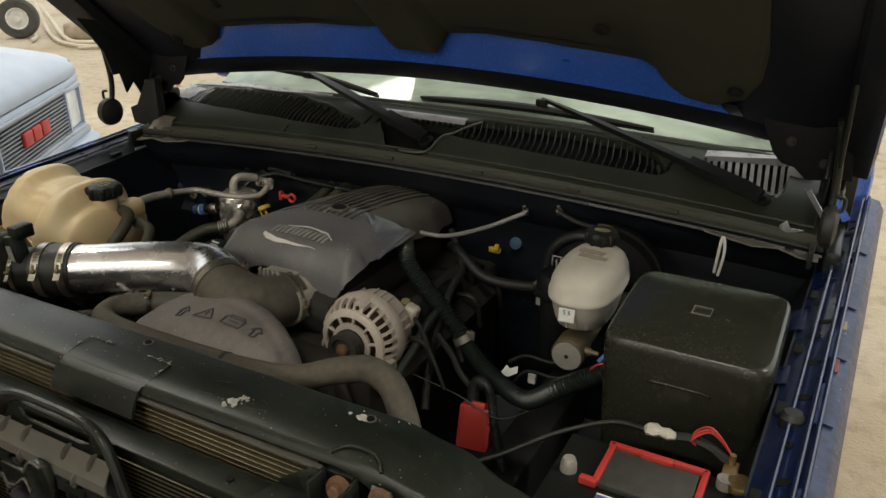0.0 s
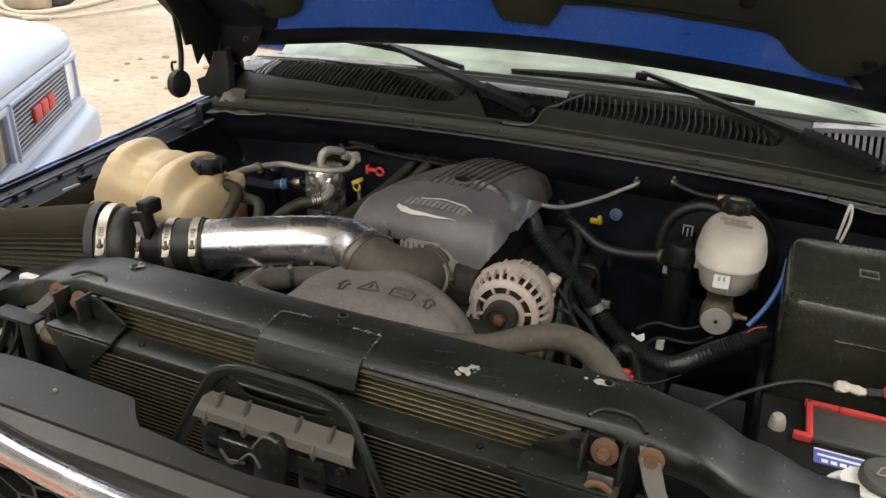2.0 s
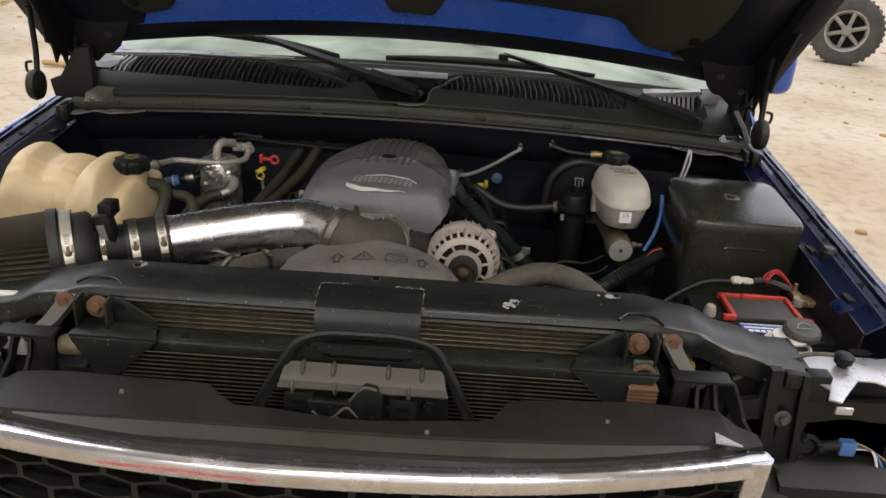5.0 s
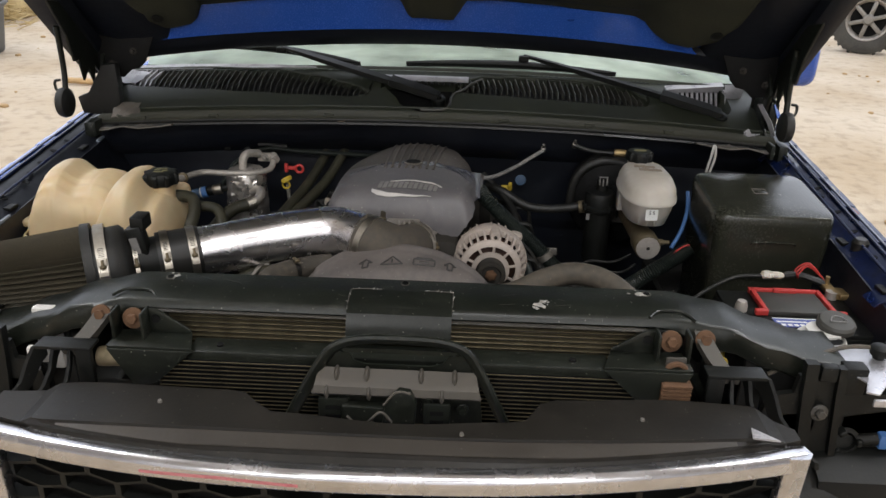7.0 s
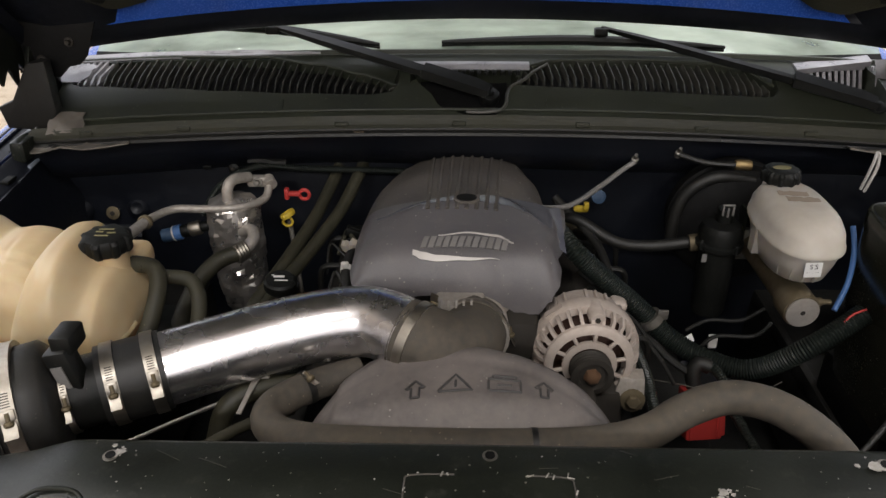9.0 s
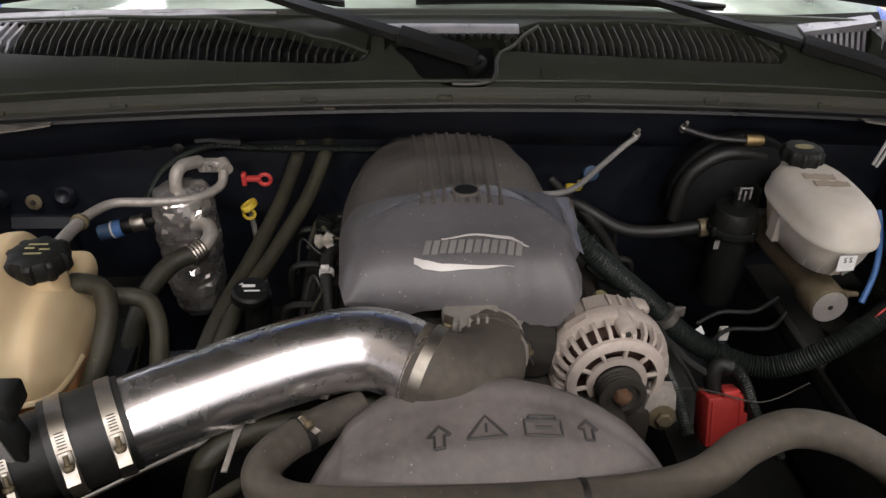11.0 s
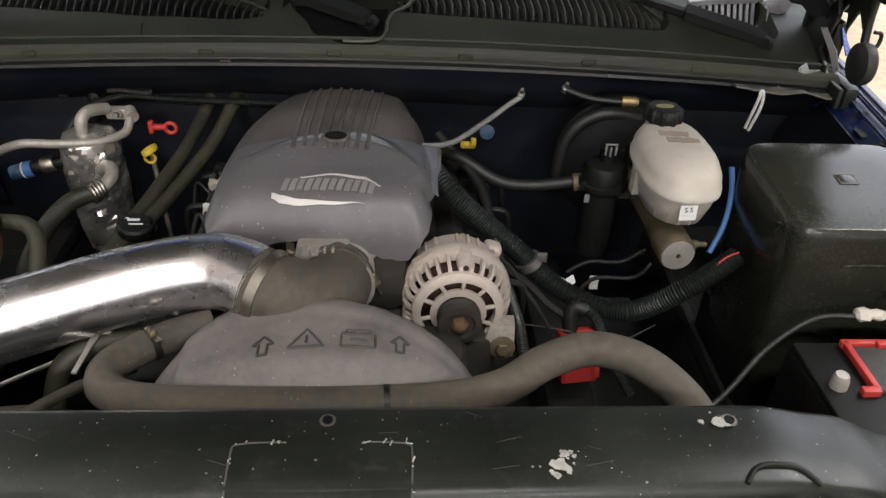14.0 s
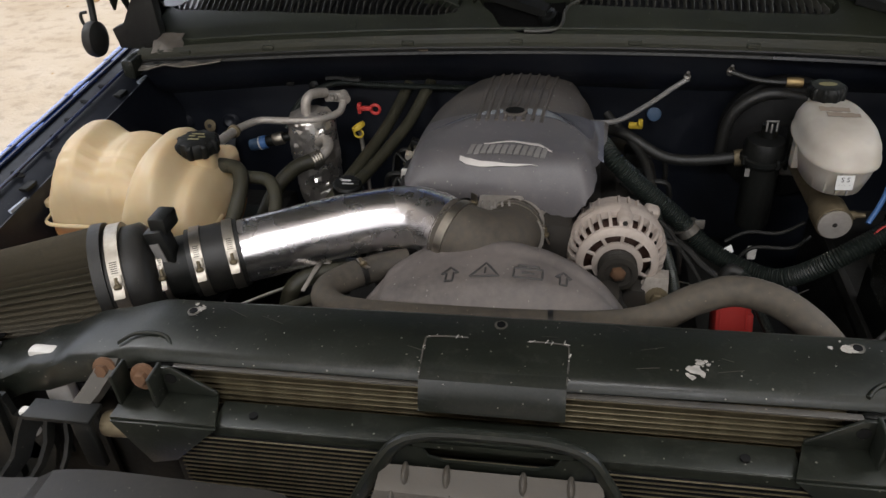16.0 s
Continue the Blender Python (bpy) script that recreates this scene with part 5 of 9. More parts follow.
def build_grille():
    t = thing("grille", "black honeycomb grille with a chrome surround", "grille", "front end")
    xs = [-0.645 + 1.29 * i / 48 for i in range(49)]

    def back(x):
        # the rear edge of the shelf is cut out round the latch
        a = x - 0.015
        return lerp_table([(-0.65, -0.235), (-0.5, -0.218), (-0.27, -0.222), (-0.2, -0.275), (0, -0.292), (0.19, -0.275), (0.24, -0.21), (0.45, -0.195), (0.56, -0.2), (0.65, -0.25)], a)[0]
    rows = []
    def band_y(x, w):
        return max(-0.327 + 0.035 * max(0, x / 0.56) ** 2 - w, grille_y(x) + 0.02)
    for k in range(7):
        row = []
        for x in sorted(xs + [-0.552, -0.575]):
            e = grille_y(x) + 0.012
            y = (back(x), back(x) - 0.006, band_y(x, 0), band_y(x, 0.002), band_y(x, 0.036), band_y(x, 0.038), e)[k]
            drop = 0.013 * min(1.0, max(0.0, (-x - 0.551) / 0.024)) if x < 0 else 0.012 * (x > 0.60)
            row.append(V(x, max(y, e), 1.008 + (-0.012, 0.0, 0.0, -0.005, -0.007, -0.014, -0.022)[k] - drop))
        rows.append(row)
    part("top_shelf", sheet(rows, 0.004), M_SHELF, t, "black plastic top shelf", 22)
    part("shelf_band", sheet([[V(x, band_y(x, w), z) for x in xs[5:-4]] for w, z in ((0.003, 1.0045), (0.035, 1.0025))], 0.001),
         M_BAND, t, "satin brown-grey band along the shelf")
    # chrome surround
    prof = [(0.018, -0.004), (0.014, 0.001), (0.0, 0.003), (-0.009, 0.0), (-0.0125, -0.005), (-0.0135, -0.008), (-0.0155, -0.024), (-0.014, -0.028), (-0.008, -0.031), (0.004, -0.031), (0.016, -0.027)]
    part("chrome_top", loft([[V(x, grille_y(x) + dy, 0.99 + dz) for dy, dz in prof] for x in xs]), M_CHROME, t, "scuffed chrome upper bar", 50)
    for sx in (-1, 1):
        rows = []
        for f in range(9):
            z = 0.99 - f * 0.03
            xx = 0.645 - 0.012 * (f / 8)
            rows.append([V(sx * (xx + a), grille_y(sx * 0.64) + b - 0.01 * f / 8, z) for a, b in ((0.004, 0.014), (0.010, -0.004), (0.004, -0.014), (-0.002, -0.018), (-0.028, -0.020), (-0.033, -0.016), (-0.034, 0.0), (-0.026, 0.014))])
        part("chrome_side", loft(rows), M_CHROME, t, "chrome side bar", 50)
    # thin red sheet painting a reflection on the chrome
    part("red_streak", sheet([[V(x, grille_y(x) - 0.0146 - 0.002 * (0.980 - zz) / 0.02, zz - 0.004 * abs(i - 6) / 6) for i, x in enumerate([-0.36 + 0.02 * j for j in range(13)])] for zz in (0.9785, 0.9735)], 0.0006), M_STREAK, t, "red reflection painted on the chrome")
    part("chrome_bottom", loft([[V(x, grille_y(x) + dy * 0.8, 0.755 + dz) for dy, dz in prof] for x in xs]), M_CHROME, t, "", 50)
    # honeycomb
    cells = []
    for r in range(6):
        for c in range(14):
            cx, cz = -0.60 + c * 0.094 + (0.047 if r % 2 else 0), 0.945 - r * 0.036
            if abs(cx) > 0.60:
                continue
            ring = []
            for k in range(6):
                a = math.pi / 6 + k * math.pi / 3
                ring.append((math.cos(a), math.sin(a)))
            v, f = [], []
            for q, y in ((0.0545, 0.0), (0.0485, 0.0), (0.045, 0.022), (0.0545, 0.022)):
                for u, w in ring:
                    x = cx + u * q
                    v.append(V(x, grille_y(x) + 0.004 + y, cz + w * q * 0.44))
            for i in range(3):
                for k in range(6):
                    f.append([i * 6 + k, i * 6 + (k + 1) % 6, (i + 1) * 6 + (k + 1) % 6, (i + 1) * 6 + k])
            cells.append((v, f))
    for g in cells:
        part("honeycomb_cell", g, M_PLASTIC, t)
    part("backing", sheet([[V(x, grille_y(x) + 0.05, z) for x in xs] for z in (0.97, 0.75)], 0.003), M_INK_SHADE, t)
    # corner coloured pale for its reflection
    part("end_flap", plate([(0.565, -0.275), (0.60, -0.305), (0.56, -0.30)], 0.003, Matrix.Translation((0, 0, 1.012))), M_COWL_LIGHT, t, "folded corner with sheen in its colour")
    for x, y in ((0.115, -0.318), (-0.37, -0.27), (0.40, -0.26)):
        part("pin", lathe([(0.004, 0), (0.003, 0.004)], 8, (x, y, 1.008)), M_STEEL, t)


build_grille()


def build_bracket(sx):
    t = thing("headlamp_bracket", "black plastic headlamp bracket with rusty bolts", "bracket", "front end")
    x = sx * 0.468
    m = Matrix(((-sx, 0, 0, x), (0, 0, -1, 0), (0, 1, 0, 0), (0, 0, 0, 1)))
    part("wing", plate([(0.024, 1.044), (0.024, 1.09), (0.042, 1.09), (0.1, 1.05), (0.1, 1.044)], 0.005, Matrix.Translation((0, -0.112, 0)) @ m, 0.001), M_BEAM, t, "black wing plate")
    part("wing_hole", lathe([(0.008, 0), (0.008, 0.002)], 14, (x - sx * 0.04, -0.1165, 1.072), (0, -1, 0)), M_INK_SHADE, t)
    part("gusset_top", plate([(-0.03, -0.168), (0.118, -0.168), (0.1, -0.112), (-0.03, -0.112)], 0.005, Matrix.Translation((x, 0, 1.04)) @ Matrix.Diagonal((-sx, 1, 1, 1)), 0.001), M_BEAM, t, "dusty top face")
    part("gusset", plate([(-0.03, 1.04), (0.118, 1.04), (0.05, 0.975), (0.012, 0.965)], 0.005, Matrix.Translation((0, -0.166, 0)) @ m, 0.001), M_BEAM, t, "black triangular gusset")
    part("box_side", box(x + sx * 0.026, -0.128, 1.068, 0.005, 0.036, 0.052, 0.0015), M_BEAM, t)
    part("box_side", box(x - sx * 0.026, -0.128, 1.068, 0.005, 0.036, 0.052, 0.0015), M_BEAM, t)
    part("rusty_bolt", join(lathe([(0.019, 0), (0.019, 0.004), (0.015, 0.006)], 20, (x, -0.114, 1.07), (0, -1, 0.25)), lathe([(0.010, 0.005), (0.010, 0.014), (0.008, 0.016)], 6, (x, -0.114, 1.07), (0, -1, 0.25))),
         M_RUST, t, "rusted bolt and washer")
    # second arm, out to the side
    x2 = sx * 0.528
    part("rusty_bolt", join(lathe([(0.017, 0), (0.017, 0.004), (0.014, 0.006)], 20, (x2, -0.108, 1.072), (0, -1, 0.3)), lathe([(0.009, 0.005), (0.009, 0.013)], 6, (x2, -0.108, 1.072), (0, -1, 0.3))),
         M_RUST, t, "rusted bolt and washer")
    part("arm", loft([[V(sx * (0.528 + o) + dx, y, z) for dx in (-0.014, 0.014) for _ in (0,)] + [V(sx * (0.528 + o) + dx, y + 0.006, z - 0.012) for dx in (0.014, -0.014)]
                      for o, y, z in ((-0.004, -0.1, 1.084), (0.0, -0.118, 1.072), (0.012, -0.14, 1.055), (0.035, -0.17, 1.032))]), M_GREYPANEL, t, "dusty sloping arm")
    part("shelf", box(sx * 0.568, -0.165, 1.043, 0.098, 0.035, 0.007, 0.002), M_PLASTIC, t)
    part("shelf_wall", box(sx * 0.535, -0.176, 1.0, 0.028, 0.012, 0.085, 0.003), M_PLASTIC, t)
    legs = ((0.560, 0.0, 0.62), (0.584, 0.02, 0.75), (0.607, 0.084, 1.15))
    for o, out, k in legs:
        pts = [(0.0, 0.004), (0.012, 0.0), (0.022, -0.022), (0.032, -0.05), (0.055, -0.078), (0.078, -0.092), (0.08, -0.102), (0.05, -0.09), (0.022, -0.062), (0.008, -0.03), (0.0, -0.02)]
        v = [V(sx * (o + out * (p[0] / 0.08)), -0.162 - p[0] * k, 1.04 + p[1] * k) for p in pts]
        side = V(sx * 0.006, 0, 0)
        n = len(pts)
        faces = [list(range(n)), list(range(2 * n - 1, n - 1, -1))] + [[i, (i + 1) % n, n + (i + 1) % n, n + i] for i in range(n)]
        part("rib", (v + [p + side for p in v], faces), M_PLASTIC, t)
    # moulded lamp panel with an oval window, two upright ribs and the dark lamp opening
    m = Matrix(((sx, 0, 0, 0), (0, 0, -1, -0.118), (0, 1, 0, 0), (0, 0, 0, 1)))

    def holed(outer, inner, thick, mm):
        loop = outer + [outer[0]] + [inner[0]] + list(reversed(inner[1:])) + [inner[0]]
        return plate(loop, thick, mm)
    oval = [(0.703 + 0.034 * math.copysign(abs(math.cos(a)) ** 0.7, math.cos(a)), 0.918 + 0.024 * math.copysign(abs(math.sin(a)) ** 0.7, math.sin(a))) for a in [2 * math.pi * i / 20 + math.pi for i in range(20)]]
    part("lamp_panel", holed([(0.645, 0.918), (0.642, 0.94), (0.65, 0.978), (0.69, 0.985), (0.694, 1.02), (0.775, 1.02), (0.782, 0.86), (0.70, 0.85), (0.66, 0.88)], oval, 0.012, m), M_PLASTIC, t, "black moulded lamp panel with a window")
    part("window_back", box(sx * 0.70, -0.095, 0.915, 0.1, 0.006, 0.08, 0.002), M_INK_SHADE, t)
    for x0, x1, zt in ((0.695, 0.716, 1.052), (0.752, 0.764, 1.044)):
        part("post", loft([[V(sx * x, y, z) for x, y in ((x0 + d, -0.125), (x1 + d, -0.125), (x1 + d, -0.142), (x0 + d, -0.142))] for d, z in ((0.0, zt), (0.004, 0.99), (0.018, 0.86))]), M_PLASTIC, t, "", 20)
    part("hook_tab", box(sx * 0.738, -0.13, 1.03, 0.03, 0.02, 0.03, 0.004), M_PLASTIC, t)
    bolt((sx * 0.735, -0.14, 0.955), (0, -1, 0.1), 0.009, M_GREYPANEL, t)
    open_m = Matrix(((sx, 0, 0, 0), (0, 0, -1, -0.10), (0, 1, 0, 0), (0, 0, 0, 1)))
    part("lamp_surround", holed([(0.782, 0.855), (0.778, 0.975), (0.97, 0.985), (0.97, 0.84)], [(0.795, 0.872), (0.95, 0.865), (0.95, 0.938), (0.86, 0.944), (0.795, 0.93)], 0.014, open_m), M_PLASTIC, t, "black lamp surround")
    part("lamp_back", box(sx * 0.875, -0.06, 0.90, 0.19, 0.01, 0.12, 0.003), M_INK_SHADE, t)
    part("lamp_floor", sheet([[V(sx * x, y, z) for x in (0.74, 0.8, 0.9, 0.98)] for y, z in ((-0.11, 0.866), (-0.15, 0.862), (-0.19, 0.845), (-0.2, 0.80))], 0.005), M_PLASTIC, t, "dusty black lamp floor")
    part("support_box", box(sx * 0.795, -0.105, 1.005, 0.04, 0.03, 0.055, 0.004), M_PLASTIC, t)
    so = part("bulb_socket", lathe([(0.024, 0), (0.025, 0.010), (0.017, 0.013), (0.016, 0.004), (0.006, 0.006)], 20, (sx * 0.806, -0.112, 0.88), (0, -1, 0.3)), M_PLASTIC, t, "black twist-in bulb socket")
    for i in range(3):
        part("socket_grip", moved(box(0, 0, 0, 0.01, 0.02, 0.014, 0.002, 1), Matrix.Translation((sx * 0.806, -0.122, 0.883)) @ Matrix.Rotation(2.09 * i, 4, "Y") @ Matrix.Translation((0.022, 0, 0))), M_PLASTIC, so)
    part("socket_neck", tube([(sx * 0.825, -0.115, 0.881), (sx * 0.862, -0.115, 0.886)], 0.013, 10), M_PLASTIC, so)
    part("plug", box(sx * 0.876, -0.115, 0.887, 0.03 if sx > 0 else 0.018, 0.03 if sx > 0 else 0.016, 0.03 if sx > 0 else 0.014, 0.004), M_BLUEPL, t, "blue plug")
    for i in range(4):
        part("wire", tube([(sx * 0.89, -0.115, 0.88 + 0.005 * i), (sx * 0.92, -0.125, 0.886), (sx * (0.93 + 0.01 * i), -0.14, 0.86), (sx * (0.935 + 0.01 * i), -0.15, 0.82)], 0.0026, 6), (M_WHITE, M_BLUEPL, M_RUBBER, M_BRASS)[i], t)
    part("push_rivet", join(lathe([(0.016, 0.014), (0.018, 0.028), (0.012, 0.032)], 10, (sx * 0.86, -0.055, 1.012)), lathe([(0.01, 0), (0.01, 0.016)], 10, (sx * 0.86, -0.055, 1.012))),
         M_PLASTIC, t, "black push rivet")
    for o, yy in ((0.80, 0.0), (0.92, 0.0)):
        part("panel_hole", lathe([(0.018, 0), (0.018, 0.0016)], 16, (sx * o, yy, 1.0165), (0, 0, 1), (1.2, 0.7)), M_INK_SHADE, t)
    return t


for side in (-1, 1):
    build_bracket(side)


def build_front_bits():
    t = thing("stop_block", "rusty ribbed steel stop hanging on a bolt", "stop block", "front end")
    part("strap", box(0.472, -0.15, 1.043, 0.034, 0.006, 0.034, 0.003), M_GREYPANEL, t)
    part("core", box(0.472, -0.165, 1.001, 0.044, 0.029, 0.046, 0.002), M_RUST, t)
    for i in range(6):
        part("block_plate", box(0.472, -0.165, 1.02 - i * 0.0075, 0.05 - 0.001 * (i % 2), 0.035, 0.0055, 0.001, 1), M_RUST, t, "rusty plate")
    part("ring", tube([(0.456, -0.16, 1.025), (0.458, -0.16, 1.045), (0.472, -0.16, 1.052), (0.486, -0.16, 1.045), (0.488, -0.16, 1.025)], 0.005, 8), M_RUST, t)
    y = thing("yellow_clip", "small yellow plastic ring on a white clip", "clip", "front end")
    part("ring", tube([(0.621 + 0.012 * math.sin(a), 0.045, 0.928 + 0.014 * math.cos(a)) for a in [2 * math.pi * i / 16 for i in range(17)]], 0.0042, 8, per=1), M_YELLOW, y)
    part("bracket", box(0.621, 0.058, 0.90, 0.03, 0.012, 0.13, 0.003), M_PLASTIC, y, "black holder")
    part("stem", box(0.621, 0.045, 0.949, 0.009, 0.008, 0.02, 0.002), M_YELLOW, y)
    part("clip", moved(box(0, 0, 0, 0.024, 0.008, 0.010, 0.003), Matrix.Translation((0.619, 0.045, 0.961)) @ Matrix.Rotation(-0.4, 4, "Y")), M_WHITE, y, "white clip")
    c = thing("tube_coupling", "worn pale fitting beside the condenser", "fitting", "front end")
    part("sleeve", lathe([(0.017, -0.02), (0.018, -0.015), (0.018, 0.015), (0.016, 0.02)], 16, (-0.502, -0.15, 1.012), (1, 0, 0.05)), M_MASTER, c)
    part("nipple", lathe([(0.008, 0.03), (0.008, 0.065), (0.006, 0.07)], 12, (-0.502, -0.15, 1.012), (1, 0, -0.1)), M_STEEL, c)
    p = thing("white_pipe", "white plastic pipe behind the bracket", "pipe", "front end")
    part("upright", box(-0.66, -0.06, 0.99, 0.045, 0.02, 0.13, 0.006), M_WHITE, p)
    part("foot", box(-0.642, -0.15, 1.0, 0.014, 0.014, 0.05, 0.004), M_WHITE, p)
    solo("brake_wire", tube([(0.66, -0.08, 0.99), (0.72, -0.075, 1.02), (0.80, -0.05, 1.035), (0.86, -0.05, 1.036)], 0.004, 8), M_HOSE, "thin grey cable over the support end", "cable", "front end")
    for x, pts in ((-1, [(-0.83, -0.16, 0.93), (-0.80, -0.2, 0.9), (-0.79, -0.2, 0.82), (-0.8, -0.18, 0.74)]), (-1, [(-0.95, -0.12, 0.95), (-0.88, -0.17, 0.93), (-0.86, -0.19, 0.85), (-0.87, -0.18, 0.75)])):
        solo("harness", tube(pts, 0.009, 8), M_RUBBER, "black wiring harness in the lamp opening", "harness", "front end")
    solo("plug_connector", box(-0.82, -0.155, 0.945, 0.035, 0.02, 0.012, 0.003), M_BLUEPL, "small blue plug on the harness", "connector", "front end")
    b = thing("bumper", "blue painted front bumper under the grille", "bumper", "truck body")
    xs = [-1.02 + 2.04 * i / 30 for i in range(31)]
    part("shell", sheet([[V(x, grille_y(min(abs(x), 0.75)) + dy + 0.12 * max(0, abs(x) - 0.7), z) for x in xs] for dy, z in ((0.03, 0.60), (-0.03, 0.59), (-0.06, 0.57), (-0.07, 0.5), (-0.05, 0.40))], 0.005), M_BLUE, b)
    for sx in (-1, 1):
        part("lamp_filler", sheet([[V(sx * x, -0.352 + (x - 0.655) * 0.535 + dy, 0.835 - 0.405 * (x - 0.655) + dz) for x in (0.655, 0.75, 0.85, 0.95, 1.06)] for dy, dz in ((0.014, 0.004), (0.0, 0.002), (-0.005, -0.010))], 0.003), M_BLUE, b, "blue edge under the lamp")
        # black sheets added to hide the ground and darken this gap
        part("lamp_apron", sheet([[V(sx * x, y + (x - 0.655) * 0.535 * k, z - 0.405 * (x - 0.655) * k) for x in (0.655, 0.75, 0.9, 1.06)] for y, z, k in ((-0.14, 0.86, 0.2), (-0.26, 0.845, 0.7), (-0.336, 0.832, 1), (-0.36, 0.818, 1), (-0.365, 0.6, 1))], 0.003), M_UNDERCOAT, b, "black sheet added to darken the gap behind the bumper edge")
        part("lamp_wall", box(sx * 0.85, -0.045, 0.80, 0.44, 0.01, 0.42, 0.002), M_UNDERCOAT, b)


build_front_bits()

# ---- the engine bay ----


def build_engine():
    global ENGINE
    t = ENGINE = thing("engine", "grimy dark engine block under the cover", "engine", "engine")
    part("block", box(0, 0.62, 0.72, 0.46, 0.62, 0.44, 0.03), M_ENGINE, t)
    part("manifold", box(-0.03, 0.62, 0.985, 0.25, 0.50, 0.09, 0.03), M_ENGINE, t)
    for sx in (-1, 1):
        part("valve_cover", moved(box(0, 0, 0, 0.13, 0.5, 0.10, 0.02), Matrix.Translation((sx * 0.215 - 0.02, 0.62, 0.90)) @ Matrix.Rotation(sx * radians(35), 4, "Y")), M_ENGINE, t)
        for i in range(4):
            y = 0.44 + i * 0.115
            part("coil", box(sx * 0.235 - 0.02, y, 0.955, 0.04, 0.06, 0.04, 0.006), M_PLASTIC, t)
            part("plug_lead", tube([(sx * 0.25 - 0.02, y, 0.955), (sx * 0.30 - 0.02, y, 0.95), (sx * 0.31 - 0.02, y + 0.01, 0.88)], 0.006, 8), M_RUBBER, t)
    part("front_cover", box(0, 0.29, 0.78, 0.36, 0.10, 0.36, 0.03), M_ENGINE, t)
    part("water_pump", lathe([(0.07, -0.05), (0.075, 0.02), (0.04, 0.05)], 20, (-0.02, 0.24, 0.88), (0, -1, 0)), M_ALLOY, t)
    part("belt", tube([(0.165, 0.272, 0.945), (0.2, 0.272, 0.86), (0.12, 0.272, 0.78), (0, 0.272, 0.76), (-0.14, 0.272, 0.82)], 0.012, 6, flat=0.4), M_RUBBER, t)
    part("throttle_body", lathe([(0.052, -0.05), (0.052, 0.0), (0.058, 0.01), (0.058, 0.04), (0.045, 0.06)], 24, (-0.012, 0.40, 1.010), (0, 1, -0.05)), M_ALLOY, t, "dull alloy throttle body")
    part("throttle_motor", box(-0.04, 0.385, 1.055, 0.08, 0.05, 0.025, 0.006), M_ALLOY, t)
    for i in range(5):
        part("motor_rib", box(-0.07 + 0.012 * i, 0.357, 1.07, 0.004, 0.008, 0.022, 0.001), M_ALLOY, t)
    part("fuel_rail", tube([(-0.20, 0.45, 1.0), (-0.20, 0.85, 1.0)], 0.012, 10, smooth=False), M_STEEL, t)
    return t


build_engine()


def speckle(name, parent, at, x0, x1, y0, y1, count, seed):
    """Tiny pale grains of grit lying on a curved face."""
    rnd = random.Random(seed)
    dots = []
    for _ in range(count):
        x, y = rnd.uniform(x0, x1), rnd.uniform(y0, y1)
        r = rnd.choice((0.0003, 0.0003, 0.0004, 0.0007))
        p = at(x, y)
        dots.append(box(p.x, p.y, p.z, r * 2, r * 2, r * 2, 0))
    tagged(part(name, join(*dots), M_WHITEPAINT, parent, "pale specks of grit"), kind="stuff")


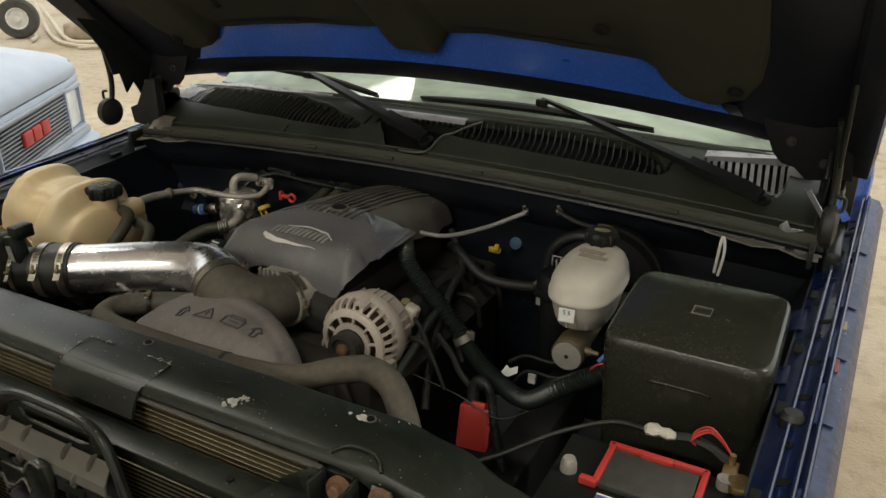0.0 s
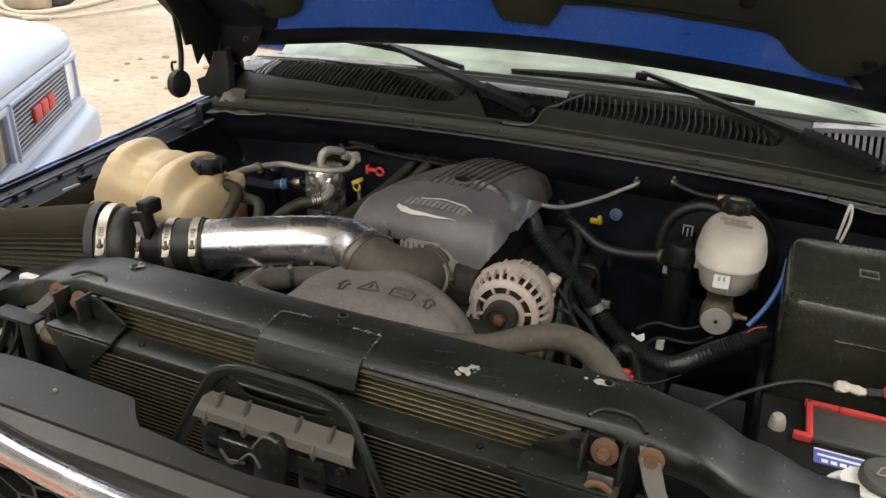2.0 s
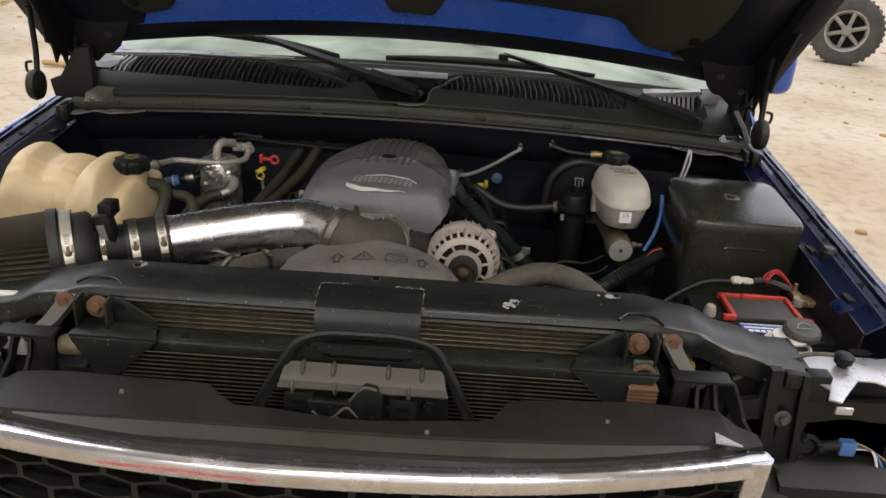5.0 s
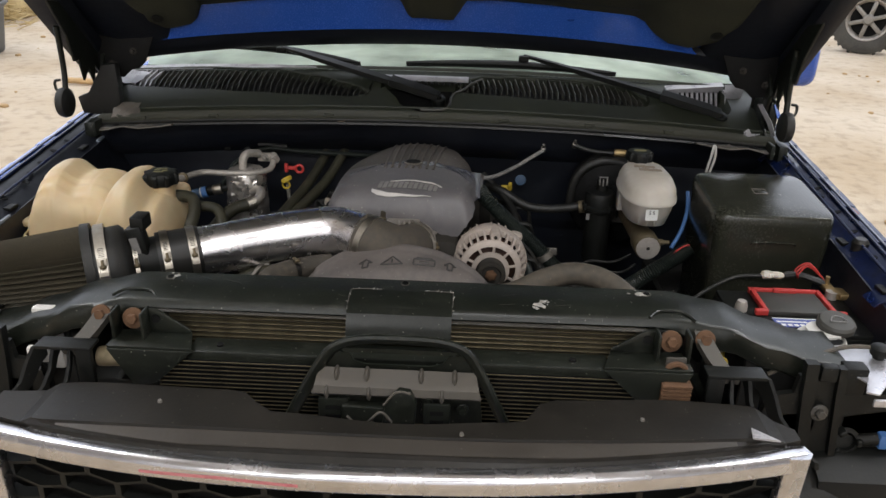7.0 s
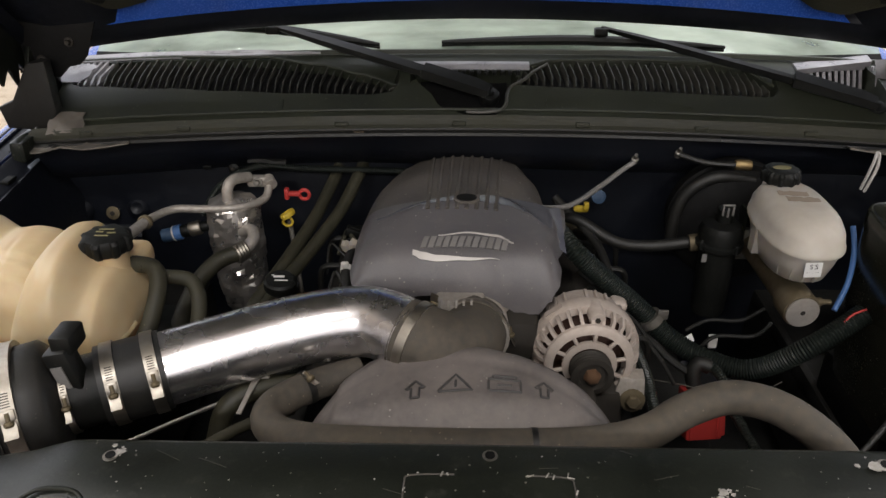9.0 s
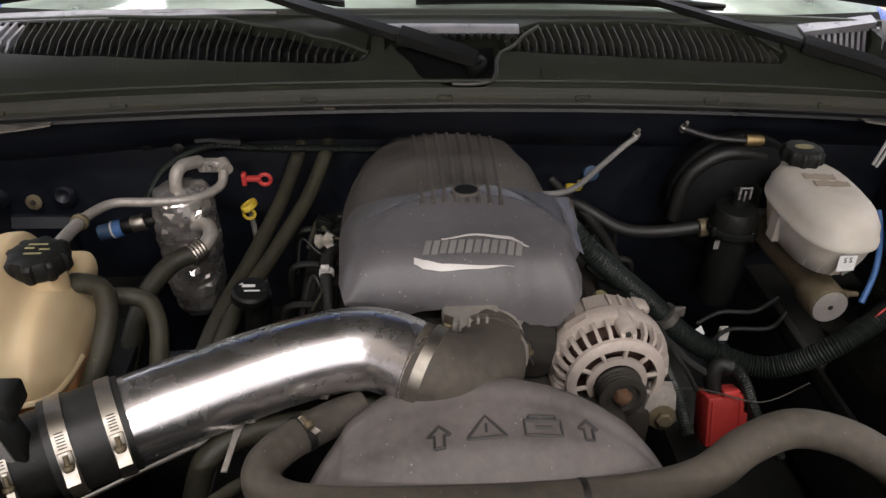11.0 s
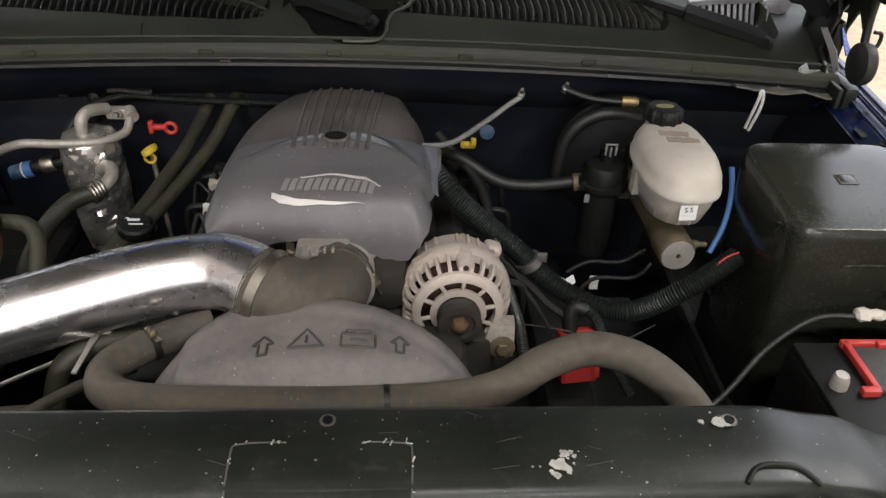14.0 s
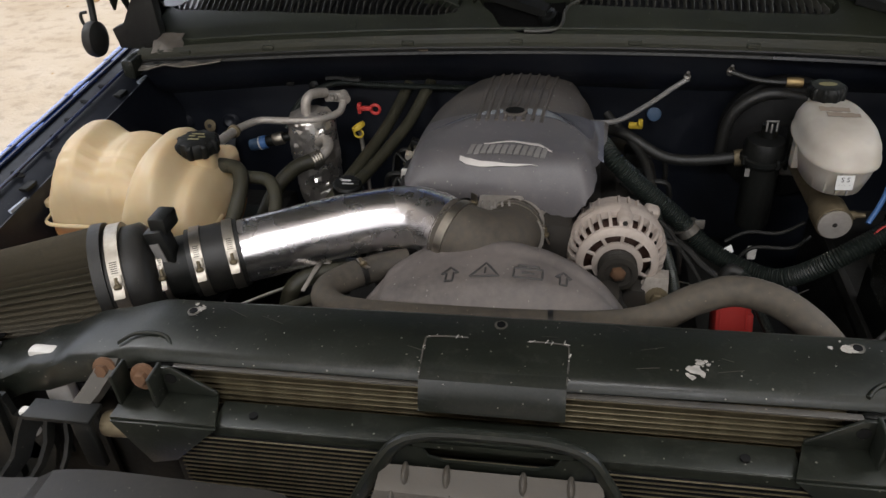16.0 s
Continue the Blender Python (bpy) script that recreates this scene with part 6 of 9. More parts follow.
def build_cover():
    t = thing("engine_cover", "grey plastic engine cover with a silver emblem", "engine cover", "engine")
    us = [-1 + 2 * i / 64 for i in range(65)]
    ys = [0.935, 0.925, 0.91, 0.89, 0.86, 0.82, 0.78, 0.74, 0.70, 0.67, 0.645, 0.632, 0.628, 0.62, 0.612, 0.604, 0.596, 0.588, 0.58, 0.57, 0.56, 0.55, 0.54, 0.52, 0.50, 0.48, 0.465] + [0.465 - 0.061 * math.sin(math.pi / 2 * i / 14) for i in range(1, 15)]

    def right(y):
        return lerp_table([(0.40, 0.108), (0.42, 0.120), (0.45, 0.124), (0.48, 0.121), (0.50, 0.133), (0.53, 0.138), (0.58, 0.144), (0.628, 0.146), (0.634, 0.112), (0.70, 0.119), (0.80, 0.120), (0.82, 0.108), (0.90, 0.098), (0.935, 0.075)], y)[0]

    def left(y):
        return lerp_table([(0.40, -0.215), (0.45, -0.222), (0.6, -0.228), (0.75, -0.228), (0.86, -0.215), (0.91, -0.195), (0.935, -0.165)], y)[0]

    low = [(-0.215, 1.072), (-0.18, 1.052), (-0.149, 1.048), (-0.101, 1.060), (-0.046, 1.067), (0.003, 1.057), (0.03, 1.040), (0.059, 1.026), (0.088, 1.027), (0.108, 1.052)]

    def brow(x):
        # the crest where the front dome meets the ribbed deck
        return 0.602 - 2.6 * max(0, -0.03 - x) ** 2 * 2 - 9.0 * max(0, x + 0.0) ** 2

    def at(x, y, lift=0.0):
        e = (x - right(y)) if x > -0.04 else (left(y) - x)
        w = (x + 0.045) / 0.17
        d = brow(x) - y
        z = 1.137 - 0.020 * w * w
        if d > 0:
            z -= 0.03 * d + 0.25 * max(0, d - 0.01) ** 2
        else:
            b = min(1, max(0, (-d - 0.018) / 0.012))
            z += -0.004 * b - 0.05 * max(0, -d - 0.03) - 0.38 * max(0, -d - 0.06) ** 2
        z -= 0.035 * max(0, 1 + e / 0.035) ** 2.4
        if x > 0.085 and 0.44 < y < 0.634:
            z = max(z, 1.106 - 0.14 * (0.634 - y) - 0.9 * max(0, x - 0.14) - 0.2 * max(0, 0.1 - x))
        if y < 0.465:
            z -= (z - lerp_table(low, x)[0]) * (1 - math.sqrt(max(0, 1 - min(1, (0.465 - y) / 0.061) ** 2)))
        return V(x, y, z + lift)

    def pt(u, y, lift=0.0):
        return at(left(y) + (right(y) - left(y)) * (u + 1) / 2, y, lift)
    rows = [[pt(u, y) for u in us] for y in ys]
    cut = ys.index(0.604)
    part("deck", sheet(rows[:cut + 1], -0.004), M_COVER_DECK, t, "dusty ribbed rear deck", 40)
    part("shell", sheet(rows[cut:], -0.004), M_COVER, t, "smooth blue-grey front dome", 40)
    # glossier band, a reflection painted behind the front dome, widening into the side tab
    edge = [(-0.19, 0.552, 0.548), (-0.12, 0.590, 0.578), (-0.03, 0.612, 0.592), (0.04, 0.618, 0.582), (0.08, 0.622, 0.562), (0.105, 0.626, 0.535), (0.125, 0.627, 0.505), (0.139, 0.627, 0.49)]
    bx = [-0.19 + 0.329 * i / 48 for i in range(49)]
    part("wiped_band", sheet([[at(x, lerp_table(edge, x)[0] * (1 - g) + lerp_table(edge, x)[1] * g, 0.0056) for x in bx] for g in (0, 0.2, 0.4, 0.6, 0.8, 1.0)], 0.0008), M_COVER_SHEEN, t, "glossy blue-grey band with a reflection in its colour", 50)
    for i in range(8):
        f = i / 7
        pts = []
        for y in (0.895, 0.86, 0.81, 0.76, 0.71, 0.66, 0.62, 0.59, 0.56):
            g = (0.885 - y) / 0.33
            x = -0.105 + f * 0.145 + g * (0.004 - f * 0.025)
            pts.append(at(x, y, 0.001 if y > 0.6 else 0.0))
        part("rib", tube([p + V(0, 0, 0.0036) for p in pts], 0.0055, 8, per=3, flat=0.6), M_COVER_DECK, t)
    part("oil_hole", lathe([(0.024, 0), (0.0235, 0.004), (0.019, 0.0045)], 24, at(-0.032, 0.593, 0.0055), (0, -0.05, 1), (1.0, 0.75)), M_COVER_DECK, t, "raised fastener ring")
    part("fastener", lathe([(0.019, 0.0), (0.0185, 0.0048), (0.006, 0.0049)], 20, at(-0.032, 0.593, 0.0058), (0, -0.05, 1), (1.0, 0.75)), M_INK_SHADE, t, "dark fastener")
    for x in (-0.085, 0.0):
        part("rear_pin", lathe([(0.005, 0), (0.005, 0.02), (0.004, 0.022)], 10, (x, 0.925, 1.065), (0, 0.1, 1)), M_STEEL, t)

    speckle("grit", t, lambda x, y: at(x, y, 0.0048), -0.18, 0.09, 0.47, 0.86, 30, 37)
    # emblem: swoosh, upper arc and plain slanted bars in place of the lettering

    def em(x, y, lift=0.0072):
        p = at(x, y)
        n = (at(x + 0.002, y) - p).cross(at(x, y + 0.002) - p).normalized()
        return p + n * lift

    def ribbon(name, x0, x1, table, label):
        rows = []
        for i in range(25):
            f = i / 24
            c, w = lerp_table(table, f)
            rows.append((em(x0 + (x1 - x0) * f, c - w / 2), em(x0 + (x1 - x0) * f, c), em(x0 + (x1 - x0) * f, c + w / 2)))
        part(name, sheet([[r[k] for r in rows] for k in range(3)], 0.002), M_EMBLEM, t, label)
    ribbon("emblem_swoosh", -0.118, 0.022, [(0, 0.4365, 0.007), (0.1, 0.4315, 0.0095), (0.3, 0.4278, 0.0075), (0.6, 0.4275, 0.004), (1.0, 0.4315, 0.0005)], "silver swoosh")
    ribbon("emblem_arc", -0.078, 0.046, [(0, 0.469, 0.0006), (0.4, 0.4795, 0.0022), (0.78, 0.474, 0.0052), (1.0, 0.457, 0.0014)], "silver arc")
    for i in range(6):
        x = -0.106 + i * 0.0238
        y = 0.443 + 0.002 * math.sin(i * 0.55)
        for o, w in ((0.0, 0.0088), (0.0118, 0.0088)):
            part("emblem_bar", sheet([[em(x + o + q, y) for q in (0, w)], [em(x + o + q + 0.003, y + 0.011) for q in (0, w)], [em(x + o + q + 0.006, y + 0.022) for q in (0, w)]], 0.0018), M_EMBLEM_DULL, t, "plain embossed bar")
    return t


build_cover()

TUBE = [(-0.474, 0.215, 1.044), (-0.41, 0.246, 1.049), (-0.32, 0.287, 1.056), (-0.24, 0.313, 1.062), (-0.185, 0.318, 1.065), (-0.145, 0.304, 1.065), (-0.110, 0.278, 1.063)]


def band(at, direction, r, width, parent, screw=(0, -0.8, 0.4), name="hose_clamp"):
    """A worm-drive clamp: band with its screw housing."""
    d = Vector(direction).normalized()
    c = part(name, lathe([(r, -width / 2), (r + 0.0015, -width / 2), (r + 0.0015, width / 2), (r, width / 2)], 36, at, d), M_CLAMP, parent, "bright steel hose clamp")
    s = Vector(screw)
    s = (s - d * s.dot(d)).normalized()
    p = Vector(at) + s * (r + 0.003)
    w = d.cross(s).normalized()
    m = Matrix(((d.x, w.x, s.x, p.x), (d.y, w.y, s.y, p.y), (d.z, w.z, s.z, p.z), (0, 0, 0, 1)))
    part("screw_housing", moved(box(0, 0, -0.001, width * 0.9, 0.015, 0.005, 0.0018), m), M_CLAMP, c)
    for i in range(6):
        q = Matrix.Translation(Vector(at)) @ Matrix.Rotation(-(0.011 + 0.0034 * i) / r, 4, d) @ Matrix.Translation(-Vector(at))
        part("slot", moved(box(0, 0, -0.0014, width * 0.55, 0.0013, 0.0008, 0), q @ m), M_ENGINE, c)
    part("screw", moved(lathe([(0.003, -0.004), (0.003, 0.007), (0.0062, 0.0085), (0.0066, 0.012), (0.005, 0.0145), (0.002, 0.015)], 14, (0, 0, 0.0015), (0, 1, 0)), m), M_MASTER, c, "tarnished screw head")
    part("band_tail", moved(sheet([[V(x, 0.010 + 0.02 * f, 0.0005 + 0.006 * f * f) for x in (-width * 0.42, 0, width * 0.42)] for f in (0, 0.35, 0.7, 1.0)], 0.0008), m), M_CLAMP, c, "loose end of the band")
    return c


def build_intake():
    t = thing("intake_tube", "polished aluminium intake tube with clamped rubber couplers", "intake tube", "air intake")
    part("pipe", tube(TUBE, 0.0545, 48, per=8), M_POLISH, t, "polished bent pipe", 60)
    part("elbow", tube([(-0.124, 0.288, 1.064), (-0.095, 0.277, 1.058), (-0.060, 0.282, 1.044), (-0.032, 0.306, 1.03), (-0.021, 0.345, 1.02), (-0.017, 0.385, 1.014)], lambda s: 0.0562 - 0.002 * s, 32), M_HOSE, t, "dusty black rubber elbow", 60)
    d = Vector((1, 0.47, 0.05)).normalized()
    a = Vector(TUBE[0])
    part("coupler", tube([a + d * 0.012, a - d * 0.02, a - d * 0.06, a - d * 0.075], 0.058, 32, smooth=False), M_RUBBER, t, "black rubber coupler", 60)
    band(a - d * 0.004, d, 0.059, 0.017, t)
    band(a - d * 0.058, d, 0.059, 0.017, t)
    band((-0.106, 0.280, 1.061), (0.88, -0.42, -0.18), 0.0572, 0.015, t, (0.2, 0.9, 0.5))
    band((-0.0185, 0.366, 1.017), (0.1, 1, -0.1), 0.0555, 0.010, t, (1, -0.3, 0.15))
    part("breather_stub", tube([(-0.25, 0.29, 1.03), (-0.245, 0.275, 1.025), (-0.235, 0.268, 1.03)], 0.004, 8), M_STEEL, t)
    s = thing("flow_sensor", "black airflow sensor housing with a plug", "sensor", "air intake")
    b = a - d * 0.10
    part("housing", tube([a - d * 0.072, b - d * 0.03], 0.051, 32, smooth=False), M_PLASTIC, s, "", 60)
    part("plug_tower", moved(box(0, 0, 0, 0.035, 0.03, 0.07, 0.005), Matrix.Translation(b + V(0.0, -0.02, 0.055)) @ Matrix.Rotation(radians(-12), 4, "Y")), M_PLASTIC, s)
    part("plug", moved(box(0, 0, 0, 0.03, 0.045, 0.03, 0.005), Matrix.Translation(b + V(0.002, -0.005, 0.095))), M_PLASTIC, s)
    part("label", moved(box(0, 0, 0, 0.016, 0.002, 0.035, 0), Matrix.Translation(b + V(-0.002, -0.0365, 0.052)) @ Matrix.Rotation(radians(-12), 4, "Y")), M_EMBLEM_DULL, s, "pale sticker")
    band(b - d * 0.018, d, 0.053, 0.009, s)
    f = thing("air_filter", "dark pleated cone air filter with steel ends", "air filter", "air intake")
    c = b - d * 0.045
    part("rubber_neck", tube([b - d * 0.024, b - d * 0.032, c + d * 0.004, c - d * 0.02, c - d * 0.05], lambda q: (0.056, 0.078, 0.087, 0.086, 0.089)[min(4, int(q * 4.01))], 32, smooth=False), M_RUBBER, f, "black flared rubber neck", 60)
    band(c - d * 0.034 + V(0, 0, 0.005), d, 0.0885, 0.02, f)
    far = c - d * 0.300 + V(0, 0.02, 0.012)
    near = c - d * 0.05 + V(0, 0, 0.008)
    n, v, q = 92, [], []
    m0, m1 = axis_matrix(near, d), axis_matrix(far, d)
    for m, r in ((m0, 0.089), (m1, 0.071)):
        for j in range(n):
            w = 2 * math.pi * j / n
            rr = r - (0.015 if j % 2 else 0)
            v.append(m @ Vector((rr * math.cos(w), rr * math.sin(w), 0)))
    q = [[j, (j + 1) % n, n + (j + 1) % n, n + j] for j in range(n)]
    part("pleats", (v, q), M_FILTER, f, "dirty brown pleated cotton", 20)
    part("base_ring", lathe([(0.08, 0), (0.092, 0.0), (0.093, -0.018), (0.08, -0.02)], 40, near, d), M_RUBBER, f)
    part("end_cap", lathe([(0.0745, 0.004), (0.076, -0.008), (0.072, -0.013), (0.02, -0.014)], 40, far, d), M_CHROME, f, "chrome end cap")
    return t


build_intake()


def build_shroud():
    t = thing("fan_shroud", "dusty black fan shroud with embossed warning signs", "fan shroud", "engine")

    def ridge(x):
        y = z = 0.0
        for o in (-0.016, -0.008, 0.0, 0.008, 0.016):
            q = lerp_table([(-0.31, 0.08, 0.92), (-0.28, 0.125, 0.96), (-0.245, 0.177, 1.0), (-0.203, 0.224, 1.032), (-0.156, 0.243, 1.054), (-0.08, 0.247, 1.070), (-0.011, 0.243, 1.075), (0.045, 0.232, 1.070), (0.09, 0.216, 1.060), (0.137, 0.195, 1.040),
                            (0.178, 0.17, 1.0), (0.205, 0.135, 0.96), (0.24, 0.09, 0.91)], x + o)
            y, z = y + q[0] / 5, z + q[1] / 5
        return y, z - (0.005 if x < -0.212 else 0)

    def at(x, y, lift=0.0):
        ry, rz = ridge(x)
        d = ry - y
        z = rz - 0.12 * d - 0.0022 * math.exp(-((d - 0.026) / 0.006) ** 2) - 1.6 * max(0, 0.15 - y) ** 1.25
        z -= 7.0 * max(0, 0.014 - d) ** 2 * 2
        return V(x, y, z + lift)
    xs = [-0.295 + 0.52 * i / 106 for i in range(107)]
    rows = []
    for k in range(26):
        f = k / 25
        row = []
        for x in xs:
            ry = ridge(x)[0]
            row.append(at(x, min(0.055, ry - 0.01) + (ry + 0.012 - min(0.055, ry - 0.01)) * f))
        rows.append(row)
    rows.append([V(p.x, p.y + 0.004, p.z - 0.02) for p in rows[-1]])
    rows.append([V(p.x, p.y + 0.005, p.z - 0.06) for p in rows[-1]])
    part("dome", sheet(rows, 0.004), M_PLASTIC_DUSTY, t, "dusty grey-black dome", 50)
    part("front_apron", sheet([[V(x, y, z) for x in (-0.42, -0.3, -0.15, 0.05, 0.2, 0.36, 0.46)] for y, z in ((0.13, 0.95), (0.08, 0.945), (0.04, 0.94))], 0.004), M_PLASTIC, t)
    part("rear_ring", tube([(-0.042 - 0.27 * math.cos(math.pi * i / 24), 0.16, 0.84 + 0.2 * math.sin(math.pi * i / 24)) for i in range(25)], 0.012, 8, per=1), M_PLASTIC, t)

    def sign(pts, closed=True):
        q = []
        pts = list(pts) + ([pts[0]] if closed else [])
        for a, b in zip(pts, pts[1:]):
            for i in range(4):
                q.append(at(a[0] + (b[0] - a[0]) * i / 4, a[1] + (b[1] - a[1]) * i / 4, 0.0006))
        q.append(at(*pts[-1], 0.0006))
        return tube(q, 0.0019, 6, smooth=False)
    tri = [(-0.066, 0.160), (-0.020, 0.160), (-0.043, 0.190)]
    part("warning_triangle", join(sign(tri), sign([(-0.043, 0.179), (-0.043, 0.167)], False)), M_SIGN, t, "embossed warning triangle")
    arrow = [(-0.006, -0.016), (-0.006, 0.002), (-0.014, 0.002), (0.0, 0.016), (0.014, 0.002), (0.006, 0.002), (0.006, -0.016)]
    for ox, oy, k in ((-0.098, 0.167, 0.95), (0.078, 0.171, 0.85)):
        part("arrow_sign", sign([(ox + x * k, oy + y * k) for x, y in arrow]), M_SIGN, t, "embossed arrow")
    part("battery_sign", join(sign([(0.002, 0.160), (0.046, 0.160), (0.046, 0.181), (0.002, 0.181)]), sign([(0.014, 0.171), (0.034, 0.171)], False), sign([(0.008, 0.181), (0.008, 0.187), (0.040, 0.187), (0.040, 0.181)], False)),
         M_SIGN, t, "embossed battery sign")
    speckle("grit", t, lambda x, y: at(x, y, 0.0005), -0.2, 0.15, 0.11, 0.19, 26, 31)
    f = thing("cooling_fan", "black fan behind the shroud", "fan", "engine")
    part("hub", lathe([(0.05, -0.03), (0.055, 0.02), (0.03, 0.04)], 20, (-0.02, 0.17, 0.84), (0, -1, 0)), M_ALLOY, f)
    for i in range(7):
        a = 2 * math.pi * i / 7
        part("fan_blade", moved(box(0, 0, 0.11, 0.06, 0.006, 0.14, 0.002), Matrix.Translation((-0.02, 0.17, 0.82)) @ Matrix.Rotation(a, 4, "Y") @ Matrix.Rotation(0.4, 4, "Z")), M_PLASTIC, f)


build_shroud()


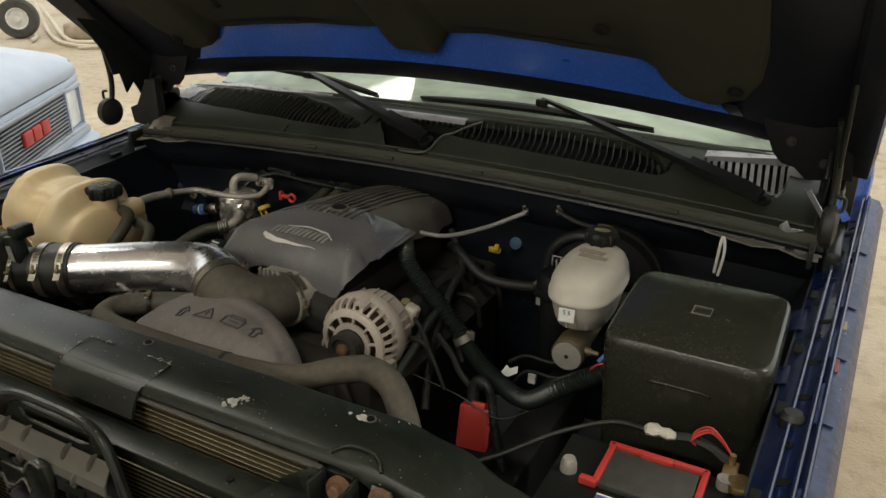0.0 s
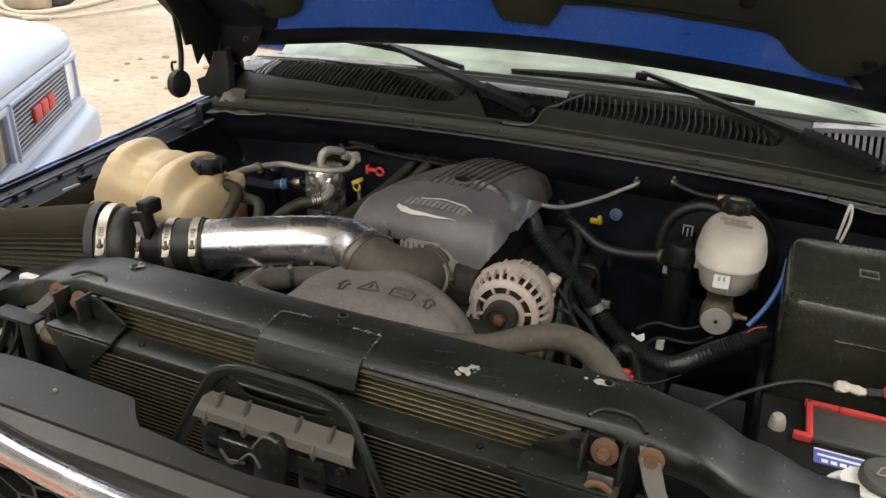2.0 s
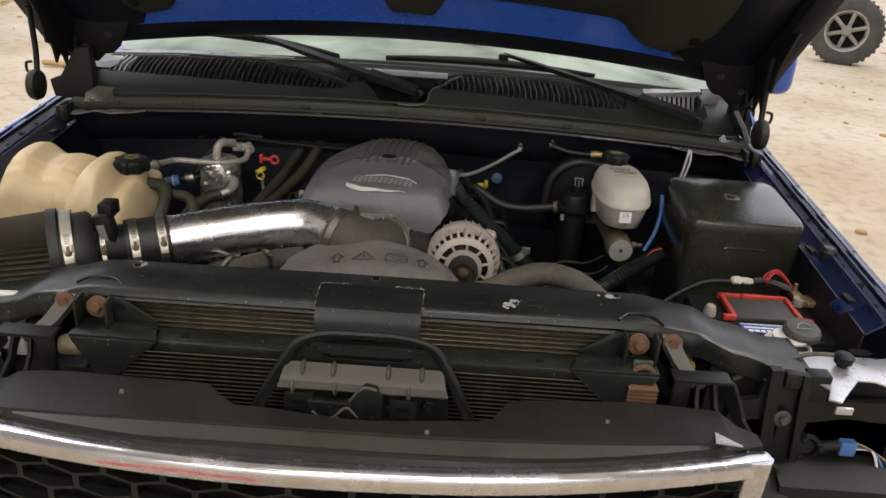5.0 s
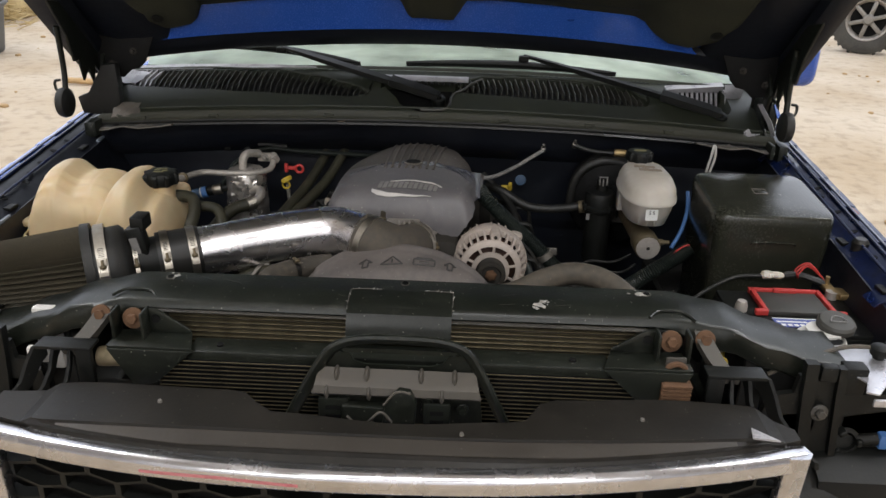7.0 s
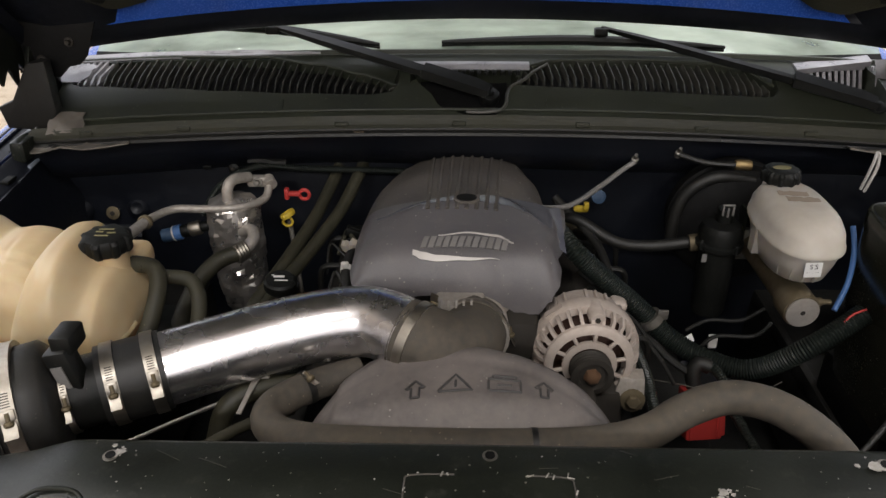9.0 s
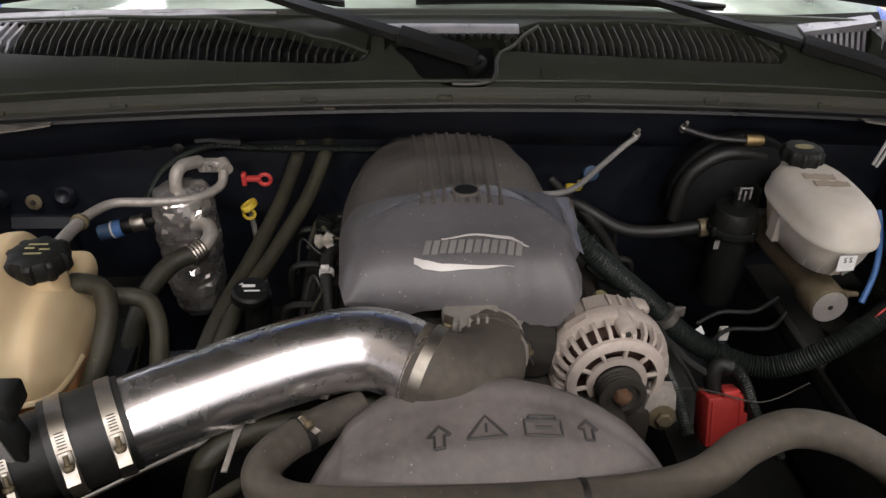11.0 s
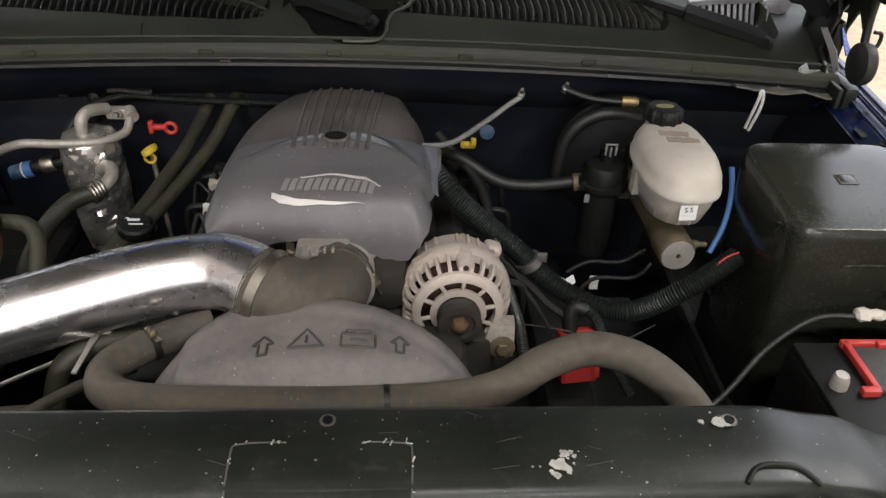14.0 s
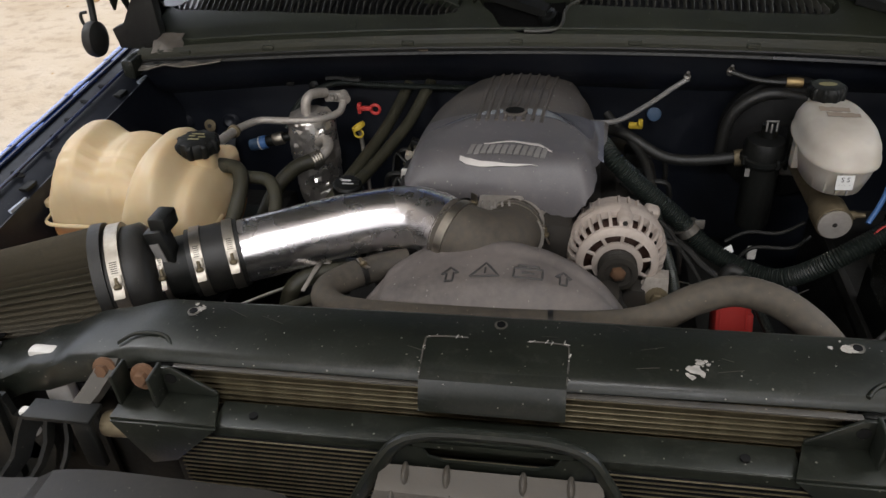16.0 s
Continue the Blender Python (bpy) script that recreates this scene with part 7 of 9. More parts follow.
def build_hoses():
    r = thing("radiator_hose", "thick grimy rubber radiator hose", "hose", "engine hoses")
    part("hose", tube([(-0.19, 0.27, 1.005), (-0.235, 0.245, 1.008), (-0.285, 0.205, 1.01), (-0.305, 0.165, 1.012), (-0.285, 0.128, 1.012), (-0.21, 0.108, 1.015), (-0.02, 0.10, 1.02),
                       (0.13, 0.108, 1.02), (0.21, 0.125, 1.026), (0.27, 0.155, 1.042), (0.33, 0.165, 1.056), (0.39, 0.14, 1.056), (0.44, 0.095, 1.035), (0.475, 0.06, 0.99)], 0.0235, 20, per=6), M_HOSE, r, "", 60)
    band((0.062, 0.103, 1.02), (1, 0.05, 0), 0.0225, 0.008, r, (0, -1, -0.5), "clip_band").data.materials[0] = M_RUBBER
    band((-0.262, 0.226, 1.009), (0.6, 0.5, 0), 0.0235, 0.01, r, (-0.3, -0.4, 0.8), "dark_clip").data.materials[0] = M_RUBBER
    loom = thing("wiring_conduit", "thick black corrugated wiring conduit", "conduit", "engine hoses")
    path = [(0.10, 0.66, 1.07), (0.135, 0.61, 1.072), (0.165, 0.575, 1.05), (0.22, 0.565, 1.0), (0.29, 0.557, 0.94), (0.345, 0.54, 0.89), (0.41, 0.515, 0.86), (0.49, 0.48, 0.86), (0.57, 0.455, 0.93), (0.66, 0.48, 0.985)]
    part("conduit", ribbed(path, 0.0195, 0.0052, 16, 0.13), M_LOOM, loom, "", 25)
    part("strap", lathe([(0.023, -0.008), (0.025, -0.008), (0.025, 0.008), (0.023, 0.008)], 20, (0.313, 0.551, 0.918), (0.6, -0.1, -0.8)), M_STEEL, loom, "pale strap clip")
    part("strap_tab", box(0.333, 0.542, 0.935, 0.02, 0.006, 0.02, 0.002), M_STEEL, loom)
    specs = [
        ("heater_hose", "grey-black heater hose to the firewall", M_HOSE_DARK, 0.014, [(-0.325, 0.965, 1.045), (-0.335, 0.92, 1.025), (-0.358, 0.82, 0.99), (-0.395, 0.68, 0.96), (-0.435, 0.55, 0.93), (-0.465, 0.45, 0.88)]),
        ("heater_hose", "grey-black heater hose to the firewall", M_HOSE_DARK, 0.014, [(-0.27, 0.965, 1.05), (-0.277, 0.92, 1.04), (-0.305, 0.83, 1.0), (-0.355, 0.70, 0.965), (-0.41, 0.55, 0.935), (-0.44, 0.42, 0.88)]),
        ("vacuum_hose", "black vacuum hose from the engine to the canister", M_RUBBER, 0.012, [(0.16, 0.78, 1.02), (0.2, 0.75, 1.02), (0.27, 0.72, 0.99), (0.34, 0.715, 0.985), (0.43, 0.71, 1.0)]),
        ("tank_hose", "black hose from the coolant tank", M_HOSE_DARK, 0.0145, [(-0.60, 0.45, 1.085), (-0.555, 0.437, 1.085), (-0.54, 0.41, 1.066), (-0.542, 0.365, 1.03), (-0.558, 0.335, 0.99), (-0.58, 0.31, 0.94)]),
        ("tank_hose", "thin black hose beside the coolant tank", M_HOSE_DARK, 0.013, [(-0.545, 0.45, 1.06), (-0.50, 0.445, 1.056), (-0.478, 0.415, 1.035), (-0.472, 0.36, 0.99), (-0.475, 0.32, 0.92)]),
        ("suction_hose", "fat black refrigerant hose", M_HOSE_DARK, 0.017, [(-0.488, 0.672, 0.982), (-0.525, 0.645, 0.975), (-0.555, 0.59, 0.95), (-0.565, 0.5, 0.91), (-0.57, 0.42, 0.85)]),
        ("booster_hose", "black curved hose beside the brake booster", M_RUBBER, 0.013, [(0.40, 0.80, 0.96), (0.405, 0.80, 1.03), (0.43, 0.80, 1.075), (0.48, 0.80, 1.10), (0.55, 0.80, 1.09)]),
        ("battery_cable", "black battery cable by the fuse box", M_RUBBER, 0.0045, [(0.44, 0.13, 0.91), (0.54, 0.19, 0.935), (0.63, 0.26, 0.972), (0.71, 0.295, 1.0), (0.77, 0.288, 1.01)]),
        ("charge_cable", "black corrugated cable to the alternator plug", M_LOOM, 0.010, [(0.245, 0.60, 0.97), (0.25, 0.50, 0.96), (0.262, 0.42, 0.94), (0.27, 0.36, 0.93), (0.275, 0.30, 0.9)]),
        ("charge_cable", "black cable beside the red cover", M_LOOM, 0.010, [(0.386, 0.47, 0.868), (0.402, 0.467, 0.88), (0.425, 0.45, 0.865), (0.45, 0.42, 0.81), (0.49, 0.38, 0.75)]),
        ("lower_hose", "dull black hose under the intake tube", M_HOSE_DARK, 0.016, [(-0.17, 0.30, 0.985), (-0.25, 0.27, 0.985), (-0.33, 0.25, 0.99), (-0.38, 0.22, 0.98), (-0.40, 0.2, 0.93), (-0.41, 0.16, 0.86)]),
        ("oil_line", "grey-black line under the intake tube", M_HOSE_DARK, 0.011, [(-0.35, 0.16, 0.93), (-0.4, 0.12, 0.985), (-0.46, 0.10, 0.99), (-0.53, 0.08, 0.98)]),
        ("oil_line", "thin black line under the intake tube", M_HOSE_DARK, 0.008, [(-0.28, 0.20, 0.99), (-0.34, 0.15, 1.0), (-0.4, 0.09, 1.0), (-0.46, 0.06, 0.98)]),
        ("wiring_loom", "black wiring loom along the firewall", M_LOOM, 0.0075, [(-0.62, 0.86, 0.97), (-0.58, 0.89, 1.03), (-0.5, 0.915, 1.065), (-0.4, 0.92, 1.06), (-0.3, 0.925, 1.055), (-0.15, 0.93, 1.05)]),
        ("wiring_loom", "black wiring loom on the engine side", M_UNDERCOAT, 0.009, [(0.15, 0.80, 1.05), (0.22, 0.72, 1.0), (0.24, 0.62, 0.98), (0.26, 0.5, 0.9), (0.3, 0.4, 0.82)]),
        ("ground_strap", "pale braided ground strap to the firewall", M_EMBLEM_DULL, 0.0055, [(0.10, 0.70, 1.075), (0.17, 0.73, 1.065), (0.24, 0.80, 1.075), (0.29, 0.84, 1.095), (0.318, 0.855, 1.108)]),
        ("brake_line", "thin black brake line", M_UNDERCOAT, 0.004, [(0.55, 0.62, 0.90), (0.50, 0.60, 0.885), (0.44, 0.60, 0.885), (0.40, 0.60, 0.86)]),
        ("brake_line", "thin black brake line", M_UNDERCOAT, 0.004, [(0.56, 0.60, 0.88), (0.52, 0.57, 0.87), (0.45, 0.58, 0.86), (0.42, 0.58, 0.82)]),
        ("blue_wire", "blue wire beside the fuse box", M_BLUEPL, 0.005, [(0.672, 0.615, 1.085), (0.668, 0.58, 1.05), (0.65, 0.54, 1.01), (0.622, 0.508, 0.972)]),
        ("red_wire", "thin red wire at the fuse box", M_RED, 0.002, [(0.655, 0.47, 1.0), (0.63, 0.465, 0.99), (0.61, 0.46, 0.965)]),
        ("pale_wire", "thin pale wire under the conduit", M_GREYPANEL, 0.0012, [(0.27, 0.40, 0.90), (0.36, 0.43, 0.86), (0.45, 0.42, 0.84), (0.52, 0.42, 0.88)]),
        ("steel_line", "bare steel line under the intake tube", M_ALLOY, 0.0036, [(-0.36, 0.30, 0.945), (-0.42, 0.285, 0.926), (-0.48, 0.266, 0.908), (-0.552, 0.243, 0.885), (-0.60, 0.23, 0.87)]),
    ]
    for nm, lab, m, rad, pts in specs:
        g = ribbed(pts, rad, 0.0042, 10, 0.12) if m is M_LOOM else tube(pts, rad, 12)
        solo(nm, g, m, lab, nm.split("_")[1], "engine hoses", angle=25 if m is M_LOOM else 60)
    for p in ((0.318, 0.857, 1.112), (0.405, 0.85, 1.13)):
        t = thing("stud_bolt", "small steel stud on the firewall", "stud", "firewall studs")
        part("stud", lathe([(0.008, -0.008), (0.008, 0.004), (0.004, 0.006), (0.004, 0.018)], 8, p, (0, -0.5, 0.8)), M_STEEL, t)
    solo("vacuum_line", tube([(0.405, 0.845, 1.13), (0.45, 0.83, 1.12), (0.5, 0.815, 1.12), (0.515, 0.81, 1.122)], 0.006, 8), M_RUBBER, "thin black line along the firewall", "hose", "engine hoses")
    solo("brass_fitting", lathe([(0.010, -0.016), (0.011, -0.01), (0.011, 0.01), (0.009, 0.016)], 14, (0.527, 0.81, 1.122), (1, -0.1, 0)), M_BRASS, "short brass fitting on a line", "fitting", "engine hoses")
    solo("support_bracket", join(sheet([[V(-0.3475, 0.262, 1.006), V(-0.3365, 0.262, 1.006)], [V(-0.3475, 0.25, 1.009), V(-0.3365, 0.25, 1.009)], [V(-0.351, 0.215, 1.005), V(-0.344, 0.215, 1.005)], [V(-0.356, 0.178, 1.0), V(-0.349, 0.178, 1.0)]], 0.0025), box(-0.335, 0.255, 1.004, 0.022, 0.012, 0.012, 0.003)), M_ALLOY, "bent bright steel tab under the tube", "bracket", "air intake")


build_hoses()


def build_alternator():
    t = thing("alternator", "grimy cast alloy alternator with slotted case", "alternator", "engine")
    c, ax = Vector((0.167, 0.392, 0.971)), Vector((0.02, -1, 0.03)).normalized()
    m = axis_matrix(c, ax) @ Matrix.Rotation(0.2, 4, "Z") @ Matrix.Scale(1.1, 4)

    def turned(profile, n=64):
        return moved(lathe(profile, n), m)

    def hollow(profile, n=64):
        return turned(profile + [profile[0]], n)
    part("rear_case", turned([(0.04, -0.062), (0.060, -0.060), (0.068, -0.052), (0.070, -0.024), (0.06, -0.022)]), M_CASE, t, "", 40)
    part("stator", turned([(0.060, -0.024), (0.068, -0.022), (0.068, -0.008), (0.060, -0.006)]), M_ENGINE, t, "dark laminated stator")
    part("winding", turned([(0.062, -0.005), (0.058, 0.016), (0.050, 0.024), (0.03, 0.032), (0.01, 0.030)]), M_WINDING, t, "brown varnished windings")
    part("mid_band", hollow([(0.066, -0.012), (0.079, -0.012), (0.0805, -0.008), (0.0805, 0.008), (0.078, 0.014), (0.066, 0.014)]), M_CASE, t, "smooth pale case band", 40)
    part("face_ring", hollow([(0.062, 0.038), (0.066, 0.040), (0.065, 0.045), (0.060, 0.049), (0.053, 0.050), (0.053, 0.044), (0.06, 0.042)]), M_CASE, t, "", 40)
    part("hub_ring", hollow([(0.030, 0.044), (0.040, 0.045), (0.040, 0.050), (0.030, 0.051)]), M_CASE, t, "", 40)
    r0, r1 = Vector((0.0785, 0, 0.010)), Vector((0.0635, 0, 0.043))
    fin = mesh_of("case_fin", loft([[r + V(dx, s * w, dz) for dx, dz, s in ((0, 0, -1), (0, 0, 1), (-0.006, -0.004, 1), (-0.006, -0.004, -1))]
                                    for r, w in ((r0, 0.0030), (V(0.0775, 0, 0.022), 0.0025), (V(0.073, 0, 0.035), 0.0024), (r1, 0.0028))]), M_CASE)
    spoke = mesh_of("face_spoke", box(0.0465, 0, 0.0475, 0.015, 0.0055, 0.006, 0.0015, 1), M_CASE)
    back = mesh_of("rear_fin", moved(box(0, 0, 0, 0.010, 0.0045, 0.034, 0.001, 1), Matrix.Translation((0.069, 0, -0.029))), M_CASE)
    for i in range(28):
        rot = Matrix.Rotation(2 * math.pi * i / 28, 4, "Z")
        piece("case_fin", fin, t, m @ rot)
        if i < 10:
            piece("face_spoke", spoke, t, m @ Matrix.Rotation(2 * math.pi * i / 10, 4, "Z"))
        if i % 4 != 3:
            piece("rear_fin", back, t, m @ rot)
    for a in (1.25, 3.3, 5.3):
        q = m @ Vector((0.070 * math.cos(a), 0.070 * math.sin(a), 0.026))
        part("case_boss", lathe([(0.014, -0.03), (0.0135, 0.008), (0.011, 0.012), (0.004, 0.0125)], 16, q, ax), M_CASE, t)
        part("boss_screw", lathe([(0.0045, 0.011), (0.0045, 0.015), (0.002, 0.0152)], 6, q, ax), M_ENGINE, t)
    pl = turned([(0.79 * r, z) for r, z in ((0.034, 0.053), (0.038, 0.054), (0.0395, 0.057), (0.036, 0.060), (0.038, 0.063), (0.036, 0.066), (0.038, 0.069), (0.036, 0.072), (0.0395, 0.076), (0.0385, 0.079), (0.028, 0.0795), (0.024, 0.074), (0.012, 0.074))], 40)
    part("pulley", pl, M_ENGINE, t, "dark grooved pulley")
    part("pulley_nut", moved(lathe([(0.0125, 0.073), (0.0125, 0.080), (0.009, 0.084), (0.005, 0.086)], 6), m), M_RUST, t, "rusty pulley nut")
    foot = part("mount_foot", loft([[V(x, y, z) for x, y in ((0.212, 0.326), (0.258, 0.324), (0.26, 0.36), (0.215, 0.362))] for z in (0.895, 0.93)] + [[V(x, y, 0.95) for x, y in ((0.22, 0.335), (0.258, 0.333), (0.26, 0.36), (0.225, 0.362))]]), M_ALLOY, t, "cast mounting foot", 30)
    bolt((0.240, 0.324, 0.915), (0, -1, 0.2), 0.012, M_MASTER, foot)
    part("label", moved(box(0, 0, 0, 0.0012, 0.032, 0.013, 0), m @ Matrix.Rotation(2.05, 4, "Z") @ Matrix.Translation((0.0808, 0, 0.0))), M_CASE, t, "faded pale label")
    r = thing("terminal_cover", "red plastic terminal cover", "terminal cover", "engine")
    q = Matrix.Translation((0.398, 0.442, 0.79)) @ Matrix.Rotation(0.12, 4, "Z") @ Matrix.Rotation(-0.3, 4, "X")
    part("cover", moved(join(box(0, 0, 0, 0.068, 0.045, 0.092, 0.005), box(0.031, -0.012, -0.012, 0.012, 0.03, 0.05, 0.003)), q), M_RED, r)
    for dx in (-0.026, 0.024):
        part("face_rib", moved(box(dx, -0.0235, 0, 0.004, 0.003, 0.08, 0.001), q), M_RED, r)
    part("tab", moved(box(0.006, -0.02, 0.05, 0.03, 0.012, 0.014, 0.003), q), M_RED, r)
    part("cable_boot", tube([(0.385, 0.455, 0.83), (0.38, 0.465, 0.86), (0.39, 0.47, 0.878), (0.408, 0.465, 0.875)], 0.014, 10), M_RUBBER, r)


build_alternator()


def build_tank():
    t = thing("coolant_tank", "yellowed translucent coolant tank with two lobes", "coolant tank", "engine bay")
    table = [(-0.922, 0.37, 0.45, 0.97, 1.035), (-0.917, 0.34, 0.49, 0.95, 1.062), (-0.905, 0.325, 0.52, 0.93, 1.098), (-0.885, 0.318, 0.53, 0.93, 1.140), (-0.865, 0.316, 0.535, 0.93, 1.162), (-0.838, 0.316, 0.535, 0.93, 1.164), (-0.815, 0.32, 0.53, 0.93, 1.146),
             (-0.80, 0.322, 0.525, 0.93, 1.138), (-0.765, 0.32, 0.53, 0.93, 1.142), (-0.735, 0.32, 0.53, 0.93, 1.136), (-0.70, 0.325, 0.52, 0.93, 1.112)]
    front = [(-0.758, 0.34, 0.44, 0.95, 1.00), (-0.748, 0.30, 0.48, 0.935, 1.06), (-0.735, 0.288, 0.50, 0.93, 1.09), (-0.71, 0.282, 0.53, 0.93, 1.138), (-0.69, 0.28, 0.53, 0.93, 1.153), (-0.660, 0.28, 0.53, 0.93, 1.156), (-0.645, 0.286, 0.52, 0.93, 1.137), (-0.63, 0.286, 0.52, 0.93, 1.112),
             (-0.60, 0.28, 0.53, 0.93, 1.105), (-0.582, 0.30, 0.51, 0.95, 1.075), (-0.572, 0.33, 0.48, 0.98, 1.03)]
    n = 72

    def lobe(tab, steps, cells):
        rows = []
        for i in range(steps + 1):
            x = tab[0][0] + (tab[-1][0] - tab[0][0]) * i / steps
            y0, y1, z0, z1 = eased(tab, x, 0.007)
            cy, cz, ry, rz = (y0 + y1) / 2, (z0 + z1) / 2, (y1 - y0) / 2, (z1 - z0) / 2
            row = []
            for j in range(n):
                a = 2 * math.pi * j / n
                c, sn = math.cos(a), math.sin(a)
                yy, zz = math.copysign(abs(c) ** 0.6, c), math.copysign(abs(sn) ** 0.6, sn)
                lean = -0.035 * max(0, zz) ** 2 * (1 if yy < 0 else 0) * yy
                # soft moulded cells over the top and front
                dip = 0.0
                if cells and 1.5 < a < 3.7:
                    dip = 0.0034 * max([math.exp(-((a - q) / 0.07) ** 2) for q in (1.95, 2.3, 2.62, 3.1)] + [0.45 * math.exp(-((x - q) / 0.005) ** 2) for q in (-0.888, -0.842, -0.768)])
                yy, zz = yy * (1 - dip / ry), zz * (1 - dip / rz)
                row.append(V(x, cy + ry * yy + lean, cz + rz * zz - 0.05 * max(0, 0.42 - (cy + ry * yy)) * max(0, zz)))
            rows.append(row)
        return loft(rows)
    part("body", lobe(table, 90, True), M_TANK, t, "", 60)
    part("front_lobe", lobe(front, 60, False), M_TANK, t, "bulging front lobe", 60)
    part("seam", tube([(-0.925, 0.40, 1.025), (-0.918, 0.345, 1.022), (-0.9, 0.312, 1.02), (-0.8, 0.308, 1.02), (-0.75, 0.30, 1.02), (-0.70, 0.275, 1.02), (-0.62, 0.275, 1.02), (-0.58, 0.30, 1.02), (-0.57, 0.37, 1.02)], 0.004, 8, flat=0.6), M_TANK, t, "moulding seam")
    for z in (1.035, 0.99, 0.965):
        part("side_ear", box(-0.925, 0.38, z, 0.022, 0.05, 0.02, 0.007, 3), M_TANK, t, "moulded ear")
    part("neck", lathe([(0.03, -0.03), (0.03, 0.01)], 20, (-0.62, 0.43, 1.12)), M_TANK, t)
    cap = part("cap", lobed([(0.033, -0.006, 1), (0.037, 0.0, 1), (0.037, 0.018, 1), (0.034, 0.023, 0.8), (0.028, 0.025, 0), (0.012, 0.0255, 0)], (-0.62, 0.43, 1.128), 8, 0.17), M_PLASTIC, t, "black lobed pressure cap", 35)
    part("cap_print", join(*[box(-0.62 + dx, 0.43 + dy, 1.1545, w, 0.003, 0.001, 0) for dx, dy, w in ((0, 0.012, 0.025), (-0.008, 0.003, 0.012), (0.012, 0.0, 0.014), (0, -0.010, 0.022))]), M_PRINT, cap, "faded printed bars")
    part("outlet", tube([(-0.62, 0.455, 1.085), (-0.59, 0.45, 1.086), (-0.565, 0.44, 1.086)], 0.0135, 10), M_PLASTIC, t)
    part("shoulder", box(-0.605, 0.475, 1.075, 0.05, 0.09, 0.05, 0.018, 4), M_TANK, t)
    b = thing("tank_shelf", "dark inner fender shelf under the coolant tank", "shelf", "engine bay")
    part("shelf", box(-0.76, 0.42, 0.915, 0.42, 0.3, 0.02, 0.005), M_BEAM, b)


build_tank()


def build_reservoir():
    t = thing("brake_reservoir", "milky brake fluid reservoir with black cap", "brake reservoir", "engine bay")
    ang = radians(1)
    rows = []
    for z, rx, ry, cy in ((1.022, 0.044, 0.085, 0.61), (1.026, 0.052, 0.096, 0.61), (1.06, 0.06, 0.108, 0.607), (1.083, 0.063, 0.114, 0.607), (1.085, 0.069, 0.12, 0.607), (1.092, 0.069, 0.12, 0.607),
                          (1.094, 0.067, 0.118, 0.607), (1.112, 0.065, 0.115, 0.608), (1.128, 0.058, 0.103, 0.61), (1.138, 0.047, 0.086, 0.612), (1.142, 0.03, 0.055, 0.615)):
        rows.append([(Matrix.Translation((0.563, cy, 0)) @ Matrix.Rotation(ang, 4, "Z")) @ p for p in superellipse(0, 0, rx, ry, z, 40, 2.6)])
    part("body", loft(rows), M_RESERVOIR, t, "", 50)
    part("neck", lathe([(0.03, -0.02), (0.028, 0.012)], 20, (0.555, 0.692, 1.135)), M_RESERVOIR, t)
    cap = part("cap", lobed([(0.032, 0.0, 1), (0.033, 0.004, 1), (0.0325, 0.018, 1), (0.029, 0.0235, 0.6), (0.022, 0.0248, 0), (0.01, 0.025, 0)], (0.555, 0.692, 1.142), 10, 0.12), M_PLASTIC, t, "black screw cap", 35)
    part("cap_print", lathe([(0.013, 0), (0.013, 0.0012)], 16, (0.555, 0.692, 1.1665), (0, 0, 1), (1.3, 0.7)), M_PRINT, cap, "faded yellow printed oval")
    rs = random.Random(31)
    for sx0, sy0, w in ((0.557, 0.63, 0.052), (0.567, 0.605, 0.056)):
        edge = [(w * (i / 9 - 0.5), -0.009 + rs.uniform(-0.002, 0.002)) for i in range(10)] + [(w * (0.5 - i / 9), 0.008 + rs.uniform(-0.003, 0.002)) for i in range(10)]
        part("stain", plate(edge, 0.0008, Matrix.Translation((sx0, sy0, 1.1432)) @ Matrix.Rotation(-0.1, 4, "Z")), M_STAIN, t, "brown dust left in the embossing")
    lab = part("label", moved(box(0, 0, 0, 0.03, 0.0012, 0.027, 0), Matrix.Translation((0.558, 0.4905, 1.065)) @ Matrix.Rotation(radians(4), 4, "Z") @ Matrix.Rotation(radians(-6), 4, "X")), M_LABEL, t, "small white label")
    txt = bpy.data.curves.new("label_text", "FONT")
    txt.body, txt.size, txt.align_x, txt.extrude = "S S", 0.0125, "CENTER", 0.0002
    tmp = bpy.data.objects.new("label_text", txt)
    me = bpy.data.meshes.new_from_object(tmp)
    me.materials.append(M_INK_SHADE)
    ob = new("label_text", me)
    ob.parent = lab
    ob.matrix_basis = Matrix.Translation((0.558, 0.4893, 1.067)) @ Matrix.Rotation(radians(4), 4, "Z") @ Matrix.Rotation(radians(84), 4, "X")
    part("label_bars", join(*[moved(box(-0.009 + 0.0045 * i, 0, -0.0075, 0.0032, 0.0006, 0.006, 0), Matrix.Translation((0.558, 0.4897, 1.065)) @ Matrix.Rotation(radians(4), 4, "Z")) for i in range(5)]), M_INK_SHADE, lab)
    for i in range(7):
        a = -2.4 + i * 0.33
        p = V(0.563 + 0.0615 * math.cos(a), 0.607 + 0.110 * math.sin(a), 1.0)
        part("side_rib", tube([p + V(-0.006 * math.cos(a), -0.012 * math.sin(a), 0.03), p + V(0, 0, 0.06), p + V(0.003 * math.cos(a), 0.004 * math.sin(a), 0.083)], 0.0028, 6), M_RESERVOIR, t)
